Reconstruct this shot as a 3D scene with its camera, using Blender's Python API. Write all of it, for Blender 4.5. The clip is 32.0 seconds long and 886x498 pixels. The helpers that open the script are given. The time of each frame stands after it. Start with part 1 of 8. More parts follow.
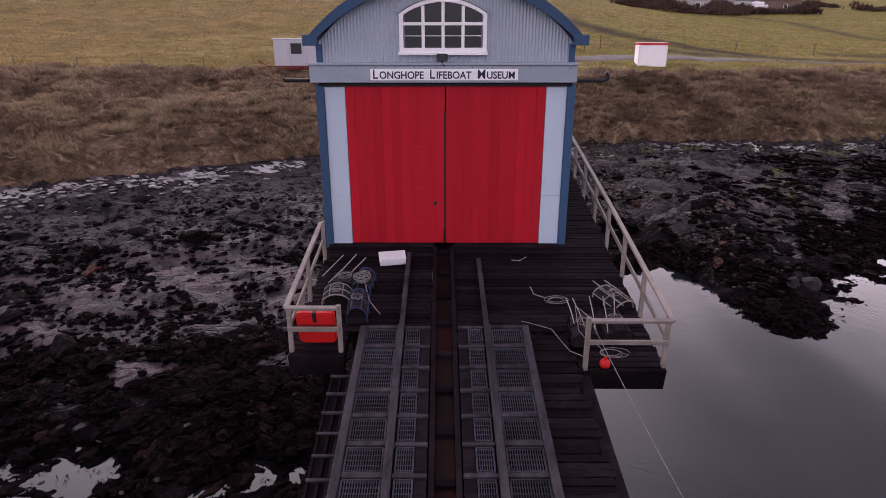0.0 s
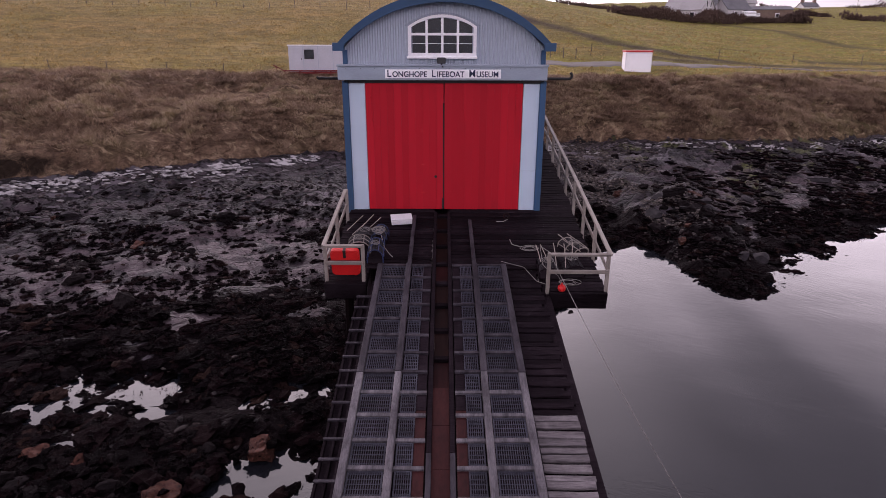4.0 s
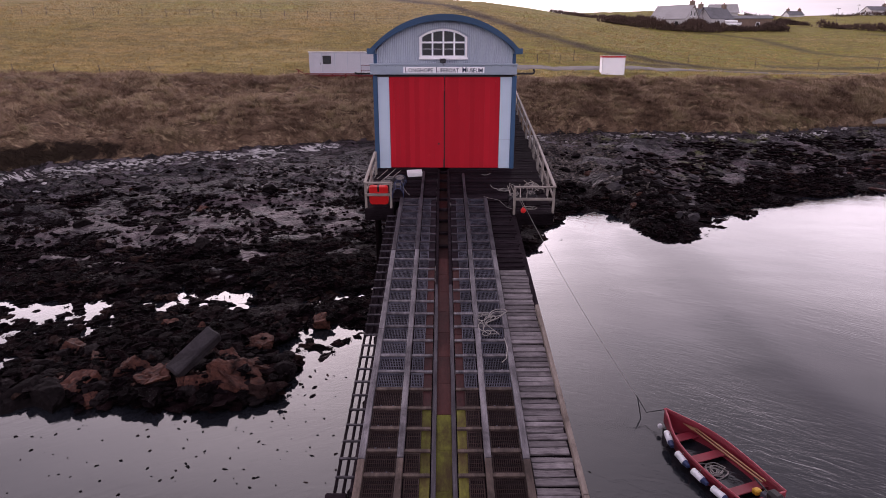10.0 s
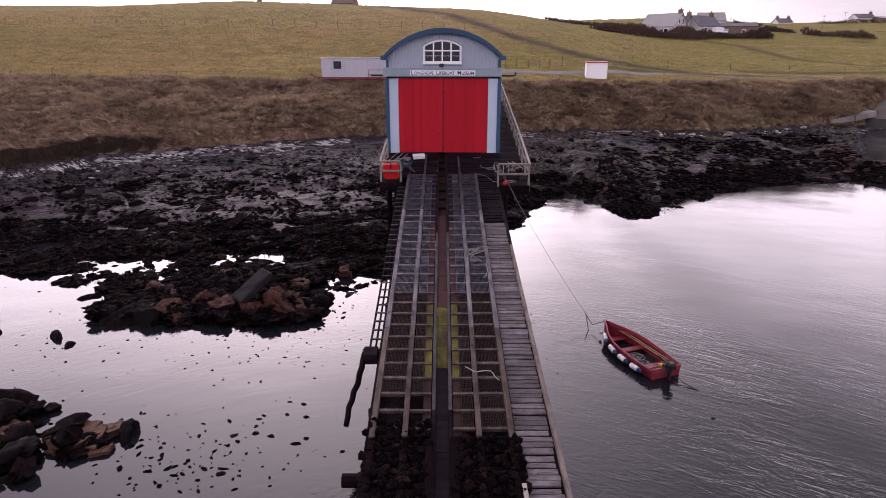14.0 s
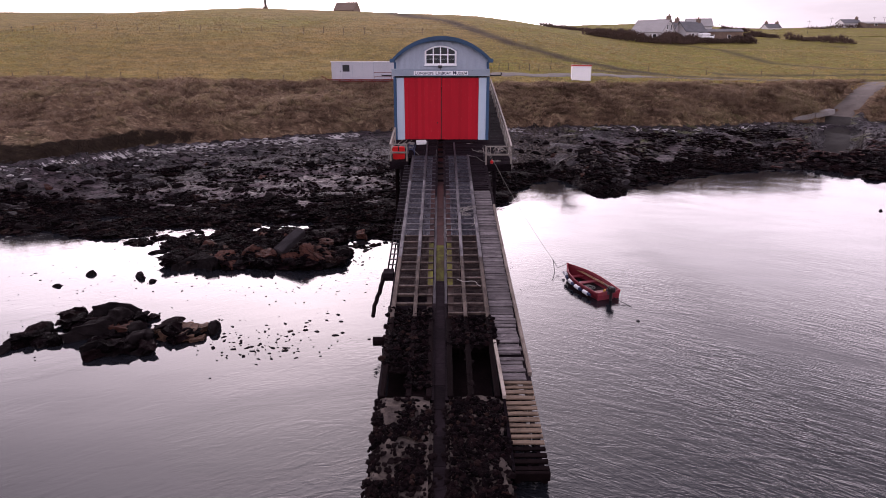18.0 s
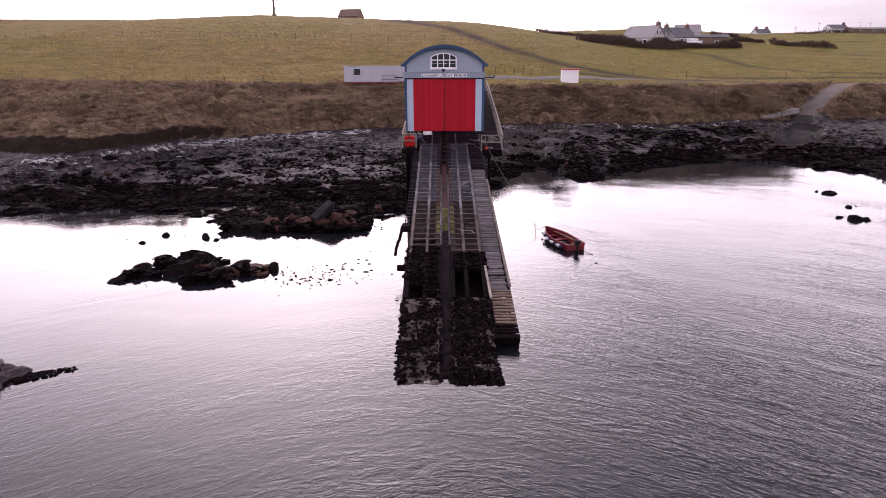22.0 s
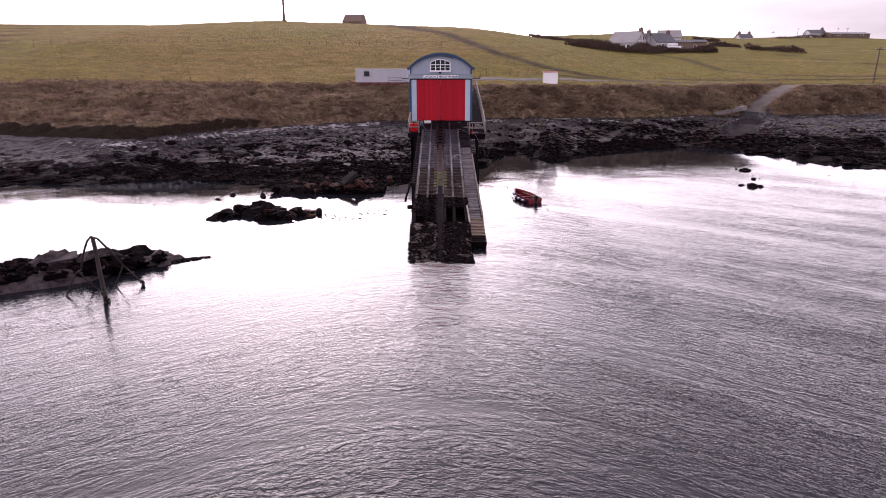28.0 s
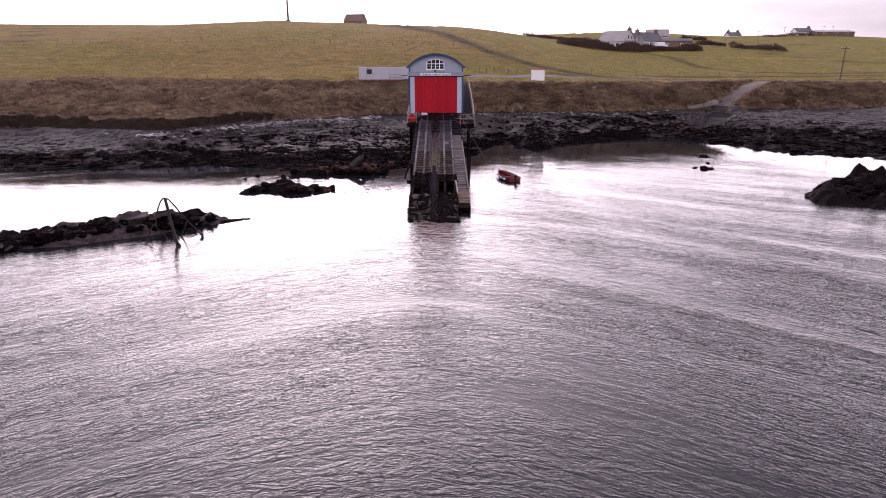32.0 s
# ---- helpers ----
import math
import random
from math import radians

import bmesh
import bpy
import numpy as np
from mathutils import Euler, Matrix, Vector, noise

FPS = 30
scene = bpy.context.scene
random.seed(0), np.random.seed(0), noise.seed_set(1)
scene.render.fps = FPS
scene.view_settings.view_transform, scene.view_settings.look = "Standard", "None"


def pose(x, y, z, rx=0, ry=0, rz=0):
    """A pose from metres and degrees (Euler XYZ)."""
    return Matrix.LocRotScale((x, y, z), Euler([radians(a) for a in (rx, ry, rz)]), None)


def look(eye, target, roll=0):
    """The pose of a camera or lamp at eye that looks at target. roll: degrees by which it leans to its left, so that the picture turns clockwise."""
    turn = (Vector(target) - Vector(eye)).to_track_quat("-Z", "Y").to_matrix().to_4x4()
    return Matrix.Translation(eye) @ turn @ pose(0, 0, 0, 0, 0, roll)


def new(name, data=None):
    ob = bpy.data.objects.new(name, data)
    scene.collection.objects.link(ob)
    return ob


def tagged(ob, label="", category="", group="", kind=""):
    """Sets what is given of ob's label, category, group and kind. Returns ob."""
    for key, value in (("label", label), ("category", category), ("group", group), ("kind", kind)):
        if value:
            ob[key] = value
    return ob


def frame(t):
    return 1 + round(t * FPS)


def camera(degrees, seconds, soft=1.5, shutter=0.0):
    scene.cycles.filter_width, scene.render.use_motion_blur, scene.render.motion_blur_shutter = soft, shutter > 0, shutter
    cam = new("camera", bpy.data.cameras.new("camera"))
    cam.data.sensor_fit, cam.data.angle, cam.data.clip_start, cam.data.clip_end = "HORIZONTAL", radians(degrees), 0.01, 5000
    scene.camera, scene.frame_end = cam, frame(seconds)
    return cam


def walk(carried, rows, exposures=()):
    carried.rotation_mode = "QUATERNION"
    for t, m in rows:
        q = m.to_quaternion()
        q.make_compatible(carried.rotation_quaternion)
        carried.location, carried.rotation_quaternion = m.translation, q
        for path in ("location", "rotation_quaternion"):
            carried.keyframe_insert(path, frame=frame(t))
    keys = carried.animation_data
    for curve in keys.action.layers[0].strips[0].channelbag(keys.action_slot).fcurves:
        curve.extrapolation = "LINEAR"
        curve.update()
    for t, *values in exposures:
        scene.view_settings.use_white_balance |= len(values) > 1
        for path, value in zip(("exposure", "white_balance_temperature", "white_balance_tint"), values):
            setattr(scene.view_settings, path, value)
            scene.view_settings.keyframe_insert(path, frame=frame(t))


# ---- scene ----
cam = camera(73.0, 32.0, 0.8)
# seconds, place, then yaw, pitch and roll in degrees
PATH = [
    (0, 0.063, -14.455, 4.918, 0.474, -19.360, 0.059),
    (1, 0.093, -15.334, 4.919, 0.525, -19.250, 0.037),
    (2, 0.125, -16.289, 4.924, 0.594, -19.090, -0.042),
    (3, 0.157, -17.314, 4.928, 0.648, -18.933, -0.057),
    (4, 0.185, -18.403, 4.921, 0.683, -18.757, -0.122),
    (5, 0.210, -19.558, 4.899, 0.700, -18.540, -0.197),
    (6, 0.226, -20.780, 4.872, 0.722, -18.394, -0.295),
    (7, 0.232, -22.069, 4.839, 0.737, -18.281, -0.400),
    (8, 0.227, -23.416, 4.815, 0.745, -18.179, -0.423),
    (9, 0.215, -24.813, 4.801, 0.683, -18.132, -0.210),
    (10, 0.205, -26.252, 4.799, 0.602, -18.083, -0.038),
    (11, 0.206, -27.735, 4.804, 0.568, -17.964, -0.059),
    (12, 0.225, -29.266, 4.814, 0.572, -17.825, -0.077),
    (13, 0.260, -30.842, 4.819, 0.576, -17.706, -0.060),
    (14, 0.306, -32.455, 4.815, 0.569, -17.585, -0.063),
    (15, 0.353, -34.095, 4.795, 0.562, -17.466, -0.056),
    (16, 0.403, -35.756, 4.757, 0.525, -17.343, -0.045),
    (17, 0.428, -37.461, 4.718, 0.497, -17.249, -0.009),
    (18, 0.431, -39.208, 4.677, 0.487, -17.162, -0.002),
    (19, 0.413, -41.011, 4.643, 0.490, -17.051, 0.021),
    (20, 0.378, -42.880, 4.620, 0.450, -16.956, 0.071),
    (21, 0.332, -44.832, 4.615, 0.452, -16.863, 0.073),
    (22, 0.287, -46.887, 4.635, 0.480, -16.781, 0.069),
    (23, 0.255, -49.043, 4.680, 0.474, -16.715, 0.077),
    (24, 0.252, -51.258, 4.732, 0.440, -16.679, 0.039),
    (25, 0.289, -53.487, 4.769, 0.413, -16.672, 0.029),
    (26, 0.367, -55.675, 4.771, 0.408, -16.651, 0.019),
    (27, 0.496, -57.805, 4.725, 0.405, -16.610, 0.011),
    (28, 0.631, -59.927, 4.699, 0.410, -16.594, -0.024),
    (29, 0.778, -62.044, 4.689, 0.396, -16.629, -0.041),
    (30, 0.922, -64.187, 4.707, 0.379, -16.681, -0.020),
    (31, 1.057, -66.359, 4.744, 0.344, -16.743, 0.028),
    (32, 1.175, -68.556, 4.796, 0.328, -16.818, 0.046),
]
EXPOSURES = [(0.0, -0.02, 6500, 28), (32.0, -0.02, 6500, 28)]
walk(cam, [(t, pose(x, y, z, 90 + pitch, roll, yaw)) for t, x, y, z, yaw, pitch, roll in PATH], EXPOSURES)

# ---- sky and sun ----
SUN_AZ, SUN_EL = -14.0, 23.0  # degrees right of +y, degrees up
world = bpy.data.worlds.new("world")
scene.world = world
world.use_nodes = True
wn, wl = world.node_tree.nodes, world.node_tree.links
wn.clear()
w_out, w_bg = wn.new("ShaderNodeOutputWorld"), wn.new("ShaderNodeBackground")
sky = wn.new("ShaderNodeTexSky")
sky.sky_type, sky.sun_disc = "NISHITA", False
sky.sun_elevation, sky.sun_rotation = radians(SUN_EL), radians(SUN_AZ)
sky.air_density, sky.dust_density = 1.0, 3.0
w_co, w_sep = wn.new("ShaderNodeTexCoord"), wn.new("ShaderNodeSeparateXYZ")
wl.new(w_co.outputs["Generated"], w_sep.inputs[0])
# overcast: bright low down, duller blue-grey higher up
w_ramp = wn.new("ShaderNodeValToRGB")
for pos, col in ((0.0, (0.70, 0.67, 0.74, 1)), (0.095, (0.95, 0.90, 0.98, 1)), (0.12, (3.0, 2.78, 2.92, 1)), (0.30, (3.0, 2.78, 2.92, 1)), (0.50, (0.88, 0.83, 0.93, 1)), (0.9, (0.66, 0.64, 0.76, 1))):
    if 0 < pos < 0.9:
        w_ramp.color_ramp.elements.new(pos).color = col
    else:
        w_ramp.color_ramp.elements[0 if pos == 0 else len(w_ramp.color_ramp.elements) - 1].color = col
wl.new(w_sep.outputs["Z"], w_ramp.inputs[0])
# soft cloud sheets
w_map = wn.new("ShaderNodeMapping")
w_map.inputs["Scale"].default_value = (2.0, 2.0, 9.0)
w_noise = wn.new("ShaderNodeTexNoise")
w_noise.inputs["Scale"].default_value, w_noise.inputs["Detail"].default_value = 1.6, 6.0
wl.new(w_co.outputs["Generated"], w_map.inputs[0])
wl.new(w_map.outputs[0], w_noise.inputs["Vector"])
w_cl = wn.new("ShaderNodeMapRange")
w_cl.inputs["From Min"].default_value, w_cl.inputs["From Max"].default_value = 0.3, 0.7
w_cl.inputs["To Min"].default_value, w_cl.inputs["To Max"].default_value = 0.66, 1.28
wl.new(w_noise.outputs["Fac"], w_cl.inputs["Value"])
w_mul = wn.new("ShaderNodeVectorMath")
w_mul.operation = "SCALE"
wl.new(w_ramp.outputs[0], w_mul.inputs[0])
# brighter on the sun's side than behind
w_side = wn.new("ShaderNodeMapRange")
w_side.inputs["From Min"].default_value, w_side.inputs["From Max"].default_value = -0.7, 0.8
w_side.inputs["To Min"].default_value, w_side.inputs["To Max"].default_value = 0.75, 1.0
wl.new(w_sep.outputs["Y"], w_side.inputs["Value"])
w_mm = wn.new("ShaderNodeMath")
w_mm.operation = "MULTIPLY"
wl.new(w_cl.outputs[0], w_mm.inputs[0])
wl.new(w_side.outputs[0], w_mm.inputs[1])
# heavier cloud over the bay's eastern side
w_east = wn.new("ShaderNodeMapRange")
w_east.inputs["From Min"].default_value, w_east.inputs["From Max"].default_value = 0.05, 0.7
w_east.inputs["To Min"].default_value, w_east.inputs["To Max"].default_value = 1.0, 0.86
wl.new(w_sep.outputs["X"], w_east.inputs["Value"])
w_me = wn.new("ShaderNodeMath")
w_me.operation = "MULTIPLY"
wl.new(w_mm.outputs[0], w_me.inputs[0])
wl.new(w_east.outputs[0], w_me.inputs[1])
wl.new(w_me.outputs[0], w_mul.inputs["Scale"])
# glow of the sun behind thin cloud
w_dot = wn.new("ShaderNodeVectorMath")
w_dot.operation = "DOT_PRODUCT"
sun_dir = Vector((math.sin(radians(SUN_AZ)) * math.cos(radians(SUN_EL)), math.cos(radians(SUN_AZ)) * math.cos(radians(SUN_EL)), math.sin(radians(SUN_EL))))
w_dot.inputs[1].default_value = sun_dir
wl.new(w_co.outputs["Generated"], w_dot.inputs[0])
w_pos = wn.new("ShaderNodeMath")
w_pos.operation = "MAXIMUM"
wl.new(w_dot.outputs["Value"], w_pos.inputs[0])
w_pow = wn.new("ShaderNodeMath")
w_pow.operation = "POWER"
wl.new(w_pos.outputs[0], w_pow.inputs[0])
w_pow.inputs[1].default_value = 11.0
w_glow = wn.new("ShaderNodeMath")
w_glow.operation = "MULTIPLY"
wl.new(w_pow.outputs[0], w_glow.inputs[0])
w_glow.inputs[1].default_value = 5.0
w_gc = wn.new("ShaderNodeVectorMath")
w_gc.operation = "SCALE"
w_gc.inputs[0].default_value = (1.0, 0.93, 0.95)
wl.new(w_glow.outputs[0], w_gc.inputs["Scale"])
w_add = wn.new("ShaderNodeVectorMath")
w_add.operation = "ADD"
wl.new(w_mul.outputs[0], w_add.inputs[0])
wl.new(w_gc.outputs[0], w_add.inputs[1])
w_sk = wn.new("ShaderNodeVectorMath")
w_sk.operation = "SCALE"
w_sk.inputs["Scale"].default_value = 0.02
wl.new(sky.outputs[0], w_sk.inputs[0])
w_add2 = wn.new("ShaderNodeVectorMath")
w_add2.operation = "ADD"
wl.new(w_add.outputs[0], w_add2.inputs[0])
wl.new(w_sk.outputs[0], w_add2.inputs[1])
wl.new(w_add2.outputs[0], w_bg.inputs["Color"])
w_bg.inputs["Strength"].default_value = 1.0
wl.new(w_bg.outputs[0], w_out.inputs[0])

sun_data = bpy.data.lights.new("sun", "SUN")
sun_data.energy, sun_data.angle, sun_data.color = 0.5, radians(130), (1.0, 0.93, 0.90)
sun = new("sun", sun_data)
sun.matrix_world = look(sun_dir * 100, (0, 0, 0))

# ---- materials ----
def nodes_of(name):
    m = bpy.data.materials.new(name)
    m.use_nodes = True
    return m, m.node_tree.nodes, m.node_tree.links, m.node_tree.nodes["Principled BSDF"]


def noise_node(n, l, scale, detail=4.0, rough=0.55, vec=None, stretch=None, distortion=0.0):
    tex = n.new("ShaderNodeTexNoise")
    tex.inputs["Scale"].default_value, tex.inputs["Detail"].default_value = scale, detail
    tex.inputs["Roughness"].default_value, tex.inputs["Distortion"].default_value = rough, distortion
    if vec is None:
        vec = n.new("ShaderNodeTexCoord").outputs["Object"]
    if stretch:
        mp = n.new("ShaderNodeMapping")
        mp.inputs["Scale"].default_value = stretch
        l.new(vec, mp.inputs[0])
        vec = mp.outputs[0]
    l.new(vec, tex.inputs["Vector"])
    return tex.outputs["Fac"]


def ramp(n, l, fac, stops):
    r = n.new("ShaderNodeValToRGB")
    els = r.color_ramp.elements
    while len(els) < len(stops):
        els.new(0.5)
    for e, (p, c) in zip(els, stops):
        e.position, e.color = p, (*c, 1) if len(c) == 3 else c
    l.new(fac, r.inputs[0])
    return r.outputs[0]


def grey(v):
    return (v, v, v)


def mix(n, l, fac, a, b, blend="MIX"):
    m = n.new("ShaderNodeMix")
    m.data_type, m.blend_type = "RGBA", blend
    for sock, val in ((m.inputs[0], fac), (m.inputs[6], a), (m.inputs[7], b)):
        if isinstance(val, (int, float)):
            sock.default_value = val
        elif isinstance(val, tuple):
            sock.default_value = (*val, 1)
        else:
            l.new(val, sock)
    return m.outputs[2]


def math_node(n, l, op, a, b=0.0, clamp=False):
    m = n.new("ShaderNodeMath")
    m.operation, m.use_clamp = op, clamp
    for sock, val in zip(m.inputs, (a, b)):
        if isinstance(val, (int, float)):
            sock.default_value = val
        else:
            l.new(val, sock)
    return m.outputs[0]


def bump(n, l, bsdf, height, strength=0.4, dist=0.02):
    b = n.new("ShaderNodeBump")
    b.inputs["Strength"].default_value, b.inputs["Distance"].default_value = strength, dist
    l.new(height, b.inputs["Height"])
    l.new(b.outputs[0], bsdf.inputs["Normal"])


def glints(n, l, b, dull, vec=None, scale=22.0, shine=0.55):
    """Matt all over but for scattered wet spots."""
    spots = noise_node(n, l, scale, 3, 0.6, vec)
    l.new(ramp(n, l, spots, ((0.64, grey(dull)), (0.71, grey(shine)))), b.inputs["Specular IOR Level"])
    l.new(ramp(n, l, spots, ((0.62, grey(0.75)), (0.69, grey(0.25)))), b.inputs["Roughness"])


def worn(name, c1, c2, dirt, rough=0.6, scale=3.0, fine=40.0, stretch=None, metal=0.0, dirt_amount=0.5, bump_s=0.3, rnd=0.25, spec=0.25, rough2=None, wet=False):
    """Two tones at a large scale, fine grain, and dirt patches; each object is a little different."""
    m, n, l, b = nodes_of(name)
    vec = n.new("ShaderNodeTexCoord").outputs["Object"]
    info = n.new("ShaderNodeObjectInfo")
    shift = n.new("ShaderNodeVectorMath")
    shift.operation = "MULTIPLY_ADD"
    l.new(info.outputs["Random"], shift.inputs[0])
    shift.inputs[1].default_value = (37.0, 53.0, 17.0)
    l.new(vec, shift.inputs[2])
    vec = shift.outputs[0]
    big = noise_node(n, l, scale, 5, 0.6, vec, stretch)
    small = noise_node(n, l, fine, 3, 0.6, vec, stretch)
    patch = noise_node(n, l, scale * 0.45, 6, 0.65, vec, None, 0.6)
    col = mix(n, l, ramp(n, l, big, ((0.3, grey(0)), (0.7, grey(1)))), c1, c2)
    col = mix(n, l, math_node(n, l, "MULTIPLY", ramp(n, l, small, ((0.35, grey(0)), (0.75, grey(1)))), 0.45), col, dirt)
    col = mix(n, l, math_node(n, l, "MULTIPLY", ramp(n, l, patch, ((0.5, grey(0)), (0.72, grey(1)))), dirt_amount), col, dirt)
    hv = n.new("ShaderNodeHueSaturation")
    l.new(col, hv.inputs["Color"])
    l.new(math_node(n, l, "MULTIPLY_ADD", info.outputs["Random"], rnd), hv.inputs["Value"])
    hv.inputs["Value"].links[0].from_node.inputs[2].default_value = 1 - rnd / 2
    l.new(hv.outputs[0], b.inputs["Base Color"])
    b.inputs["Metallic"].default_value = metal
    b.inputs["Specular IOR Level"].default_value = spec
    r2 = rough2 if rough2 is not None else min(1.0, rough + 0.2)
    l.new(ramp(n, l, patch, ((0.35, grey(rough)), (0.7, grey(r2)))), b.inputs["Roughness"])
    if wet:
        glints(n, l, b, 0.012, vec, fine * 0.8, 0.08)
    bump(n, l, b, small, bump_s, 0.01)
    return m


M = {}
M["red"] = worn("red_paint", (0.46, 0.011, 0.022), (0.41, 0.010, 0.020), (0.32, 0.018, 0.027), 0.5, 1.2, 60, (1, 1, 0.25), dirt_amount=0.35, bump_s=0.15, spec=0.12)
M["blue"] = worn("blue_paint", (0.026, 0.075, 0.155), (0.03, 0.085, 0.175), (0.05, 0.08, 0.12), 0.5, 2.0, 50, dirt_amount=0.3, bump_s=0.1)
M["iron"] = worn("grey_sheet", (0.33, 0.38, 0.45), (0.37, 0.42, 0.49), (0.25, 0.28, 0.32), 0.45, 1.4, 30, (1, 1, 0.3), dirt_amount=0.35, bump_s=0.08)
M["fascia"] = worn("grey_paint", (0.30, 0.36, 0.43), (0.34, 0.40, 0.47), (0.22, 0.26, 0.30), 0.55, 1.5, 40, (0.3, 1, 1), dirt_amount=0.45, bump_s=0.15)
M["panel"] = worn("pale_blue_panel", (0.42, 0.52, 0.62), (0.46, 0.56, 0.66), (0.36, 0.44, 0.50), 0.5, 1.0, 50, dirt_amount=0.2, bump_s=0.08)
M["white"] = worn("white_paint", (0.92, 0.92, 0.94), (0.88, 0.89, 0.91), (0.68, 0.68, 0.68), 0.5, 2.0, 30, dirt_amount=0.25, bump_s=0.1, rnd=0.1)
M["letter"] = worn("navy_lettering", (0.012, 0.02, 0.06), (0.014, 0.022, 0.065), (0.03, 0.04, 0.07), 0.45, 3, 40, bump_s=0.05, rnd=0.05)
M["black"] = worn("black_steel", (0.012, 0.012, 0.014), (0.02, 0.02, 0.022), (0.04, 0.035, 0.03), 0.45, 4, 50, metal=0.3)
M["wet"] = worn("wet_dark_timber", (0.005, 0.0033, 0.0045), (0.011, 0.0075, 0.0095), (0.030, 0.022, 0.027), 0.55, 3, 22, (0.25, 2.5, 1), dirt_amount=0.55, rnd=0.8, rough2=0.9, bump_s=0.6, spec=0.035, wet=True)
M["strip"] = worn("grey_brown_timber", (0.040, 0.034, 0.037), (0.135, 0.12, 0.126), (0.27, 0.245, 0.25), 0.5, 3, 20, (0.25, 2.5, 1), dirt_amount=0.6, rnd=0.7, rough2=0.7, bump_s=0.6, spec=0.15, wet=True)
M["pale"] = worn("weathered_pale_timber", (0.30, 0.27, 0.24), (0.22, 0.195, 0.175), (0.14, 0.115, 0.10), 0.65, 3, 30, (1, 1, 1), dirt_amount=0.5, bump_s=0.4)
M["frame"] = worn("grey_frame_timber", (0.018, 0.015, 0.020), (0.074, 0.066, 0.077), (0.010, 0.0075, 0.010), 0.55, 2.6, 26, (2, 0.35, 1), dirt_amount=0.8, bump_s=0.4, spec=0.10)
M["galv"] = worn("galvanised_mesh", (0.040, 0.040, 0.054), (0.095, 0.095, 0.124), (0.016, 0.013, 0.016), 0.5, 2.0, 30, metal=0.2, dirt_amount=0.5, spec=0.10)
M["framemid"] = worn("pale_frame_timber", (0.046, 0.042, 0.049), (0.20, 0.186, 0.20), (0.016, 0.012, 0.015), 0.55, 2.6, 26, (2, 0.35, 1), dirt_amount=0.75, bump_s=0.4, spec=0.10)
M["edgeboard"] = worn("pale_brown_edge_board", (0.10, 0.080, 0.068), (0.21, 0.175, 0.155), (0.04, 0.03, 0.026), 0.6, 2.6, 26, (2, 0.35, 1), dirt_amount=0.7, bump_s=0.4, spec=0.1)
M["framelow"] = worn("brown_frame_timber", (0.030, 0.021, 0.019), (0.125, 0.092, 0.078), (0.011, 0.008, 0.008), 0.55, 2.6, 26, (2, 0.35, 1), dirt_amount=0.8, bump_s=0.4, spec=0.10)
M["rustgrate"] = worn("rusted_grating", (0.024, 0.015, 0.015), (0.05, 0.033, 0.031), (0.012, 0.008, 0.008), 0.6, 2.0, 30, dirt_amount=0.5, spec=0.05)
M["rust"] = worn("rusty_steel", (0.013, 0.0075, 0.0075), (0.032, 0.013, 0.011), (0.012, 0.009, 0.009), 0.5, 2.0, 25, (1, 0.3, 1), dirt_amount=0.5, bump_s=0.4, spec=0.05)
M["rustplate"] = worn("red_brown_plate", (0.022, 0.0085, 0.009), (0.058, 0.017, 0.016), (0.009, 0.006, 0.007), 0.45, 1.2, 18, (1, 0.4, 1), dirt_amount=0.5, bump_s=0.4, spec=0.05)
M["weed"] = worn("bladder_wrack", (0.0028, 0.0017, 0.0022), (0.0062, 0.0037, 0.0045), (0.013, 0.0075, 0.0078), 0.65, 4, 25, dirt_amount=0.4, rnd=0.5, bump_s=0.8, rough2=0.8, spec=0.06, wet=True)
M["algae"] = worn("green_algae", (0.040, 0.028, 0.012), (0.105, 0.112, 0.018), (0.026, 0.014, 0.011), 0.6, 3.5, 25, (1, 0.4, 1), dirt_amount=0.9, rnd=0.7, spec=0.05)
M["concrete"] = worn("weedy_concrete", (0.036, 0.027, 0.026), (0.115, 0.092, 0.078), (0.007, 0.005, 0.0055), 0.6, 3.2, 14, dirt_amount=1.0, bump_s=0.8, spec=0.10)
M["redrock"] = worn("red_sandstone", (0.032, 0.013, 0.011), (0.105, 0.041, 0.028), (0.005, 0.004, 0.0042), 0.65, 5.0, 22, dirt_amount=1.0, bump_s=0.9, rnd=0.5, spec=0.1)
M["darkrock"] = worn("dark_wet_rock", (0.007, 0.0055, 0.006), (0.017, 0.013, 0.014), (0.003, 0.0025, 0.0025), 0.65, 4.0, 20, dirt_amount=0.9, bump_s=0.9, rnd=0.6, spec=0.08, wet=True)
M["greyrock"] = worn("grey_slab_rock", (0.022, 0.019, 0.022), (0.046, 0.040, 0.044), (0.006, 0.005, 0.005), 0.65, 1.4, 14, dirt_amount=0.85, bump_s=0.8, rnd=0.5, spec=0.08)
M["reefrock"] = worn("weedy_reef_rock", (0.045, 0.036, 0.038), (0.115, 0.09, 0.092), (0.006, 0.0045, 0.005), 0.65, 4.0, 20, dirt_amount=0.95, bump_s=0.9, rnd=0.5, spec=0.08)
M["orangerock"] = worn("orange_layered_rock", (0.060, 0.034, 0.025), (0.15, 0.083, 0.055), (0.009, 0.006, 0.006), 0.6, 4.5, 18, (1, 1, 4), dirt_amount=0.75, bump_s=0.9, rnd=0.3, spec=0.1)
M["paleboulder"] = worn("pale_barnacled_rock", (0.42, 0.40, 0.40), (0.55, 0.53, 0.52), (0.16, 0.14, 0.13), 0.7, 2, 14, dirt_amount=0.5, bump_s=0.7, rnd=0.4)
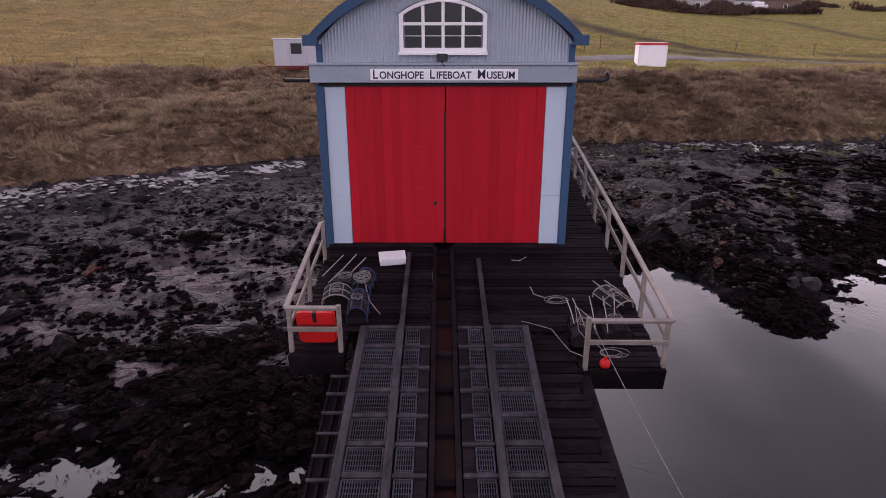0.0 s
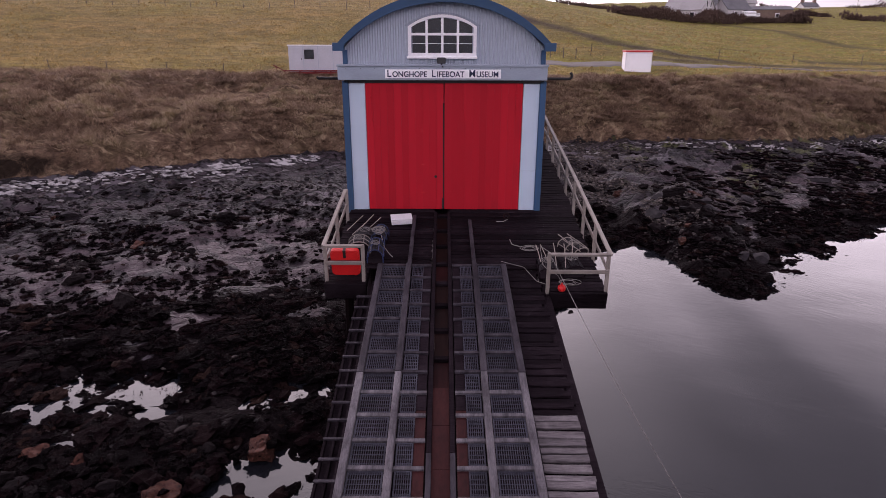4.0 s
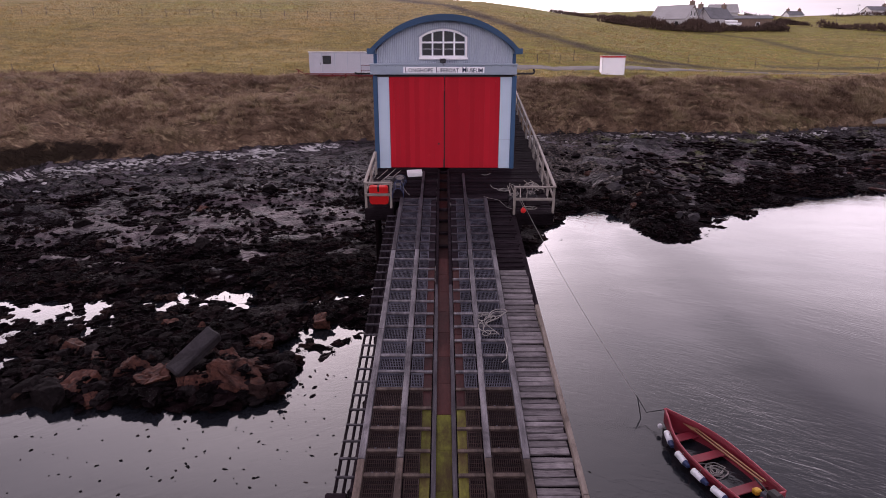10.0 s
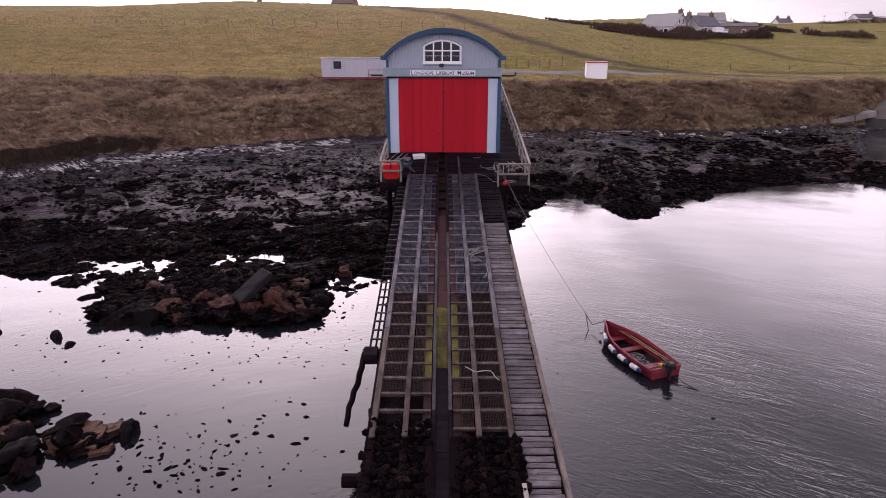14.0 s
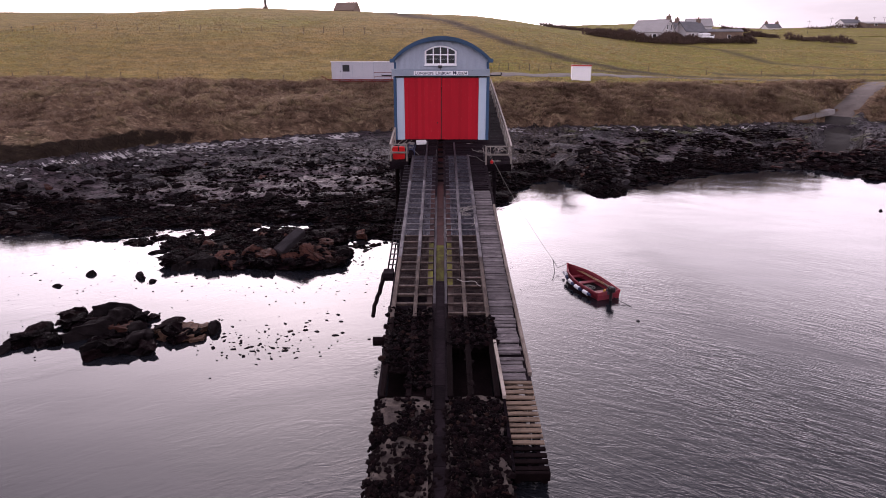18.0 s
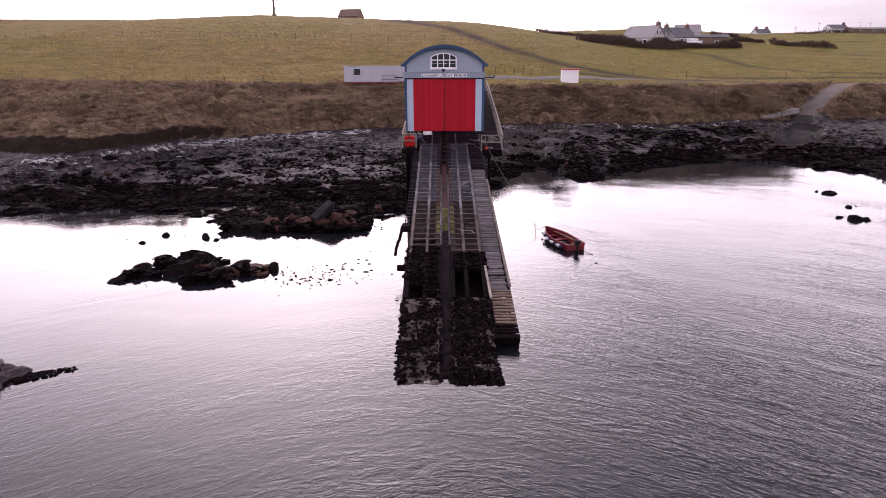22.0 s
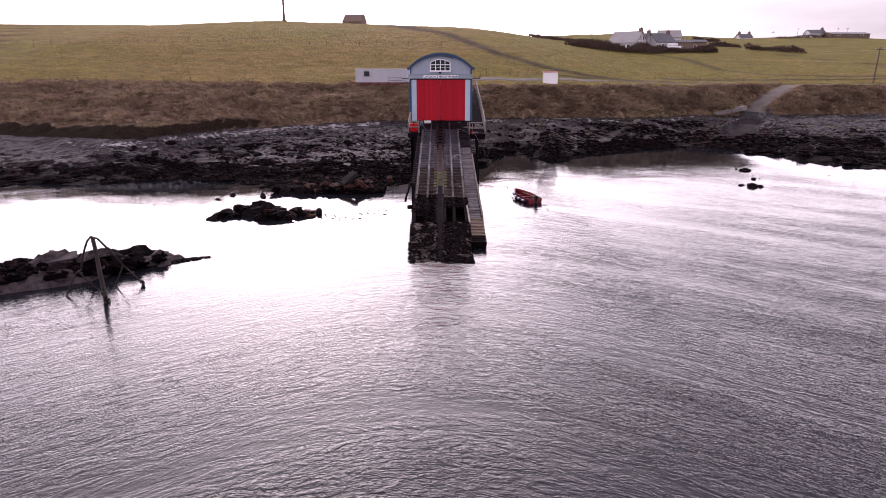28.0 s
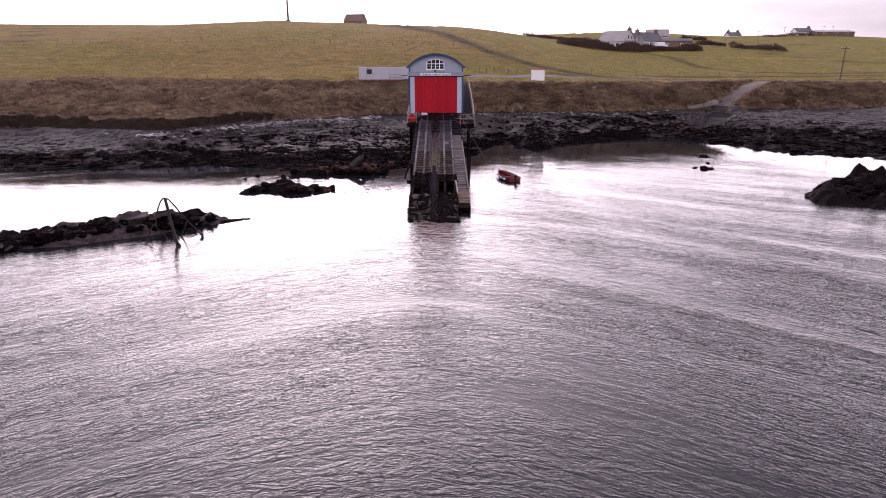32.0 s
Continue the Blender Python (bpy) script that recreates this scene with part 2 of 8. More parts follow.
M["foam"] = worn("white_foam_box", (0.80, 0.80, 0.82), (0.74, 0.74, 0.76), (0.55, 0.54, 0.52), 0.6, 4, 60, dirt_amount=0.2, rnd=0.05)
M["redplastic"] = worn("red_plastic", (0.62, 0.02, 0.018), (0.55, 0.016, 0.016), (0.35, 0.02, 0.02), 0.35, 3, 30, dirt_amount=0.2, bump_s=0.05)
M["blueplastic"] = worn("blue_plastic", (0.02, 0.035, 0.10), (0.025, 0.045, 0.13), (0.03, 0.03, 0.05), 0.4, 3, 30, bump_s=0.05)
M["rope"] = worn("pale_rope", (0.22, 0.205, 0.195), (0.30, 0.28, 0.265), (0.10, 0.09, 0.085), 0.8, 8, 80)
M["net"] = worn("dark_netting", (0.03, 0.03, 0.035), (0.06, 0.055, 0.06), (0.02, 0.018, 0.018), 0.7, 6, 60)
M["boatred"] = worn("red_hull", (0.19, 0.010, 0.022), (0.15, 0.009, 0.018), (0.13, 0.040, 0.05), 0.45, 2, 30, dirt_amount=0.4, bump_s=0.1)
M["boatrim"] = worn("worn_red_rim", (0.24, 0.018, 0.034), (0.19, 0.015, 0.028), (0.19, 0.085, 0.09), 0.45, 2, 30, dirt_amount=0.5, bump_s=0.1)
M["fender"] = worn("white_fender", (0.72, 0.72, 0.76), (0.66, 0.66, 0.70), (0.45, 0.44, 0.44), 0.4, 4, 30, bump_s=0.05)
M["oar"] = worn("varnished_wood", (0.20, 0.10, 0.045), (0.26, 0.14, 0.07), (0.10, 0.055, 0.03), 0.4, 3, 40, (1, 1, 0.2))
M["yellow"] = worn("yellow_plastic", (0.6, 0.33, 0.02), (0.55, 0.3, 0.02), (0.3, 0.18, 0.03), 0.4, 4, 30)
M["cabin"] = worn("cabin_sheet", (0.56, 0.57, 0.62), (0.50, 0.52, 0.57), (0.34, 0.33, 0.34), 0.5, 0.8, 20, dirt_amount=0.25, bump_s=0.05)
M["cabinred"] = worn("dark_red_paint", (0.19, 0.022, 0.022), (0.15, 0.02, 0.02), (0.08, 0.025, 0.022), 0.55, 2, 30)
M["slate"] = worn("slate_roof", (0.10, 0.10, 0.11), (0.14, 0.14, 0.15), (0.07, 0.07, 0.07), 0.6, 0.6, 4, (1, 1, 4))
M["paleroof"] = worn("pale_grey_roof", (0.30, 0.29, 0.29), (0.34, 0.33, 0.33), (0.22, 0.21, 0.20), 0.6, 0.6, 4, (1, 1, 4))
M["harl"] = worn("white_harling", (0.60, 0.59, 0.60), (0.54, 0.53, 0.54), (0.40, 0.38, 0.37), 0.8, 0.5, 6)
M["stone"] = worn("old_stone_wall", (0.17, 0.12, 0.095), (0.22, 0.16, 0.125), (0.10, 0.075, 0.065), 0.8, 0.8, 4)
M["pole"] = worn("weathered_pole", (0.10, 0.08, 0.07), (0.14, 0.11, 0.10), (0.06, 0.05, 0.045), 0.7, 1, 12)
M["oldiron"] = worn("weedy_rusted_iron", (0.016, 0.011, 0.010), (0.03, 0.02, 0.016), (0.008, 0.006, 0.006), 0.6, 2, 16, dirt_amount=0.7, bump_s=0.8)
M["hedge"] = worn("winter_hedge", (0.085, 0.052, 0.042), (0.13, 0.085, 0.066), (0.045, 0.03, 0.026), 0.8, 1.0, 6, rnd=0.5)
M["gravel"] = worn("gravel_track", (0.15, 0.135, 0.128), (0.20, 0.182, 0.17), (0.10, 0.082, 0.06), 0.8, 0.8, 12, dirt_amount=0.7, bump_s=0.5)
M["weedyramp"] = worn("weedy_gravel", (0.13, 0.11, 0.10), (0.17, 0.145, 0.13), (0.06, 0.05, 0.04), 0.8, 0.8, 12, dirt_amount=0.8, bump_s=0.5)
M["rampconc"] = worn("slipway_concrete", (0.25, 0.23, 0.225), (0.32, 0.30, 0.29), (0.10, 0.085, 0.08), 0.6, 0.6, 10, dirt_amount=0.6)
M["wetramp"] = worn("dark_weedy_ramp", (0.020, 0.018, 0.016), (0.042, 0.036, 0.032), (0.016, 0.012, 0.011), 0.7, 0.8, 12, dirt_amount=0.8, bump_s=0.5)
M["tan"] = worn("tan_timber", (0.10, 0.068, 0.047), (0.20, 0.142, 0.10), (0.03, 0.02, 0.016), 0.65, 3, 30, (0.3, 2, 1), dirt_amount=0.7)
M["scrub"] = worn("paint_worn_timber", (0.40, 0.36, 0.32), (0.30, 0.26, 0.22), (0.16, 0.12, 0.10), 0.7, 3, 30)

gm, gn, gl, gb = nodes_of("window_glass")
gb.inputs["Base Color"].default_value = (0.02, 0.025, 0.03, 1)
gb.inputs["Roughness"].default_value = 0.06
gb.inputs["Transmission Weight"].default_value = 0.35
M["glass"] = gm

# sea water: dark, clear, with wind ripples that grow away from the shore
wm, n, l, b = nodes_of("sea_water")
b.inputs["Base Color"].default_value = (0.010, 0.011, 0.014, 1)
b.inputs["Roughness"].default_value = 0.045
b.inputs["IOR"].default_value = 1.33
co = n.new("ShaderNodeTexCoord").outputs["Object"]
# crests bend back on either side of the bay
sp, cb = n.new("ShaderNodeSeparateXYZ"), n.new("ShaderNodeCombineXYZ")
l.new(co, sp.inputs[0])
l.new(sp.outputs["X"], cb.inputs["X"])
arc = math_node(n, l, "SQRT", math_node(n, l, "MULTIPLY_ADD", sp.outputs["X"], sp.outputs["X"]))
arc.node.inputs[0].links[0].from_node.inputs[2].default_value = 49.0
l.new(math_node(n, l, "ADD", sp.outputs["Y"], math_node(n, l, "MULTIPLY", arc, 0.75)), cb.inputs["Y"])
rip = noise_node(n, l, 1.0, 3, 0.55, cb.outputs[0], (1.0, 2.3, 1), 1.6)
fine = noise_node(n, l, 1.0, 2, 0.5, cb.outputs[0], (4.2, 8.5, 1), 0.8)
swell = noise_node(n, l, 0.16, 2, 0.5, co, (0.6, 1.2, 1))
calm = ramp(n, l, noise_node(n, l, 1.0, 4, 0.55, cb.outputs[0], (0.035, 0.16, 1), 0.8), ((0.34, grey(0.22)), (0.64, grey(1.0))))
att = n.new("ShaderNodeAttribute")
att.attribute_name = "open"
ruf = n.new("ShaderNodeAttribute")
ruf.attribute_name = "ruffle"
l.new(ramp(n, l, ruf.outputs["Fac"], ((0.0, grey(0.045)), (1.0, grey(0.055)))), b.inputs["Roughness"])
amp = math_node(n, l, "MULTIPLY", calm, att.outputs["Fac"])
h = math_node(n, l, "ADD", math_node(n, l, "MULTIPLY", rip, 0.9), math_node(n, l, "MULTIPLY", fine, 0.40))
h = math_node(n, l, "ADD", math_node(n, l, "MULTIPLY", h, amp), math_node(n, l, "MULTIPLY", swell, 0.4))
bump(n, l, b, h, 0.95, 0.10)
M["water"] = wm

# one ground sheet: weed and rock below, tawny bank, then green-brown pasture
tm, n, l, b = nodes_of("shore_and_field")
co = n.new("ShaderNodeTexCoord").outputs["Object"]


def attr(name):
    a = n.new("ShaderNodeAttribute")
    a.attribute_name = name
    return a.outputs["Fac"]


# beach
vor = n.new("ShaderNodeTexVoronoi")
vor.feature, vor.inputs["Scale"].default_value = "DISTANCE_TO_EDGE", 1.7
wob = noise_node(n, l, 1.3, 4, 0.6, co)
wv = n.new("ShaderNodeVectorMath")
wv.operation = "ADD"
l.new(co, wv.inputs[0])
l.new(wob, wv.inputs[1])
mp = n.new("ShaderNodeMapping")
mp.inputs["Rotation"].default_value, mp.inputs["Scale"].default_value = (0, 0, 0.5), (0.55, 1.25, 1)
l.new(wv.outputs[0], mp.inputs[0])
l.new(mp.outputs[0], vor.inputs["Vector"])
cell = n.new("ShaderNodeTexVoronoi")
cell.inputs["Scale"].default_value = 1.7
l.new(mp.outputs[0], cell.inputs["Vector"])
csep = n.new("ShaderNodeSeparateXYZ")
l.new(cell.outputs["Color"], csep.inputs[0])
crack = ramp(n, l, vor.outputs["Distance"], ((0.0, grey(0)), (0.02, grey(0)), (0.10, grey(1))))
slab = mix(n, l, ramp(n, l, noise_node(n, l, 0.35, 5, 0.6, co), ((0.35, grey(0)), (0.65, grey(1)))), (0.018, 0.0145, 0.020), (0.062, 0.043, 0.051))
slab = mix(n, l, math_node(n, l, "MULTIPLY", attr("bare"), 0.9), slab, (0.108, 0.080, 0.089))
slab = mix(n, l, ramp(n, l, noise_node(n, l, 6, 4, 0.65, co), ((0.4, grey(0)), (0.75, grey(0.7)))), slab, (0.018, 0.015, 0.016))
slab = mix(n, l, ramp(n, l, csep.outputs["X"], ((0.15, grey(0.75)), (0.55, grey(0.0)))), slab, (0.008, 0.007, 0.010))
slab = mix(n, l, math_node(n, l, "MULTIPLY", ramp(n, l, csep.outputs["Y"], ((0.72, grey(0)), (0.95, grey(0.6)))), math_node(n, l, "SUBTRACT", 1.0, attr("bare"))), slab, (0.115, 0.10, 0.115))
slab = mix(n, l, math_node(n, l, "MAXIMUM", crack, math_node(n, l, "MULTIPLY", attr("bare"), 0.8)), (0.005, 0.004, 0.004), slab)
greens = ramp(n, l, noise_node(n, l, 0.5, 4, 0.6, co), ((0.56, grey(0)), (0.66, grey(1))))
slab = mix(n, l, math_node(n, l, "MULTIPLY", greens, attr("upper")), slab, (0.080, 0.084, 0.030))
weedc = mix(n, l, ramp(n, l, noise_node(n, l, 9, 4, 0.7, co), ((0.35, grey(0)), (0.7, grey(1)))), (0.0032, 0.002, 0.0026), (0.011, 0.0066, 0.008))
weedm = ramp(n, l, math_node(n, l, "ADD", noise_node(n, l, 1.1, 6, 0.65, co, (0.8, 1.2, 1), 0.4), math_node(n, l, "MULTIPLY", attr("weed"), 0.5)), ((0.69, grey(0)), (0.73, grey(1))))
beach = mix(n, l, weedm, slab, weedc)
pale = ramp(n, l, math_node(n, l, "ADD", noise_node(n, l, 1.0, 6, 0.65, co, (1.1, 3.2, 1), 0.8), math_node(n, l, "MULTIPLY", attr("pale"), 0.42)), ((0.83, grey(0)), (0.87, grey(1))))
beach = mix(n, l, pale, beach, (0.50, 0.48, 0.48))
# bank
bk = ramp(n, l, noise_node(n, l, 0.7, 6, 0.65, co), ((0.3, (0.075, 0.046, 0.031)), (0.5, (0.19, 0.125, 0.083)), (0.7, (0.30, 0.215, 0.143))))
bk = mix(n, l, ramp(n, l, noise_node(n, l, 5, 4, 0.7, co), ((0.35, grey(0.0)), (0.7, grey(0.75)))), bk, (0.060, 0.038, 0.024))
bk = mix(n, l, ramp(n, l, noise_node(n, l, 0.22, 3, 0.6, co), ((0.5, grey(0)), (0.72, grey(0.5)))), bk, (0.085, 0.085, 0.030))
# hollows between tussocks: their shade is put into the colour
bk = mix(n, l, ramp(n, l, noise_node(n, l, 1.0, 5, 0.7, co, (0.8, 1.5, 1), 0.6), ((0.34, grey(0.75)), (0.50, grey(0)))), bk, (0.034, 0.021, 0.014))
bk = mix(n, l, ramp(n, l, noise_node(n, l, 1.0, 5, 0.7, co, (1.1, 2.2, 1), 0.8), ((0.54, grey(0)), (0.68, grey(0.7)))), bk, (0.42, 0.315, 0.20))
# pasture
fg = mix(n, l, ramp(n, l, math_node(n, l, "ADD", noise_node(n, l, 0.03, 5, 0.6, co), math_node(n, l, "MULTIPLY", attr("green"), 0.35)), ((0.42, grey(0)), (0.72, grey(1)))), (0.33, 0.225, 0.085), (0.215, 0.205, 0.036))
fg = mix(n, l, ramp(n, l, noise_node(n, l, 1.0, 6, 0.65, co, (0.05, 0.30, 1), 0.6), ((0.44, grey(0)), (0.62, grey(0.75)))), fg, (0.21, 0.165, 0.055))
fg = mix(n, l, ramp(n, l, noise_node(n, l, 0.11, 6, 0.65, co, (0.6, 1.4, 1), 0.5), ((0.52, grey(0)), (0.70, grey(0.7)))), fg, (0.40, 0.29, 0.13))
fg = mix(n, l, ramp(n, l, noise_node(n, l, 0.7, 7, 0.72, co, (0.5, 1, 1), 0.7), ((0.42, grey(0)), (0.62, grey(0.9)))), fg, (0.135, 0.105, 0.038))
fg = mix(n, l, ramp(n, l, noise_node(n, l, 3.0, 4, 0.7, co), ((0.4, grey(0)), (0.75, grey(0.55)))), fg, (0.07, 0.055, 0.025))
fg = mix(n, l, math_node(n, l, "MULTIPLY", attr("track"), math_node(n, l, "ADD", noise_node(n, l, 0.35, 4, 0.6, co), 0.45), True), fg, (0.048, 0.034, 0.022))
z1 = ramp(n, l, math_node(n, l, "ADD", attr("zone"), math_node(n, l, "MULTIPLY", math_node(n, l, "SUBTRACT", wob, 0.5), 0.5)), ((0.48, grey(0)), (0.52, grey(1))))
z2c = n.new("ShaderNodeMapRange")
z2in = math_node(n, l, "ADD", attr("zone"), math_node(n, l, "MULTIPLY", math_node(n, l, "SUBTRACT", noise_node(n, l, 0.5, 5, 0.6, co), 0.5), 0.9))
l.new(z2in, z2c.inputs["Value"])
z2c.inputs["From Min"].default_value, z2c.inputs["From Max"].default_value = 1.35, 1.65
land = mix(n, l, z2c.outputs[0], bk, fg)
# dark peat face, with the shade of the overhang painted in as well
land = mix(n, l, ramp(n, l, math_node(n, l, "MULTIPLY", attr("peat_shade"), math_node(n, l, "MULTIPLY", noise_node(n, l, 1.0, 6, 0.7, co, (0.9, 0.5, 1), 0.5), 2.0)), ((0.42, grey(0)), (0.72, grey(0.92)))), land, (0.014, 0.0095, 0.0075))
l.new(mix(n, l, z1, beach, land), b.inputs["Base Color"])
wetr = mix(n, l, weedm, grey(0.45), grey(0.5))
l.new(mix(n, l, z1, wetr, grey(0.92)), b.inputs["Roughness"])
spark = ramp(n, l, noise_node(n, l, 34, 3, 0.6, co), ((0.64, grey(0.010)), (0.70, grey(0.4))))
l.new(mix(n, l, z1, mix(n, l, weedm, grey(0.14), spark), grey(0.05)), b.inputs["Specular IOR Level"])
hh = math_node(n, l, "ADD", noise_node(n, l, 8, 6, 0.7, co), math_node(n, l, "MULTIPLY", math_node(n, l, "MULTIPLY", crack, math_node(n, l, "ADD", csep.outputs["Z"], 0.4)), 0.9))
bump(n, l, b, hh, 0.9, 0.12)
M["ground"] = tm

# ---- building blocks ----
def thing(name, m=None, label="", category="", group="", kind=""):
    ob = new(name)
    ob.empty_display_size = 0.2
    ob.matrix_world = m or Matrix()
    return tagged(ob, label, category, group, kind)


def mesh_of(name, bm, material, smooth=False):
    me = bpy.data.meshes.new(name)
    bm.to_mesh(me)
    bm.free()
    for mt in material if isinstance(material, (list, tuple)) else [material]:
        me.materials.append(mt)
    if smooth:
        for p in me.polygons:
            p.use_smooth = True
    return me


def part(name, bm, material, parent, label="", m=None, smooth=False):
    """One mesh object under a thing or a part; bm may be a ready mesh."""
    me = bm if isinstance(bm, bpy.types.Mesh) else mesh_of(name, bm, material, smooth)
    ob = new(name, me)
    ob.parent = parent
    if m is not None:
        ob.matrix_basis = m
    if label:
        ob["label"] = label
    return ob


def solo(name, bm, material, label, category, group="", kind="", m=None, smooth=False):
    me = bm if isinstance(bm, bpy.types.Mesh) else mesh_of(name, bm, material, smooth)
    ob = new(name, me)
    if m is not None:
        ob.matrix_world = m
    return tagged(ob, label, category, group, kind)


def B():
    return bmesh.new()


def box(bm, x0, x1, y0, y1, z0, z1, bev=0.0):
    vs = [bm.verts.new((x, y, z)) for x in (x0, x1) for y in (y0, y1) for z in (z0, z1)]
    fs = [bm.faces.new([vs[i] for i in q]) for q in ((0, 1, 3, 2), (4, 6, 7, 5), (0, 4, 5, 1), (2, 3, 7, 6), (0, 2, 6, 4), (1, 5, 7, 3))]
    if bev:
        bmesh.ops.bevel(bm, geom=list({e for f in fs for e in f.edges}), offset=bev, segments=1, affect="EDGES")
    return bm


def beam(bm, p, q, w, h, bev=0.0, up=(0, 0, 1)):
    """A squared bar from p to q, w across and h high."""
    p, q = Vector(p), Vector(q)
    d = (q - p).normalized()
    up = Vector(up) if abs(d.dot(Vector(up))) < 0.97 else Vector((0, 1, 0))
    r = d.cross(up).normalized()
    u = r.cross(d)
    vs = [bm.verts.new(e + r * (a * w / 2) + u * (c * h / 2)) for e in (p, q) for a, c in ((-1, -1), (1, -1), (1, 1), (-1, 1))]
    fs = [bm.faces.new([vs[i] for i in f]) for f in ((0, 1, 2, 3), (7, 6, 5, 4), (0, 4, 5, 1), (1, 5, 6, 2), (2, 6, 7, 3), (3, 7, 4, 0))]
    if bev:
        bmesh.ops.bevel(bm, geom=list({e for f in fs for e in f.edges}), offset=bev, segments=1, affect="EDGES")
    return bm


def tube(bm, pts, r, seg=6, taper=1.0):
    """A round bar along the points."""
    pts = [Vector(p) for p in pts]
    rings = []
    for i, p in enumerate(pts):
        d = (pts[min(i + 1, len(pts) - 1)] - pts[max(i - 1, 0)]).normalized()
        a = d.orthogonal().normalized() if not rings else (rings[-1][1] - d * rings[-1][1].dot(d)).normalized()
        c = d.cross(a)
        rr = r * (1 + (taper - 1) * i / max(1, len(pts) - 1))
        rings.append(([bm.verts.new(p + (a * math.cos(t) + c * math.sin(t)) * rr) for t in (k * 2 * math.pi / seg for k in range(seg))], a))
    for (u, _), (v, _) in zip(rings, rings[1:]):
        for k in range(seg):
            bm.faces.new((u[k], u[(k + 1) % seg], v[(k + 1) % seg], v[k]))
    bm.faces.new(rings[0][0][::-1])
    bm.faces.new(rings[-1][0])
    return bm


def prism(bm, outline, y0, y1):
    """An outline in x and z, drawn out from y0 to y1."""
    a = [bm.verts.new((x, y0, z)) for x, z in outline]
    c = [bm.verts.new((x, y1, z)) for x, z in outline]
    bm.faces.new(a)
    bm.faces.new(c[::-1])
    for i in range(len(a)):
        j = (i + 1) % len(a)
        bm.faces.new((a[j], a[i], c[i], c[j]))
    return bm


def tri_mesh(name, verts, tris, smooth=False):
    """A mesh from arrays of places and triangles."""
    verts, tris = np.asarray(verts, float).reshape(-1, 3), np.asarray(tris, np.int32)
    me = bpy.data.meshes.new(name)
    me.vertices.add(len(verts))
    me.vertices.foreach_set("co", verts.ravel())
    me.loops.add(tris.size)
    me.loops.foreach_set("vertex_index", tris.ravel())
    me.polygons.add(len(tris))
    me.polygons.foreach_set("loop_start", np.arange(0, tris.size, 3, dtype=np.int32))
    me.polygons.foreach_set("use_smooth", np.full(len(tris), smooth))
    me.update(calc_edges=True)
    return me


# lattice noise, for whole arrays of places at once
_tab = np.random.RandomState(7).rand(256, 256)


def vnoise(x, y):
    xi, yi = np.floor(x).astype(int), np.floor(y).astype(int)
    fx, fy = x - xi, y - yi
    fx, fy = fx * fx * (3 - 2 * fx), fy * fy * (3 - 2 * fy)
    g = lambda a, c: _tab[a % 256, c % 256]
    return (g(xi, yi) * (1 - fx) + g(xi + 1, yi) * fx) * (1 - fy) + (g(xi, yi + 1) * (1 - fx) + g(xi + 1, yi + 1) * fx) * fy - 0.5


def fbm(x, y, octaves=4, gain=0.5, off=0.0):
    s, a = 0.0, 1.0
    for k in range(octaves):
        s = s + a * vnoise(x * 2 ** k + 17.3 * k + off, y * 2 ** k - 9.1 * k + off)
        a *= gain
    return s


# ---- the lie of the land ----
SEA = -5.07
SLOPE = 0.172


RAMP = ((60, 46.5, 2.3), (56, 42.5, 2.0), (51.5, 38, 0.9), (46.5, 33.5, -1.3), (44.5, 29.5, -3.0), (41, 24.5, -4.5), (38.5, 20, -5.4))


def smooth01(t):
    t = np.clip(t, 0, 1)
    return t * t * (3 - 2 * t)


def foot_y(x):  # foot of the grass bank
    return np.interp(x, (-120, -60, -51, -42, -35, -30.5, -28, -26, -22.4, -19.3, -12, -8, 0, 8, 12.7, 24.6, 33, 40, 47, 60, 90), (-2, 8, 9, 6.5, 4.6, 5.4, 9, 12.8, 14.4, 15.6, 18.8, 21, 23, 26, 26.4, 26.8, 29.5, 32.5, 33, 36, 40))


def top_y(x):  # edge of the pasture
    return np.interp(x, (-120, -30, 0, 20, 30, 45, 70, 120), (34, 34, 34, 34, 36.5, 40, 44, 50))


def shore_y(x):  # edge of the water
    return np.interp(x, (-120, -60, -38, -30, -26, -21, -18, -13.4, -8, -5, -3.6, 0, 4.5, 7, 9.4, 10.2, 10.7, 11.6, 12.6, 14, 16.5, 20, 22.5, 26.5, 32, 34.6, 36, 38, 39.6, 42, 48, 60, 90),
                     (-16, -12, -8, -6, -4.4, -4.8, -6.2, -9.2, -10.5, -9.0, -6.4, -1.5, 4.2, 9, 11.5, 10.2, 6.4, 4.3, 4.2, 5.4, 7.9, 10.6, 12.4, 14.9, 16.3, 15.2, 10.4, 8.4, 2.6, 0, -4, -12, -22))


def shore_tilt(x, y):
    """Rise added to the water by the eastern shore, tilting its reflections skyward."""
    return 0.52 * np.exp(-np.clip(shore_y(x) - y, 0, 80) / 14) * smooth01((x - 3.5) / 4)


def bare_rock(x, y):
    """Share of smooth bare slab at a place on the left shore."""
    e = np.hypot((x + 10.5 - 0.25 * (y - 6)) / 10.5, (y - 6.0 - 0.20 * (x + 10)) / 4.4)
    return smooth01((0.95 - e + 1.15 * fbm(x * 0.45 + y * 0.2, y * 1.1 - x * 0.25, 4, 0.6, 1.0)) / 0.3)


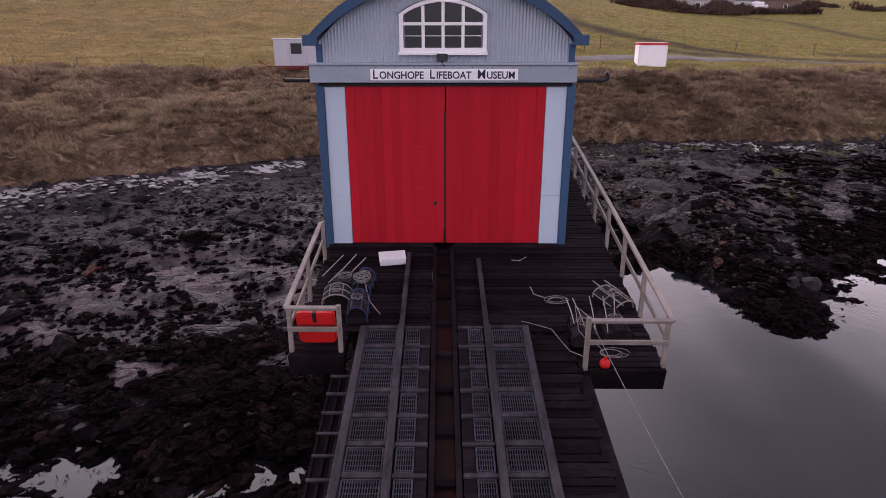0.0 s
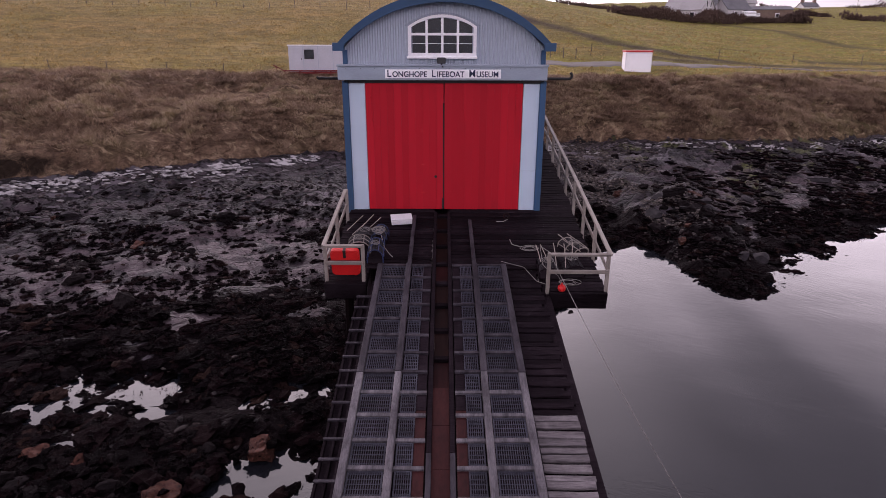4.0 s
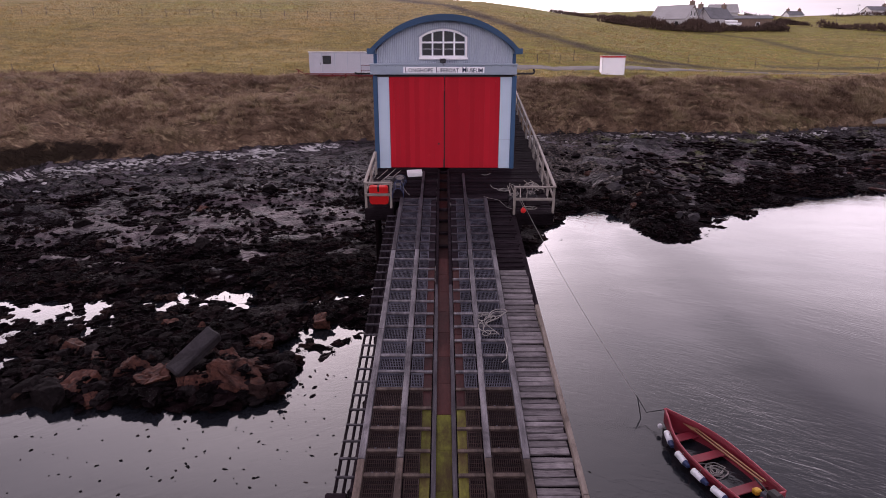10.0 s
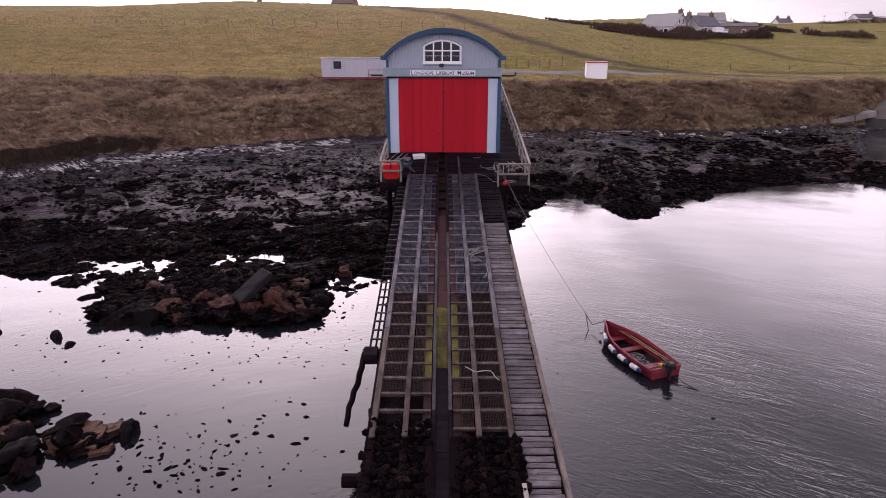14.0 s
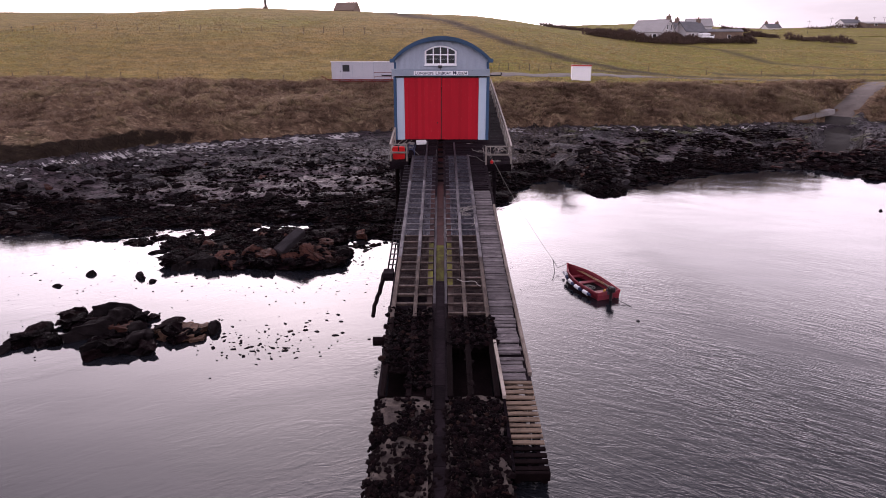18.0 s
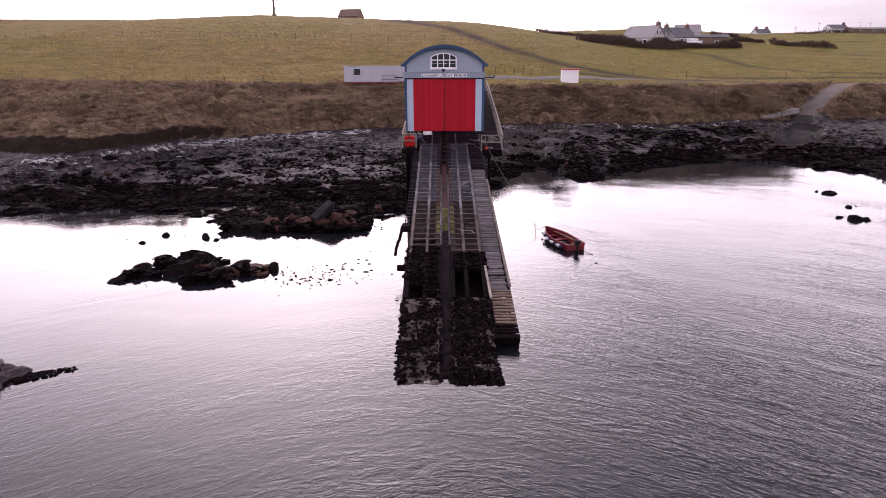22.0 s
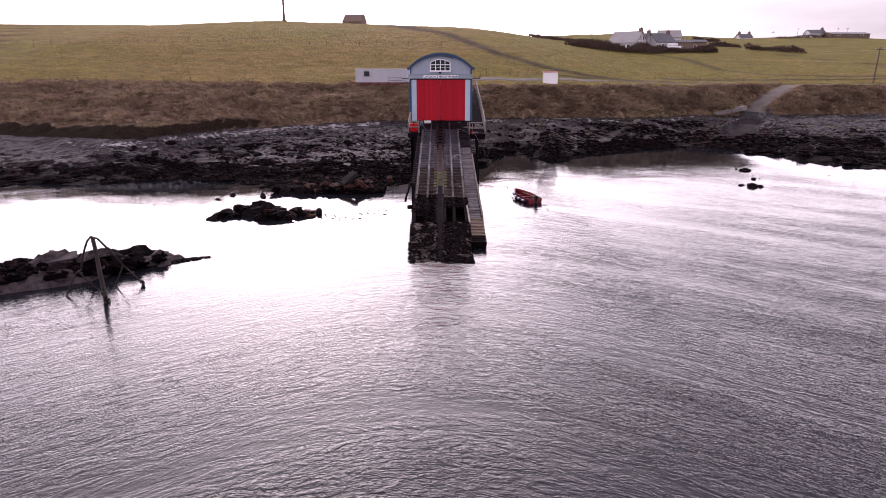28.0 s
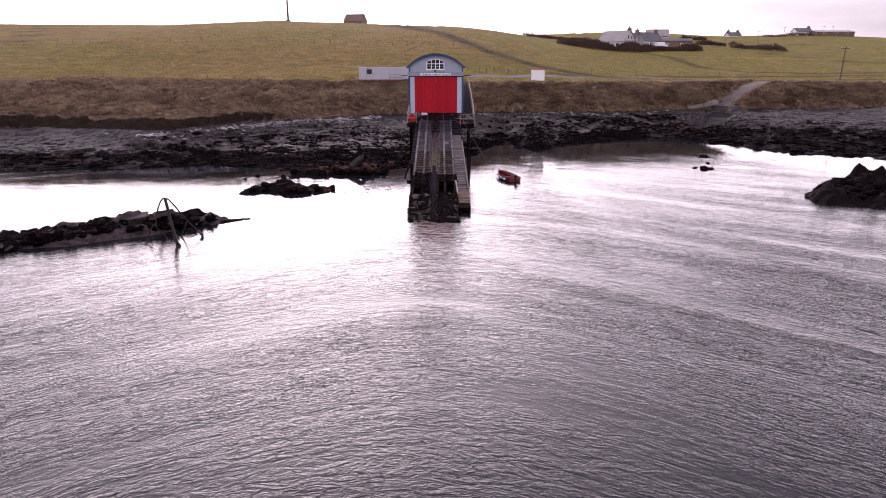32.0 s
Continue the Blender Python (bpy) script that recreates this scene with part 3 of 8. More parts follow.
# tide pools: x, y, half-lengths, heading
POOLS = ((-10.4, -3.0, 2.4, 1.3, 0.0), (-8.7, -2.4, 1.0, 0.7, 0.5), (-11.9, -1.6, 1.0, 0.5, 0.3), (-14.6, -5.0, 2.4, 1.2, -0.25), (-12.9, -6.6, 1.2, 0.7, 0.1), (-4.4, -2.7, 1.2, 0.5, 0.2), (-5.4, -3.2, 0.5, 0.35, 0.0), (-9.9, -5.5, 0.6, 0.4, 0.0), (-4.9, -7.4, 1.5, 1.0, 0.4), (-17.8, -5.8, 1.6, 0.7, 0.1))


def pool_dip(x, y):
    """How far a place lies inside a tide pool, 0 to 1."""
    k = x * 0.0
    for cx, cy, lx, ly, a in POOLS:
        u, v = (x - cx) * math.cos(a) + (y - cy) * math.sin(a), (y - cy) * math.cos(a) - (x - cx) * math.sin(a)
        k = np.maximum(k, smooth01((1.25 - np.hypot(u / lx, v / ly) + 0.95 * fbm(x * 1.3, y * 1.9, 4, 0.65, 8.0)) / 0.5))
    return k


def land_z(x, y, rough=1.0):
    """Height of the ground at places x, y."""
    x, y = np.asarray(x, float), np.asarray(y, float)
    yf, yt, yw = foot_y(x), top_y(x), shore_y(x)
    zf, zt = np.interp(x, (-40, -12, 5, 60), (-2.4, -1.7, -1.7, -1.9)), np.interp(x, (-60, -10, 10, 60), (3.1, 2.5, 2.5, 2.2))
    s = np.clip((y - yw) / (yf - yw), -3, 1)
    # the eastern beach starts higher, to meet the added tilt of the water
    tide = SEA + 0.52 * smooth01((x - 3.5) / 4)
    beach = tide + (zf - tide) * np.where(s > 0, s, 0) ** np.where(x < 0, 2.1, 1.0) - np.where(s < 0, 0.16 * (yw - y), 0)
    slabs = fbm(x * 0.32 + y * 0.1, y * 0.55 - x * 0.12, 3, 0.5)
    steps = np.floor(slabs * 5 + fbm(x * 1.7, y * 1.7, 2) * 0.9) / 5
    amp = np.clip(np.minimum((y - yw + 8) / 8, (yf - y + 1.5) / 3), 0.12, 1)
    beach = beach + rough * amp * (0.34 * steps + 0.14 * slabs + 0.13 * fbm(x * 2.6, y * 2.6, 3, 0.6, 4.0))
    ridge = np.exp(-((x - 12.8 - (y - 8) * 0.08) / 1.1) ** 2) * smooth01((y - 5) / 3) * smooth01((19 - y) / 5)
    beach = beach + 0.55 * ridge
    bed = (x * 0.66 + y * 0.88 + 0.9 * fbm(x * 0.4, y * 0.4, 2, 0.5, 9.0)) % 1.0
    beach = beach + rough * amp * 0.26 * (bed - 0.5) * smooth01((x - 11.5) / 2) * smooth01((y - yw - 1) / 2)
    dip = pool_dip(x, y)
    beach = beach + (np.minimum(beach, SEA - 0.07 + 0.10 * fbm(x * 1.9, y * 2.3, 3, 0.6, 2.0)) - beach) * dip
    u = np.clip((y - yf) / (yt - yf), 0, 1)
    prof = np.where(u < 0.05, u * 4.4, 0.22 + 0.78 * (1 - (1 - (u - 0.05) / 0.95) ** 1.7))
    bank = zf + (zt - zf) * prof + rough * (0.95 * fbm(x * 0.42, y * 0.6, 4, 0.6) + 0.25 * np.abs(fbm(x * 1.3, y * 1.3, 2))) * np.sin(np.pi * np.clip(u, 0.02, 1)) ** 0.5
    d = np.maximum(y - yt, 0)
    left = np.interp(d, (0, 12, 30, 60, 105, 140, 190, 320, 700, 3000), (0, 0.16, 0.42, 0.70, 1.0, 1.05, 0.95, 0.3, -0.2, -0.4))
    right = np.interp(d, (0, 10, 35, 90, 140, 175, 230, 340, 700, 3000), (0, 0.02, 0.15, 0.52, 0.82, 1.0, 0.98, 0.6, -0.2, -0.4))
    w = smooth01((x + 5) / 60)
    height = np.interp(x, (-150, -90, -54, -28, -4, 30, 57, 80, 128, 165, 193, 300), (15.6, 15.2, 16.6, 16.0, 15.4, 16.0, 17.5, 18.3, 16.6, 17.3, 16.3, 12))
    field = zt + height * (left * (1 - w) + right * w) + rough * 0.16 * fbm(x * 0.35, y * 0.35, 4, 0.6) * np.clip(d / 3, 0, 1)
    z = np.where(y < yf, beach, np.where(y < yt, bank, field))
    # cutting for the boat ramp
    for (ax, ay, az), (bx, by, bz) in zip(RAMP, RAMP[1:]):
        t = np.clip(((x - ax) * (bx - ax) + (y - ay) * (by - ay)) / ((bx - ax) ** 2 + (by - ay) ** 2), 0, 1)
        off = np.hypot(x - ax - t * (bx - ax), y - ay - t * (by - ay))
        z = z + (az + t * (bz - az) - z) * smooth01((2.6 - off) / 1.0)
    return z


def ground_at(x, y):
    return float(land_z(x, y))

# ---- ground and sea ----
def spread(lo, hi, step, far, growth=1.12):
    mid = list(np.arange(lo, hi + 1e-6, step))
    up, dn, s = [], [], step
    a, c = hi, lo
    while a < far:
        s *= growth
        a, c = a + s, c - s
        up.append(a)
        dn.append(c)
    return np.array(dn[::-1] + mid + up)


def grid_mesh(name, gx, gy, height, material):
    X, Y = np.meshgrid(gx, gy)
    Z = height(X, Y)
    co = np.stack([X, Y, Z], -1).reshape(-1, 3)
    nx, ny = len(gx), len(gy)
    i = (np.arange(ny - 1)[:, None] * nx + np.arange(nx - 1)[None]).reshape(-1)
    quads = np.stack([i, i + 1, i + nx + 1, i + nx], -1)
    me = bpy.data.meshes.new(name)
    me.vertices.add(len(co))
    me.vertices.foreach_set("co", co.ravel())
    me.loops.add(quads.size)
    me.loops.foreach_set("vertex_index", quads.ravel().astype(np.int32))
    me.polygons.add(len(quads))
    me.polygons.foreach_set("loop_start", np.arange(0, quads.size, 4, dtype=np.int32))
    me.polygons.foreach_set("use_smooth", np.ones(len(quads), bool))
    me.update()
    me.validate()
    me.materials.append(material)
    return me, co


def point_attr(me, name, values):
    me.attributes.new(name, "FLOAT", "POINT").data.foreach_set("value", np.asarray(values, np.float32).ravel())


def near_line(x, y, pts):
    """Distance from places to a line of points."""
    best = np.full(np.shape(x), 1e9)
    for (ax, ay), (bx, by) in zip(pts, pts[1:]):
        t = np.clip(((x - ax) * (bx - ax) + (y - ay) * (by - ay)) / ((bx - ax) ** 2 + (by - ay) ** 2), 0, 1)
        best = np.minimum(best, np.hypot(x - ax - t * (bx - ax), y - ay - t * (by - ay)))
    return best


gx = spread(-50, 56, 0.28, 2600, 1.13)
gy = np.concatenate([np.arange(-40, -14, 2.0), np.arange(-14, 37, 0.22), 37 + np.cumsum(0.3 * 1.012 ** np.arange(150)), 157 + np.cumsum(2.5 * 1.09 ** np.arange(54))])
gy = gy[gy < 2600]
me, co = grid_mesh("ground", gx, gy, land_z, M["ground"])
x, y, z = co.T
yf, yt, yw = foot_y(x), top_y(x), shore_y(x)
zone = np.where(y < yf, 0.5 - np.clip((yf - y) / 2.5, 0, 0.5), 0.5 + np.clip((y - yf) / 1.5, 0, 0.5))
zone = np.where(y > yt - 4, np.clip(1.5 + (y - yt) / 8, 1.0, 2.0), zone)
zone = np.where((near_line(x, y, [p[:2] for p in RAMP]) < 6.5) & (y > yf) & (x < 58), np.minimum(zone, 1.0), zone)
point_attr(me, "zone", zone)
rise = np.clip((y - yw) / (yf - yw), 0, 1)
bare = bare_rock(x, y)
bare = np.maximum(bare, 0.8 * smooth01((1.1 - np.hypot((x + 25) / 5.5, (y - 4.0) / 1.8) + 0.6 * fbm(x * 0.6, y * 0.9, 3, 0.6, 5.0)) / 0.3))
bare = np.maximum(bare, 0.95 * smooth01((rise - 0.10) / 0.15) * smooth01((0.80 - rise) / 0.15) * smooth01((x - 12) / 2) * smooth01((38 - x) / 4) * smooth01((0.5 + 1.6 * fbm(x * 0.35, y * 0.5, 3, 0.6, 21.0)) / 0.4))
bare = np.maximum(bare, 0.55 * smooth01((1.0 - np.hypot((x - 24) / 9, (y - 18.5) / 2.2) + 0.9 * fbm(x * 0.8, y * 1.2, 3, 0.6, 5.0)) / 0.3))
point_attr(me, "bare", bare)
shingle = smooth01((x - 4.5) / 1.5) * smooth01((13.2 - x) / 1.5) * smooth01((rise - 0.22) / 0.2)
point_attr(me, "weed", np.interp(rise, (0, 0.35, 0.6, 0.8, 1), (0.9, 0.66, 0.46, 0.27, 0.05)) * np.where(x > 4, 0.95, 1.0) - 0.45 * np.maximum(bare, shingle))
point_attr(me, "upper", smooth01((x - 9) / 4) * smooth01((rise - 0.3) / 0.2))
point_attr(me, "pale", np.exp(-((y - yf + 1.0) / 0.9) ** 2) * (0.4 * fbm(x * 0.5, y * 0.2, 2) + np.where(np.abs(x + 22) < 14, 0.80, np.where(x > 6, 0.72, 0.35))))
# band of peat and painted undercut shade, widest and darkest to the west
point_attr(me, "peat_shade", np.exp(-((y - yf - 0.5) / np.interp(x, (-28, -22), (1.5, 0.5)) / (1 + 0.9 * fbm(x * 0.7, y * 0.7, 3, 0.6, 31.0))) ** 2) * np.interp(x, (-27, -23, -18, 4), (1.15, 0.7, 0.36, 0.2)))
point_attr(me, "green", smooth01((x + 10) / 50))
TRACK = ((-16, 140), (-9, 121), (0, 96), (5, 78), (10, 62.5), (15, 56), (18, 51), (24, 47.5), (31, 45))
DITCH = ((55, 113), (61, 101), (60.5, 76), (66, 69), (78, 66), (110, 72))
DITCH2 = ((92, 118), (99, 105), (106, 96), (125, 90))
VERGE = ((20, 43.5), (34, 45.2), (60, 49.5), (100, 57))
FURROW = ((40, 52), (58, 57), (85, 62), (120, 66))
SCAR = ((-123, 127), (-98, 82), (-90, 64))
point_attr(me, "track", np.maximum(np.exp(-(near_line(x, y, TRACK) / np.interp(y, (45, 100, 130), (1.5, 2.6, 5.0))) ** 2), 0.8 * np.maximum.reduce([np.exp(-(near_line(x, y, ln) / 1.4) ** 2) for ln in (DITCH, DITCH2, SCAR, VERGE, FURROW)])))
ground = tagged(new("ground", me), "weed-covered rocky shore rising to a tawny grass bank and pasture", "ground", kind="structure")

wx, wy = spread(-60, 60, 1.0, 2900, 1.3), spread(-90, 30, 1.0, 2900, 1.3)
wme, wco = grid_mesh("water", wx, wy, lambda X, Y: SEA + shore_tilt(X, Y), M["water"])
off = shore_y(wco[:, 0]) - wco[:, 1]
point_attr(wme, "open", np.interp(off, (-5, 8, 16, 24, 34, 48), (0.045, 0.05, 0.07, 0.18, 0.48, 0.9)))
near = np.interp(off, (6, 14, 24), (1.0, 0.7, 0.0)) * smooth01((wco[:, 0] - 4) / 6)
point_attr(wme, "ruffle", near)
tagged(new("water", wme), "dark grey rippled sea water in a rocky bay", "water", kind="structure")

# ---- lifeboat house ----
HW, EAVE, RISE, LONG = 3.0, 4.82, 1.48, 13.0


def arc(half, spring, rise, count=28):
    """Points of a segmental arch from right to left."""
    r = (half * half + rise * rise) / (2 * rise)
    a = math.asin(half / r)
    return [(r * math.sin(a - 2 * a * k / count), spring + rise - r + r * math.cos(a - 2 * a * k / count)) for k in range(count + 1)]


house = thing("lifeboat_house", None, "blue-grey corrugated boathouse with arched roof and red doors above the slipway", "boathouse")

# gable of upright corrugated sheet, as one wavy face with the roof's curve for its top
bm = B()
wave = 0.076
xs = np.arange(-HW + 0.04, HW - 0.03, wave / 4)
rows = []
for x in xs:
    r = ((HW - .02) ** 2 + (RISE - .06) ** 2) / (2 * (RISE - .06))
    zt = EAVE - 0.05 + (RISE - 0.06) - r + math.sqrt(max(0, r * r - x * x))
    yy = 0.05 + 0.011 * math.sin(x / wave * 2 * math.pi)
    rows.append([bm.verts.new((x, yy, z)) for z in (4.4, zt)] + [bm.verts.new((x, yy + 0.08, z)) for z in (4.4, zt)])
for a, c in zip(rows, rows[1:]):
    bm.faces.new((a[0], c[0], c[1], a[1]))
    bm.faces.new((a[2], a[3], c[3], c[2]))
    bm.faces.new((a[1], c[1], c[3], a[3]))
    bm.faces.new((a[0], a[2], c[2], c[0]))
gable = part("gable_wall", bm, M["iron"], house, "pale grey corrugated iron")

# roof: a thick curved shell with ridges
bm = B()
outer, inner = arc(HW + 0.2, EAVE, RISE, 40), arc(HW + 0.12, EAVE - 0.02, RISE - 0.12, 40)
prism(bm, outer + inner[::-1], -0.16, LONG)
part("roof", bm, M["iron"], house, "curved corrugated iron roof")
bm = B()
outer, inner = arc(HW + 0.22, EAVE + 0.0, RISE + 0.03, 40), arc(HW - 0.02, EAVE + 0.02, RISE - 0.24, 40)
prism(bm, outer + inner[::-1], -0.27, -0.162)
part("bargeboard", bm, M["blue"], house, "blue curved bargeboard")
for s in (-1, 1):
    bm = B()
    box(bm, s * (HW + 0.05) - 0.17, s * (HW + 0.05) + 0.17, -0.275, -0.165, EAVE - 0.05, EAVE + 0.18, 0.01)
    part("bargeboard_end", bm, M["blue"], house)

# side and back walls follow the sloping deck
for s in (-1, 1):
    bm = B()
    prof = [bm.verts.new((s * HW * 0.985, yy, zz)) for yy, zz in ((0.1, SLOPE * 0.1 - 0.25), (LONG - 0.2, SLOPE * LONG - 0.5), (LONG - 0.2, EAVE), (0.1, EAVE))]
    f = bm.faces.new(prof)
    ex = bmesh.ops.extrude_face_region(bm, geom=[f])
    bmesh.ops.translate(bm, verts=[v for v in ex["geom"] if isinstance(v, bmesh.types.BMVert)], vec=(-s * 0.12, 0, 0))
    part("side_wall", bm, M["iron"], house)
bm = B()
prism(bm, [(-HW + .15, 1.7), (HW - .15, 1.7)] + arc(HW - .15, EAVE, RISE - .15, 20), LONG - 0.2, LONG - 0.08)
part("back_wall", bm, M["iron"], house)
bm = B()
box(bm, -HW + .15, HW - .15, 0.14, LONG - 0.3, -0.3, -0.2)
for v in bm.verts:
    v.co.z += SLOPE * v.co.y
part("inner_floor", bm, M["wet"], house)

# corner boards, pale panels beside the doors
for s in (-1, 1):
    bm = B()
    box(bm, *sorted((s * (HW - 0.155), s * (HW + 0.03))), -0.06, 0.13, -0.12, 3.93, 0.012)
    part("corner_board", bm, M["blue"], house, "blue corner board")
    bm = B()
    box(bm, *sorted((s * (HW - 0.16), s * (HW - 0.02))), 0.0, 0.12, 4.36, EAVE - 0.02, 0.01)
    part("corner_board", bm, M["blue"], house, "blue corner board")
    bm = B()
    box(bm, *sorted((s * 2.36, s * (HW - 0.158))), 0.0, 0.10, -0.04, 3.86, 0.006)
    pan = part("side_panel", bm, M["panel"], house, "pale blue flat panel")
    bm = B()
    box(bm, *sorted((s * 2.365, s * (HW - 0.16))), -0.004, 0.002, 1.245, 1.252)
    part("panel_seam", bm, M["fascia"], pan)

# fascia box that hides the door track
bm = B()
box(bm, -HW - 0.12, HW + 0.02, -0.20, 0.06, 3.96, 4.34, 0.012)
fas = part("fascia", bm, M["fascia"], house, "grey painted timber fascia")
bm = B()
box(bm, -HW - 0.14, HW + 0.05, -0.24, 0.06, 4.342, 4.40, 0.01)
part("fascia_cap", bm, M["fascia"], fas)
# black bar in place of the shade between fascia and doors
bm = B()
box(bm, -HW + 0.05, HW - 0.05, -0.06, 0.09, 3.87, 3.958)
part("door_head", bm, M["black"], house, "black bar standing in for the shaded gap over the doors")
for i in range(14):
    xx = -2.9 + i * 0.44 + random.uniform(-0.05, 0.05)
    part("nail_head", tube(B(), [(xx, -0.206, 4.29), (xx, -0.20, 4.29)], 0.012, 6), M["black"], fas)

# door track pipes that stick out at both sides
for s, ln in ((-1, 0.72), (1, 0.66)):
    bm = B()
    x0 = s * (HW + 0.02)
    pts = [(x0 - s * 0.3, -0.02, 4.0), (x0 + s * ln, -0.02, 4.0)]
    pts += [(x0 + s * (ln + 0.09 * math.sin(a)), -0.02, 4.0 + 0.09 * (1 - math.cos(a))) for a in (0.5, 1.0, 1.57, 2.1, 2.8)] if s > 0 else [(x0 + s * (ln + 0.03), -0.02, 4.05)]
    tube(bm, pts, 0.042, 7)
    part("door_track", bm, M["black"], house, "rusty iron door track")

# the two red doors
for s in (-1, 1):
    door = part("door", box(B(), *sorted((s * 0.012, s * 2.35)), 0.0, 0.055, 0.01, 3.90, 0.004), M["red"], house, "tall red boarded door")
    n_board = 11
    wd = (2.35 - 0.02) / n_board
    for i in range(n_board):
        bm = B()
        a = 0.016 + i * wd
        box(bm, *sorted((s * (a + 0.0012), s * (a + wd - 0.0012))), -0.018 - random.uniform(0, 0.0015), -0.001, 0.02 + random.uniform(0, .02), 3.895, 0.0012)
        part("board", bm, M["red"], door)
    for hx in (0.62, 2.18) if s > 0 else (0.66, 2.2):
        bm = B()
        box(bm, *sorted((s * (hx - 0.035), s * (hx + 0.035))), -0.034, -0.0185, 2.72, 3.86, 0.004)
        st = part("hinge_strap", bm, M["red"], door, "red painted iron strap with bolts")
        for k in range(7):
            bm = B()
            tube(bm, [(s * hx, -0.034, 2.84 + k * 0.15), (s * hx, -0.05, 2.84 + k * 0.15)], 0.02, 6)
            part("bolt", bm, M["red"], st)
        bm = B()
        tube(bm, [(s * hx, -0.02, 3.86), (s * hx, -0.02, 3.965)], 0.03, 6)
        part("hanger", bm, M["red"], st)
    if s < 0:
        part("meeting_strip", box(B(), -0.03, 0.012, -0.028, -0.0188, 0.05, 3.3, 0.003), M["black"], door)
        part("door_handle", tube(tube(B(), [(-0.25, -0.02, 1.07), (-0.25, -0.06, 1.07)], 0.03, 8), [(-0.25, -0.06, 1.07), (-0.25, -0.08, 1.07)], 0.045, 8), M["black"], door, "black iron handle")
        part("lower_latch", box(B(), -0.052, -0.012, -0.05, -0.019, 0.02, 0.38, 0.004), M["black"], door)
        for zz in (2.45, 1.42, 0.55):
            part("seam", box(B(), -0.72, -0.58, -0.024, -0.0185, zz, zz + 0.02), M["redplastic"], door)

# arched window in the gable
win = part("window", box(B(), -1.06, 0.95, 0.0, 0.03, 4.60, 4.66, 0.004), M["white"], house, "white arched window of eight panes")
WX0, WX1, WZ0 = -1.05, 0.94, 4.62
wc = (WX0 + WX1) / 2
hw = (WX1 - WX0) / 2


def win_arch(half, z_spring, rise, count=24):
    return [(wc + px, pz) for px, pz in arc(half, z_spring, rise, count)]


bm = B()
o, i_ = win_arch(hw, 5.44, 0.33), win_arch(hw - 0.09, 5.42, 0.27)
out_l = [(WX1, WZ0)] + o + [(WX0, WZ0)]
in_l = [(WX1 - 0.09, WZ0 + 0.1)] + i_ + [(WX0 + 0.09, WZ0 + 0.1)]
f0, f1 = [[bm.verts.new((px, yy, pz)) for px, pz in out_l] for yy in (-0.05, 0.05)]
g0, g1 = [[bm.verts.new((px, yy, pz)) for px, pz in in_l] for yy in (-0.05, 0.05)]
for k in range(len(out_l)):
    j = (k + 1) % len(out_l)
    bm.faces.new((f0[k], f0[j], g0[j], g0[k]))
    bm.faces.new((f1[j], f1[k], g1[k], g1[j]))
    bm.faces.new((f0[j], f0[k], f1[k], f1[j]))
    bm.faces.new((g0[k], g0[j], g1[j], g1[k]))
part("window_frame", bm, M["white"], win)
part("window_sill", box(B(), WX0 - 0.03, WX1 + 0.03, -0.10, 0.04, WZ0 - 0.06, WZ0 + 0.005, 0.008), M["white"], win)
mw = (WX1 - WX0 - 0.18) / 4
for k in range(1, 4):
    zz = 5.42 + 0.27 - (abs(k - 2) * 0.075)
    part("mullion", box(B(), WX0 + 0.09 + k * mw - 0.035, WX0 + 0.09 + k * mw + 0.035, -0.046, 0.04, WZ0 + 0.1, zz, 0.005), M["white"], win)
part("transom", box(B(), WX0 + 0.08, WX1 - 0.08, -0.044, 0.04, 5.20, 5.27, 0.005), M["white"], win)
for k in range(4):
    a, c = WX0 + 0.09 + k * mw + 0.035, WX0 + 0.09 + (k + 1) * mw - 0.035
    part("pane", box(B(), a, c, 0.0, 0.008, WZ0 + 0.1, 5.20), M["glass"], win)
    part("pane_bar", box(B(), a, c, -0.012, 0.0, 4.97, 4.985), M["white"], win)
    za, zb = (5.50, 5.60) if k in (0,) else (5.62, 5.68)
    if k == 3:
        za, zb = 5.60, 5.50
    if k == 2:
        za, zb = 5.68, 5.62
    part("pane", prism(B(), [(a, 5.27), (c, 5.27), (c, zb), (a, za)], 0.0, 0.008), M["glass"], win)
# black sheet behind the panes stands in for the unlit inside
bm = B()
prism(bm, [(WX1, WZ0)] + o + [(WX0, WZ0)], 0.141, 0.16)
part("inner_dark", bm, M["black"], win)
bm = B()
o2, i2 = win_arch(hw + 0.10, 5.47, 0.36), win_arch(hw + 0.02, 5.45, 0.345)
prism(bm, o2 + i2[::-1], -0.05, 0.06)
part("drip_mould", bm, M["iron"], win)

# floodlight over the sign
lampf = part("floodlight", box(B(), -0.20, 0.05, -0.36, -0.25, 4.43, 4.60, 0.02), M["black"], house, "grey floodlight over the sign")
part("lamp_glass", box(B(), -0.18, 0.03, -0.37, -0.361, 4.45, 4.585), M["glass"], lampf)
part("bracket", beam(beam(B(), (-0.075, -0.3, 4.44), (-0.075, -0.16, 4.36), 0.05, 0.03), (-0.075, -0.18, 4.37), (-0.02, -0.22, 4.34), 0.08, 0.04), M["galv"], lampf)

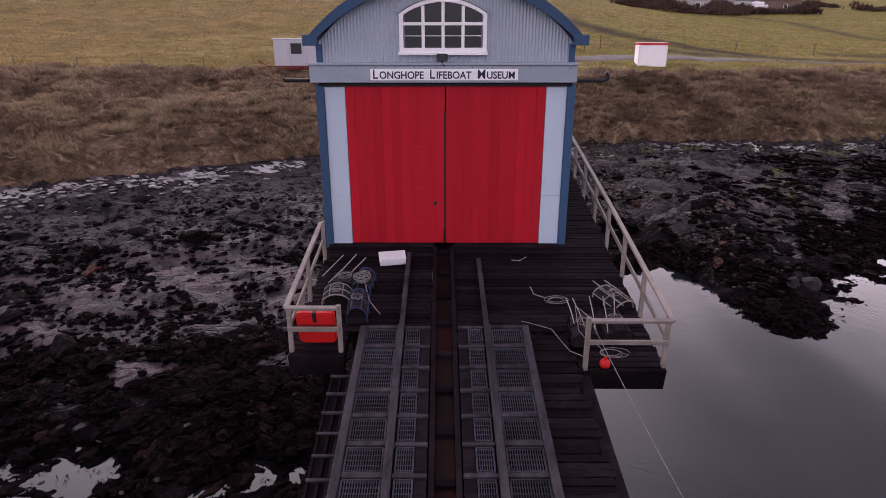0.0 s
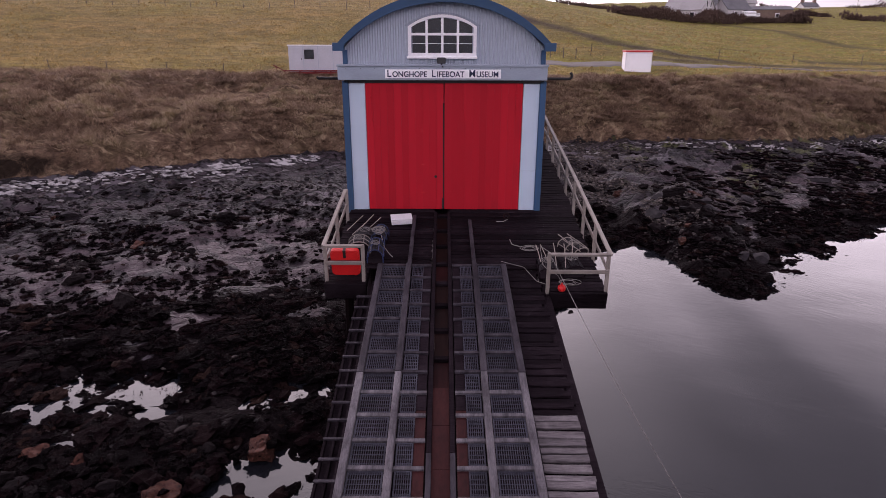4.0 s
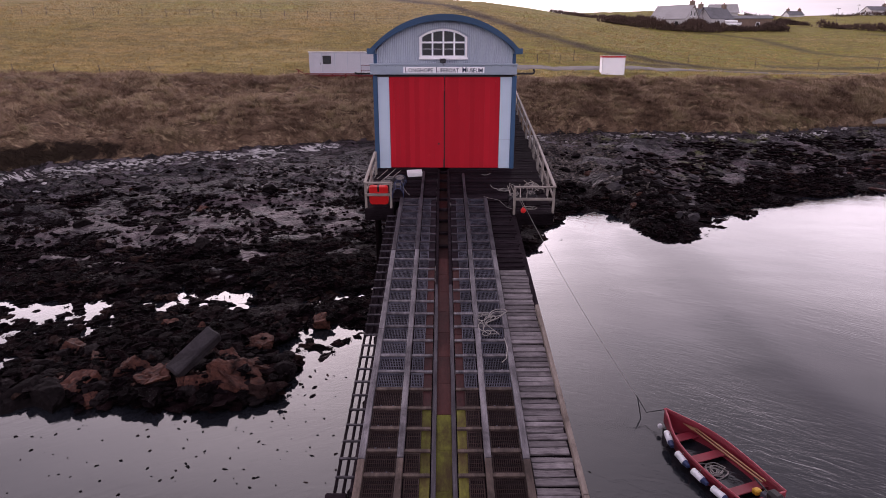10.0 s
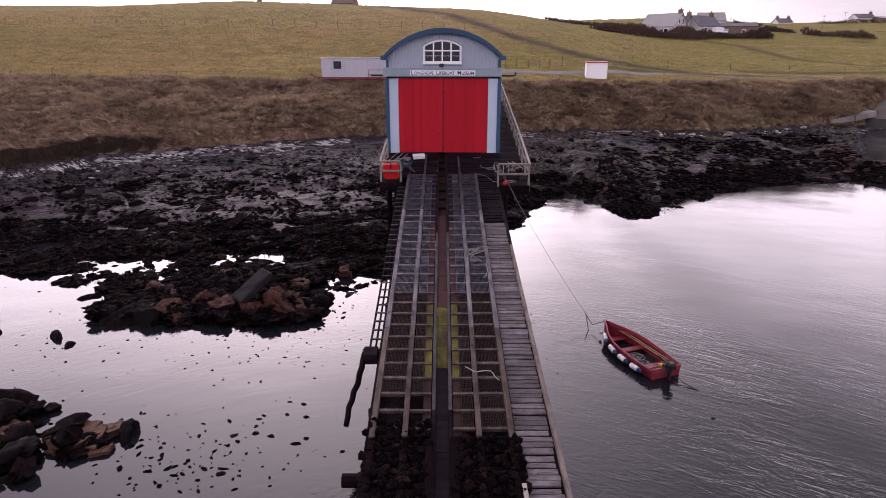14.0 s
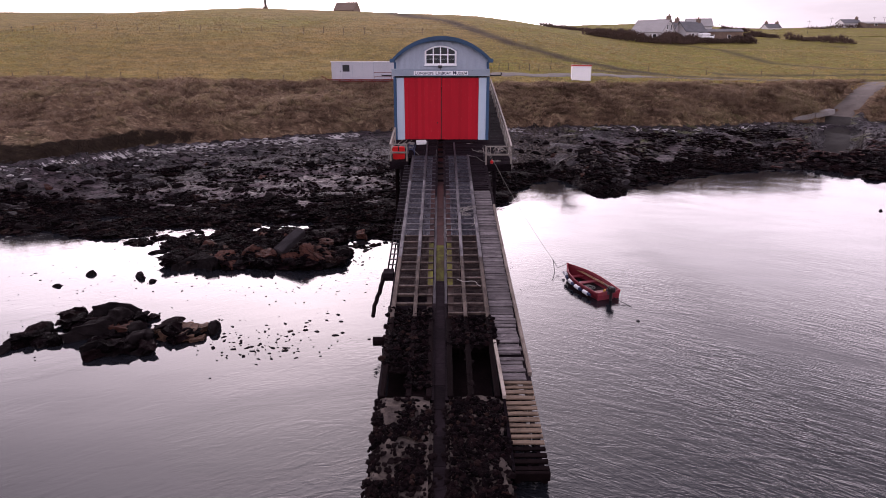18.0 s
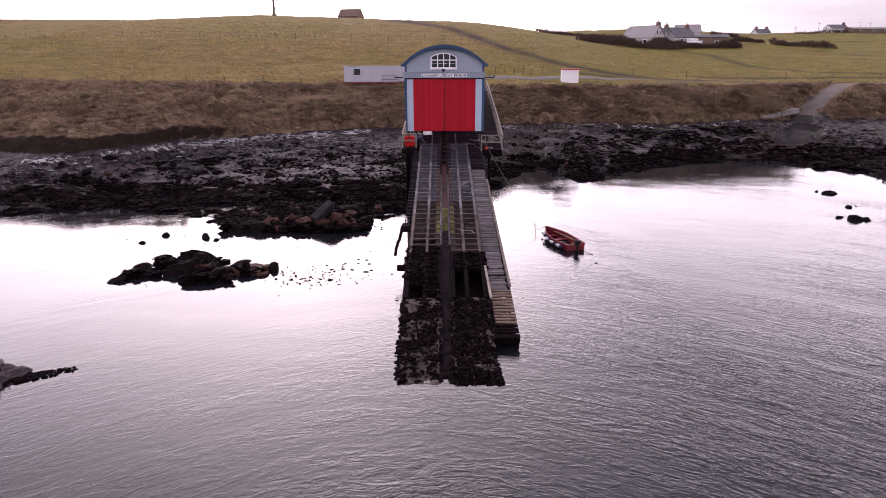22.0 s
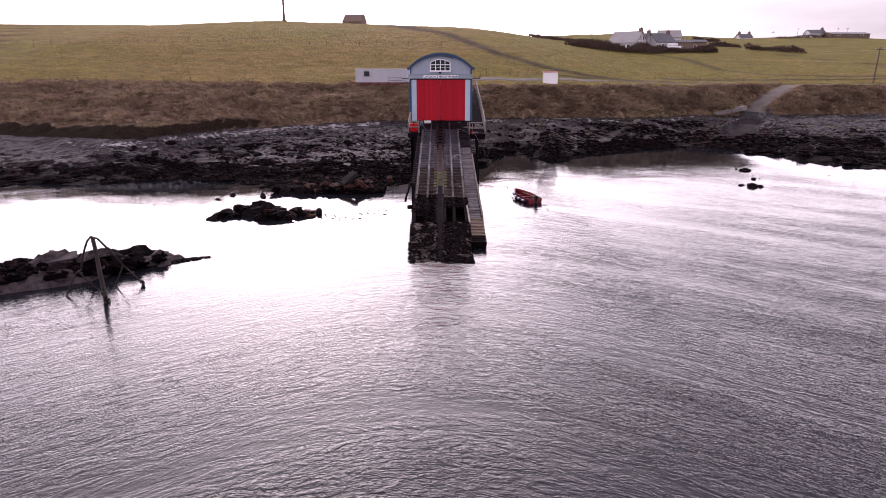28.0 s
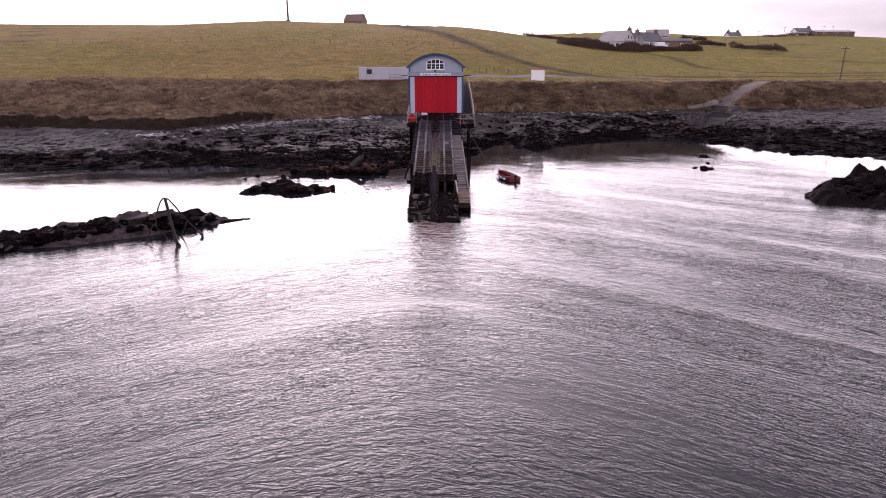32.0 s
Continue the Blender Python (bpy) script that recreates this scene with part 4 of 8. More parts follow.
# name board
sign = part("sign_board", box(B(), -1.72, 1.66, -0.222, -0.203, 4.015, 4.265, 0.003), M["white"], house, "white name board with navy capitals")
xpos = -1.67
words = (("L", 1), ("ONGHOPE", 0), (" ", 0), ("L", 1), ("IFEBOAT", 0), (" ", 0), ("M", 1), ("USEUM", 0))
items = []
for text, big in words:
    if text == " ":
        xpos += 0.11
        continue
    cu = bpy.data.curves.new("lettering", "FONT")
    cu.body, cu.size, cu.extrude, cu.offset = text, 0.285 if big else 0.225, 0.003, 0.004
    tmp = bpy.data.objects.new("lettering", cu)
    scene.collection.objects.link(tmp)
    bpy.context.view_layer.update()
    lm = bpy.data.meshes.new_from_object(tmp.evaluated_get(bpy.context.evaluated_depsgraph_get()))
    wid = max(v.co.x for v in lm.vertices) + 0.028
    bpy.data.objects.remove(tmp)
    lm.materials.clear()
    lm.materials.append(M["letter"])
    items.append((lm, xpos))
    xpos += wid
stretch = (3.28) / (xpos + 1.67)
for lm, xp in items:
    lo = part("lettering", lm, None, sign, m=Matrix.Translation((-1.67 + (xp + 1.67) * stretch, -0.2265, 4.055)) @ pose(0, 0, 0, 90) @ Matrix.Diagonal((stretch, 1, 1, 1)))

# ---- slipway and deck, in a frame that runs up the slope ----
SLIP = Matrix.Translation((-0.05, 0, 0)) @ pose(0, 0, 0, math.degrees(math.atan(SLOPE)), 0, 0.62)
DECKM = pose(0, 0, 0, math.degrees(math.atan(SLOPE)), 0, 0)
rnd = random.Random(5)


def plank_mesh(name, x0, x1, wide, thick, mt):
    bm = B()
    w = wide / 2
    n = 3
    rows = []
    for k in range(n + 1):
        xx = x0 + (x1 - x0) * k / n
        dz, dy = rnd.uniform(-0.008, 0.008), rnd.uniform(-0.006, 0.006)
        rows.append([bm.verts.new((xx, yy + dy, zz + dz)) for yy, zz in ((-w, -thick), (w, -thick), (w, -0.008), (w - 0.008, 0), (-w + 0.008, 0), (-w, -0.008))])
    for a, c in zip(rows, rows[1:]):
        for k in range(6):
            bm.faces.new((a[k], a[(k + 1) % 6], c[(k + 1) % 6], c[k]))
    bm.faces.new(rows[0][::-1])
    bm.faces.new(rows[-1])
    return mesh_of(name, bm, mt)


deck = thing("timber_deck", DECKM, "dark wet timber planked deck round the boathouse front", "deck")
pitch = 0.152
left_meshes = [plank_mesh("plank", -2.95, -0.30, 0.135, 0.05, M["wet"]) for _ in range(5)]
right_meshes = [plank_mesh("plank", 0.20, 4.06, 0.135, 0.05, M["wet"]) for _ in range(5)]
walk_meshes = [plank_mesh("plank", 3.06, 4.10, 0.135, 0.05, M["wet"]) for _ in range(5)]
lshort = [plank_mesh("plank", -2.95, -1.92, 0.135, 0.05, M["wet"]) for _ in range(3)]
rshort = [plank_mesh("plank", 2.70, 4.06, 0.135, 0.05, M["wet"]) for _ in range(3)]
yy = 0.02
while yy > -4.80:
    if yy > -3.68:
        part("plank", rnd.choice(left_meshes), None, deck, m=Matrix.Translation((rnd.uniform(-.02, .02), yy, rnd.uniform(-.006, .004))))
        part("plank", rnd.choice(right_meshes), None, deck, m=Matrix.Translation((rnd.uniform(-.03, .03), yy, rnd.uniform(-.006, .004))))
    else:
        if yy > -4.4:
            part("plank", rnd.choice(lshort), None, deck, m=Matrix.Translation((rnd.uniform(-.02, .02), yy, rnd.uniform(-.006, .004))))
        part("plank", rnd.choice(rshort), None, deck, m=Matrix.Translation((rnd.uniform(-.03, .03), yy, rnd.uniform(-.006, .004))))
    yy -= pitch
yy = 0.02 + pitch
while yy < 15.0:
    part("plank", rnd.choice(walk_meshes), None, deck, m=Matrix.Translation((rnd.uniform(-.03, .03), yy, rnd.uniform(-.006, .004))))
    yy += pitch
bm = B()
for xx in (-2.8, -1.98, -1.0, 0.9, 1.9, 2.78, 3.3, 3.95):
    beam(bm, (xx, -4.35 if xx < 2.5 and xx < 0 else -4.75, -0.15), (xx, 15 if xx > 3.2 else 0.05, -0.15), 0.12, 0.2)
part("joist", bm, M["wet"], deck)["kind"] = "stuff"
for x0, x1, y in ((-2.97, -1.9, -4.47), (2.66, 4.08, -4.85)):
    part("edge_beam", beam(B(), (x0, y, -0.22), (x1, y, -0.22), 0.09, 0.44, 0.01), M["wet"], deck)
for x, y in ((-2.7, -2.6), (-1.95, -2.6), (3.7, 2.6), (3.98, 7.0), (3.98, 11.0), (2.85, 3.0), (-2.85, 3.0), (-2.85, 7.5), (2.85, 7.5)):
    top = DECKM @ Vector((x, y, -0.2))
    bm = B()
    tube(bm, [(x, y, -0.18), DECKM.inverted() @ Vector((top.x, top.y, min(ground_at(top.x, top.y) - 0.4, SEA - 0.6)))], 0.13, 8)
    part("pile", bm, M["weed"] if y < 0 else M["wet"], deck, "dark timber pile")
part("mooring_ring", tube(B(), [(1.93 + 0.09 * math.cos(a), -0.70 + 0.05, 0.10 + 0.09 * math.sin(a)) for a in np.linspace(0, 6.283, 15)], 0.016, 6), M["rust"], deck, "rusty mooring ring")
part("clutter_rope_end", tube(B(), [(1.97, -0.72, 0.01), (1.8, -0.9, 0.012), (1.6, -0.88, 0.012)], 0.012, 5), M["rope"], deck)


def railing(name, pts, label, height=1.0, gap=1.45, start_cap=True, post_w=0.085):
    """Posts with a top and a middle rail along points on the deck (deck frame)."""
    rl = thing(name, DECKM, label, "railing")
    for (ax, ay), (bx, by) in zip(pts, pts[1:]):
        a, c = Vector((ax, ay, 0)), Vector((bx, by, 0))
        part("top_rail", beam(B(), a + Vector((0, 0, height)), c + Vector((0, 0, height)), 0.10, 0.06, 0.008), M["pale"], rl)
        part("middle_rail", beam(B(), a + Vector((0, 0, height * 0.52)), c + Vector((0, 0, height * 0.52)), 0.045, 0.10, 0.008), M["pale"], rl)
        n = max(1, round((c - a).length / gap))
        for k in range(n + 1):
            if k == 0 and (ax, ay) != pts[0]:
                continue
            p = a.lerp(c, k / n)
            up = DECKM.inverted().to_3x3() @ Vector((0, 0, 1))
            part("post", beam(B(), p - up * 0.35, p + up * (height - 0.03), post_w, post_w, 0.008, (0, 1, 0)), M["pale"], rl)
    return rl


railing("deck_railing", ((4.06, 14.6), (4.10, 0.0), (4.06, -4.72), (2.62, -4.72)), "weathered pale timber railing beside the deck")
railing("deck_railing", ((-2.92, -0.85), (-2.92, -4.35), (-1.98, -4.35)), "weathered pale timber railing at the deck corner")

# the slipway
slip = thing("slipway", SLIP, "long timber and steel launching slipway running down into the sea", "slipway")
GR0, GR1, CELL = -3.70, -21.0, 0.606
n_cell = int((GR0 - GR1) / CELL)
ends = [GR0 - k * CELL for k in range(n_cell + 1)]


def grate_mesh(w, ln, bars):
    """Flat bars on edge, tied by cross rods, in a thin rim."""
    bm = B()
    for k in range(bars):
        xx = -w / 2 + w * (k + 0.5) / bars
        box(bm, xx - 0.0055, xx + 0.0055, -ln / 2, ln / 2, -0.03, 0.0)
    for k in range(5):
        yy = -ln / 2 + ln * (k + 0.5) / 5
        box(bm, -w / 2, w / 2, yy - 0.004, yy + 0.004, -0.022, -0.006)
    for e in (-1, 1):
        box(bm, -w / 2, w / 2, e * (ln / 2 - 0.008) - 0.008, e * (ln / 2 - 0.008) + 0.008, -0.032, 0.002)
        box(bm, e * (w / 2 - 0.007) - 0.007, e * (w / 2 - 0.007) + 0.007, -ln / 2, ln / 2, -0.032, 0.002)
    return mesh_of("grating", bm, M["galv"])


big, small = grate_mesh(0.585, CELL - 0.115, 15), grate_mesh(0.285, CELL - 0.115, 8)
big_low, small_low = big.copy(), small.copy()
for me in (big_low, small_low):
    me.materials[0] = M["rustgrate"]
clip = mesh_of("clip", box(B(), -0.018, 0.018, -0.012, 0.012, 0, 0.008), M["galv"])
wood_len = abs(GR1 - GR0)
for s in (-1, 1):
    for u, w, nm in ((1.61, 0.14, "outer_beam"), (0.855, 0.13, "keel_beam")):
        for k in range(4):
            a, c = GR0 - wood_len * k / 4, GR0 - wood_len * (k + 1) / 4
            part(nm, beam(B(), (s * u + rnd.uniform(-.008, .008), a - 0.004, 0.08 + (0.03 if u < 1 else 0)), (s * u, c + 0.004, 0.08 + (0.03 if u < 1 else 0)), w, 0.15, 0.012), M["frame"] if k < 1 else M["framemid"] if k < 3 else M["framelow"], slip, "grey weathered timber beam" if k == 0 else "")
    # raised bar carried on up to the doors
    part("guide_bar", beam(B(), (s * 0.85, GR0 - 0.01, 0.10), (s * 0.84, -0.65 if s < 0 else -0.95, 0.06), 0.10, 0.10, 0.01), M["frame"], slip)
    for k, yk in enumerate(ends):
        part("cross_beam", beam(B(), (s * 1.54, yk, 0.07), (s * 0.92, yk, 0.07), 0.085 + rnd.uniform(-.01, .015), 0.09, 0.006), M["frame"] if yk > -8.0 else M["framemid"] if yk > -14.5 else M["framelow"], slip)
        part("cross_beam", beam(B(), (s * 0.79, yk, 0.07), (s * 0.27, yk, 0.066), 0.075, 0.075, 0.006), M["frame"] if yk > -8.0 else M["framemid"] if yk > -14.5 else M["framelow"], slip)
    for k in range(n_cell):
        yk = (ends[k] + ends[k + 1]) / 2
        if k < n_cell - 2 or s > 0:
            part("grating", big if yk > -14.5 else big_low, None, slip, m=Matrix.Translation((s * 1.235, yk, 0.085 + rnd.uniform(-.008, .008))) @ pose(0, 0, 0, rnd.uniform(-.6, .6), rnd.uniform(-.6, .6), rnd.uniform(-.5, .5)))
            part("grating", small if yk > -14.5 else small_low, None, slip, m=Matrix.Translation((s * 0.615, yk, 0.085 + rnd.uniform(-.008, .008))) @ pose(0, 0, 0, rnd.uniform(-.6, .6)))
    for k in range(n_cell):
        if rnd.random() < 0.95:
            yk = ends[k + 1] + 0.07
            for q in (1.10, 1.37):
                part("clip", clip, None, slip, m=Matrix.Translation((s * q, yk, 0.09)))
    # side plates, red-brown, green with algae in the lower third
    for a, c, mt in ((GR0, -9.0, "wet"), (-9.0, -12.5, "rustplate"), (-12.5, -15.2, "rustplate"), (-15.2, -17.0, "algae"), (-17.0, -18.8, "algae"), (-18.8, -21.2, "rust")):
        part("side_plate", box(B(), *sorted((s * 0.275, s * 0.465)), c + 0.004, a - 0.004, 0.0, 0.062, 0.004), M[mt], slip)
    # keel-way rails, an I section each
    for a, c in ((-0.3, -10.0), (-10.0, -20.0), (-20.0, -25.0)):
        bm = B()
        prism(bm, [(s * 0.205 + u, w) for u, w in ((-0.045, -0.16), (0.045, -0.16), (0.045, -0.14), (0.01, -0.14), (0.01, 0.03), (0.045, 0.03), (0.045, 0.05), (-0.045, 0.05), (-0.045, 0.03), (-0.01, 0.03), (-0.01, -0.14), (-0.045, -0.14))], c + 0.005, a - 0.005)
        bmesh.ops.recalc_face_normals(bm, faces=bm.faces[:])
        part("keel_rail", bm, M["frame"] if c > -25 and a < -6 else M["wet"], slip)
# keel-way bed: plates and sleepers
for k in range(30):
    a = -0.3 - k * 1.0
    mt = "rust" if a > -7.5 else "rustplate" if a > -14.8 else "algae" if a > -17.5 else "wet"
    if k % 4 == 3 and a > -15:
        mt = "rustplate"
    low = a < -7.5
    part("bed_plate", box(B(), -0.158, 0.158, a - (0.998 if low else 0.97), a - (0.002 if low else 0.10), -0.15, -0.02 if low else -0.12, 0.004), M[mt], slip)
    if not low:
        part("sleeper", beam(B(), (-0.158, a - 0.05, -0.09), (0.158, a - 0.05, -0.09), 0.12, 0.12, 0.01), M["wet"], slip)
# dark sheets below the gratings, standing in for the shade there
for s in (-1, 1):
    bm = B()
    box(bm, *sorted((s * 0.26, s * 1.58)), GR1, GR0, -0.30, -0.26)
    part("under_boarding", bm, M["wet"], slip)
# timber bents below
# added dark sheet, so that the gaps between walkway planks read as shaded
part("under_boarding", box(B(), 1.74, 2.46, -24.0, -3.9, -0.075, -0.06), M["wet"], slip, "dark sheet standing in for the shade under the walkway")
for k in range(10):
    yk = -4.5 - k * 2.5
    bent = part("cross_head", beam(B(), (-1.78, yk, -0.42), (2.62, yk, -0.42), 0.22, 0.22, 0.01), M["weed"], slip)
    for u in (-1.75, -0.6, 0.7, 1.6, 2.4):
        p = SLIP @ Vector((u, yk, -0.5))
        foot = Vector((p.x, p.y, SEA - 1.2))
        if p.z < SEA + 0.1:
            continue
        part("pile", tube(B(), [(u, yk, -0.40), SLIP.inverted() @ foot], 0.13, 8), M["weed"], slip)
for u in (-1.7, 1.7, 2.6):
    part("bearer", beam(B(), (u, -4.2, -0.20), (u, -24.5, -0.20), 0.16, 0.22, 0.01), M["wet"], slip)

# side walkway of cross planks, ragged on its outer edge
side = thing("slip_walkway", SLIP, "worn grey-brown plank walkway along the slipway", "walkway")
yy = -3.80
while yy > -24.0:
    wide = rnd.uniform(0.12, 0.17)
    x1 = 2.52 + rnd.choice((0, 0.0, 0.02, -0.02, 0.03))
    if yy > -8.9 and rnd.random() < 0.25:
        x1 -= rnd.uniform(0.04, 0.14)
    lost = rnd.random() < 0.012 and yy < -10 or (-22.9 < yy < -22.0 and rnd.random() < 0.4)
    if not lost:
        mt = M["wet"] if yy > -9 else M["strip"]
        ob = part("plank", plank_mesh("plank", 1.72, x1, wide, 0.05, mt), None, side, m=Matrix.Translation((0, yy - wide / 2, rnd.uniform(-.012, .012))) @ pose(0, 0, 0, rnd.uniform(-2, 2), rnd.uniform(-.5, .5), rnd.uniform(-.7, .7)))
    yy -= wide + (rnd.uniform(0.008, 0.02) if yy > -9 else rnd.uniform(0.025, 0.045))
while yy > -27.4:
    wide = rnd.uniform(0.11, 0.15)
    part("plank", plank_mesh("plank", 1.82, 2.64, wide, 0.05, M["tan"] if yy > -26.5 else M["weed"]), None, side, m=Matrix.Translation((0.02, yy - wide / 2, rnd.uniform(-.01, .01))))
    yy -= wide + 0.085
part("edge_board", beam(B(), (2.57, -11.2, 0.06), (2.59, -17.5, 0.06), 0.10, 0.16, 0.01), M["edgeboard"], side, "grey edge board")
part("edge_board", beam(B(), (2.59, -17.51, 0.06), (2.64, -23.9, 0.06), 0.10, 0.16, 0.01), M["edgeboard"], side)
for u in (1.8, 2.2, 2.48):
    part("stringer", beam(B(), (u, -4.9, -0.14), (u, -27.4, -0.14), 0.10, 0.16, 0.01), M["wet"], side)
part("end_board", beam(B(), (1.8, -27.5, -0.12), (2.66, -27.5, -0.12), 0.10, 0.26, 0.01), M["weed"], side)
part("broken_rail", beam(B(), (1.72, -22.3, 0.10), (1.80, -24.9, 0.06), 0.10, 0.12, 0.01), M["scrub"], side, "pale worn timber rail")
for yk in (-26.0, -27.3):
    for u in (1.9, 2.55):
        part("pile", tube(B(), [(u, yk, -0.1), SLIP.inverted() @ (SLIP @ Vector((u, yk, 0)) + Vector((0, 0, -2.0)))], 0.11, 8), M["weed"], side)

# gutter frame with rungs on the other side
gut = thing("side_ladder_frame", SLIP, "dark timber ladder-like frame along the slipway edge", "frame")
for u in (-2.05, -1.89, -1.74):
    part("stringer", beam(B(), (u, -4.9, -0.10), (u, -17.3, -0.10), 0.05, 0.08, 0.006), M["wet"], gut)
yy = -5.0
k = 0
while yy > -17.3:
    part("rung", beam(B(), (-2.08, yy, -0.045), (-1.71, yy, -0.045), 0.05, 0.04, 0.005), M["frame"], gut)
    yy -= 0.46
    k += 1
part("gutter_board", box(B(), -2.07, -1.72, -12.2, -4.9, -0.20, -0.16), M["wet"], gut)
part("block", box(B(), -2.2, -1.8, -17.75, -17.35, -0.35, 0.0, 0.02), M["wet"], gut)
for a, c in (((-2.18, -17.4, -0.2), (-2.42, -19.9, -0.55)),):
    bm = B()
    tube(bm, [Vector(a).lerp(Vector(c), t / 9) + Vector((rnd.uniform(-.03, .03), 0, rnd.uniform(-.03, .03))) for t in range(10)], 0.09, 7, 0.8)
    part("hanging_post", bm, M["weed"], gut, "weed-grown hanging post")
part("stub_beam", tube(B(), [(-2.15, -22.0, -0.12), (-1.7, -22.0, -0.12)], 0.15, 8), M["weed"], gut)


# ---- lower end: weed-hung frames, then the concrete toe ----
def lump_field(bm, x0, x1, y0, y1, count, size, z, seed, flat=0.32):
    r = random.Random(seed)
    for _ in range(count):
        c = Vector((r.uniform(x0, x1), r.uniform(y0, y1), z + r.uniform(-.02, .03)))
        s = size * r.uniform(0.5, 1.5)
        ic = bmesh.ops.create_icosphere(bm, subdivisions=1, radius=1.0)
        for v in ic["verts"]:
            d = 1 + r.uniform(-0.5, 0.5)
            v.co = Vector((v.co.x * s * d, v.co.y * s * d * 1.2, v.co.z * s * flat * d)) + c
    return bm


for s in (-1, 1):
    for u in (1.61, 0.87, 0.30):
        part("weedy_beam", beam(B(), (s * u, -21.05, 0.05), (s * u, -24.9, 0.02), 0.16, 0.18, 0.02), M["weed"], slip)
    for yk in (-21.3, -21.9, -22.5) if s < 0 else (-21.3, -21.9, -22.4):
        part("weedy_beam", beam(B(), (s * 1.66, yk, 0.04), (s * 0.28, yk, 0.04), 0.16, 0.14, 0.02), M["weed"], slip)
part("weedy_cover", box(B(), -1.56, -0.3, -23.75, -21.1, -0.04, 0.02), M["weed"], slip)
part("weedy_cover", box(B(), -0.92, -0.3, -24.95, -23.75, -0.04, 0.02), M["weed"], slip)
part("weedy_cover", box(B(), 0.3, 1.58, -22.5, -21.1, -0.04, 0.02), M["weed"], slip)
# added black sheets give the open holes their shade
for s in (-1, 1):
    part("under_boarding", box(B(), *sorted((s * 0.26, s * 1.56)), -25.1, -21.02, -0.62, -0.56), M["weed"], slip, "black sheet standing in for the shade under the slipway")
bm = B()
lump_field(bm, -1.7, -0.28, -23.8, -20.9, 240, 0.05, 0.05, 3)
lump_field(bm, 0.28, 1.7, -22.6, -21.2, 150, 0.05, 0.05, 4)
lump_field(bm, 0.8, 0.98, -24.9, -22.5, 40, 0.07, 0.08, 14)
part("seaweed", bm, M["weed"], slip, "dark hanging wrack")["kind"] = "stuff"
toe = thing("concrete_toe", SLIP, "weed-covered concrete toe of the slipway awash at its end", "slipway end")
for s, a in ((-1, -1.68), (1, 1.68)):
    bm = B()
    nx, ny = 14, 44
    gridv = []
    for j in range(ny + 1):
        row = []
        for i in range(nx + 1):
            u = s * 0.27 + (a - s * 0.27) * i / nx
            v = -24.85 - (31.5 - 24.85) * j / ny
            if i == nx:
                u += 0.07 * math.sin(j * 1.9) + rnd.uniform(-.05, .05)
            row.append(bm.verts.new((u, v, 0.03 + 0.08 * noise.fractal((u * 2, v * 2, s), 1.0, 2.0, 4) + (-0.05 if i == nx else 0))))
        gridv.append(row)
    for j in range(ny):
        for i in range(nx):
            bm.faces.new((gridv[j][i], gridv[j][i + 1], gridv[j + 1][i + 1], gridv[j + 1][i]))
    ext = bmesh.ops.extrude_face_region(bm, geom=bm.faces[:])
    bmesh.ops.translate(bm, verts=[v for v in ext["geom"] if isinstance(v, bmesh.types.BMVert)], vec=(0, 0, -0.9))
    bmesh.ops.recalc_face_normals(bm, faces=bm.faces[:])
    part("slab", bm, M["concrete"], toe)
part("keel_bed", box(B(), -0.262, 0.262, -31.0, -25.0, -0.8, -0.05), M["concrete"], toe)
bm = B()
lump_field(bm, -0.26, -0.10, -30.4, -25.0, 90, 0.055, -0.02, 61)
lump_field(bm, 0.10, 0.26, -30.4, -25.0, 90, 0.055, -0.02, 62)
lump_field(bm, -0.1, 0.1, -30.4, -27.5, 40, 0.05, -0.03, 63)
part("seaweed", bm, M["weed"], toe, "dark wrack in the keel-way")["kind"] = "stuff"
bm = B()
lump_field(bm, 0.3, 1.6, -29.8, -24.9, 260, 0.045, 0.06, 6)
lump_field(bm, -1.7, -0.3, -29.8, -26.6, 340, 0.05, 0.06, 7)
lump_field(bm, -1.76, -1.5, -29.8, -24.9, 170, 0.055, 0.03, 8)
lump_field(bm, 1.5, 1.76, -29.8, -25.6, 60, 0.08, 0.0, 9)
lump_field(bm, -1.3, 1.6, -30.6, -29.6, 120, 0.09, 0.0, 10)
part("seaweed", bm, M["weed"], toe, "dark wrack")["kind"] = "stuff"

# ---- rocks, wrack and grass ----
def stuff_mesh(name, base_v, base_f, where, size, turn, jitter, material, seed=1, smooth=True):
    """Many small pieces in one mesh: base shape, N places, N sizes (3), N headings."""
    r = np.random.RandomState(seed)
    n, k = len(where), len(base_v)
    v = np.repeat(np.asarray(base_v, float)[None], n, 0)
    v = v * (1 + jitter * (r.rand(n, k, 1) - 0.5) * 2)
    v = v * np.asarray(size)[:, None, :]
    c, s = np.cos(turn)[:, None], np.sin(turn)[:, None]
    vx, vy = v[..., 0] * c - v[..., 1] * s, v[..., 0] * s + v[..., 1] * c
    v = np.stack([vx, vy, v[..., 2]], -1) + np.asarray(where)[:, None, :]
    f = (np.asarray(base_f)[None] + (np.arange(n) * k)[:, None, None]).reshape(-1, len(base_f[0]))
    me = tri_mesh(name, v, f, smooth)
    me.materials.append(material)
    return me


def ico(sub):
    bm = B()
    bmesh.ops.create_icosphere(bm, subdivisions=sub, radius=1.0)
    bm.verts.ensure_lookup_table()
    vs = [tuple(v.co) for v in bm.verts]
    fs = [[v.index for v in f.verts] for f in bm.faces]
    bm.free()
    return vs, fs


ICO1, ICO2 = ico(1), ico(2)
rs = np.random.RandomState(11)


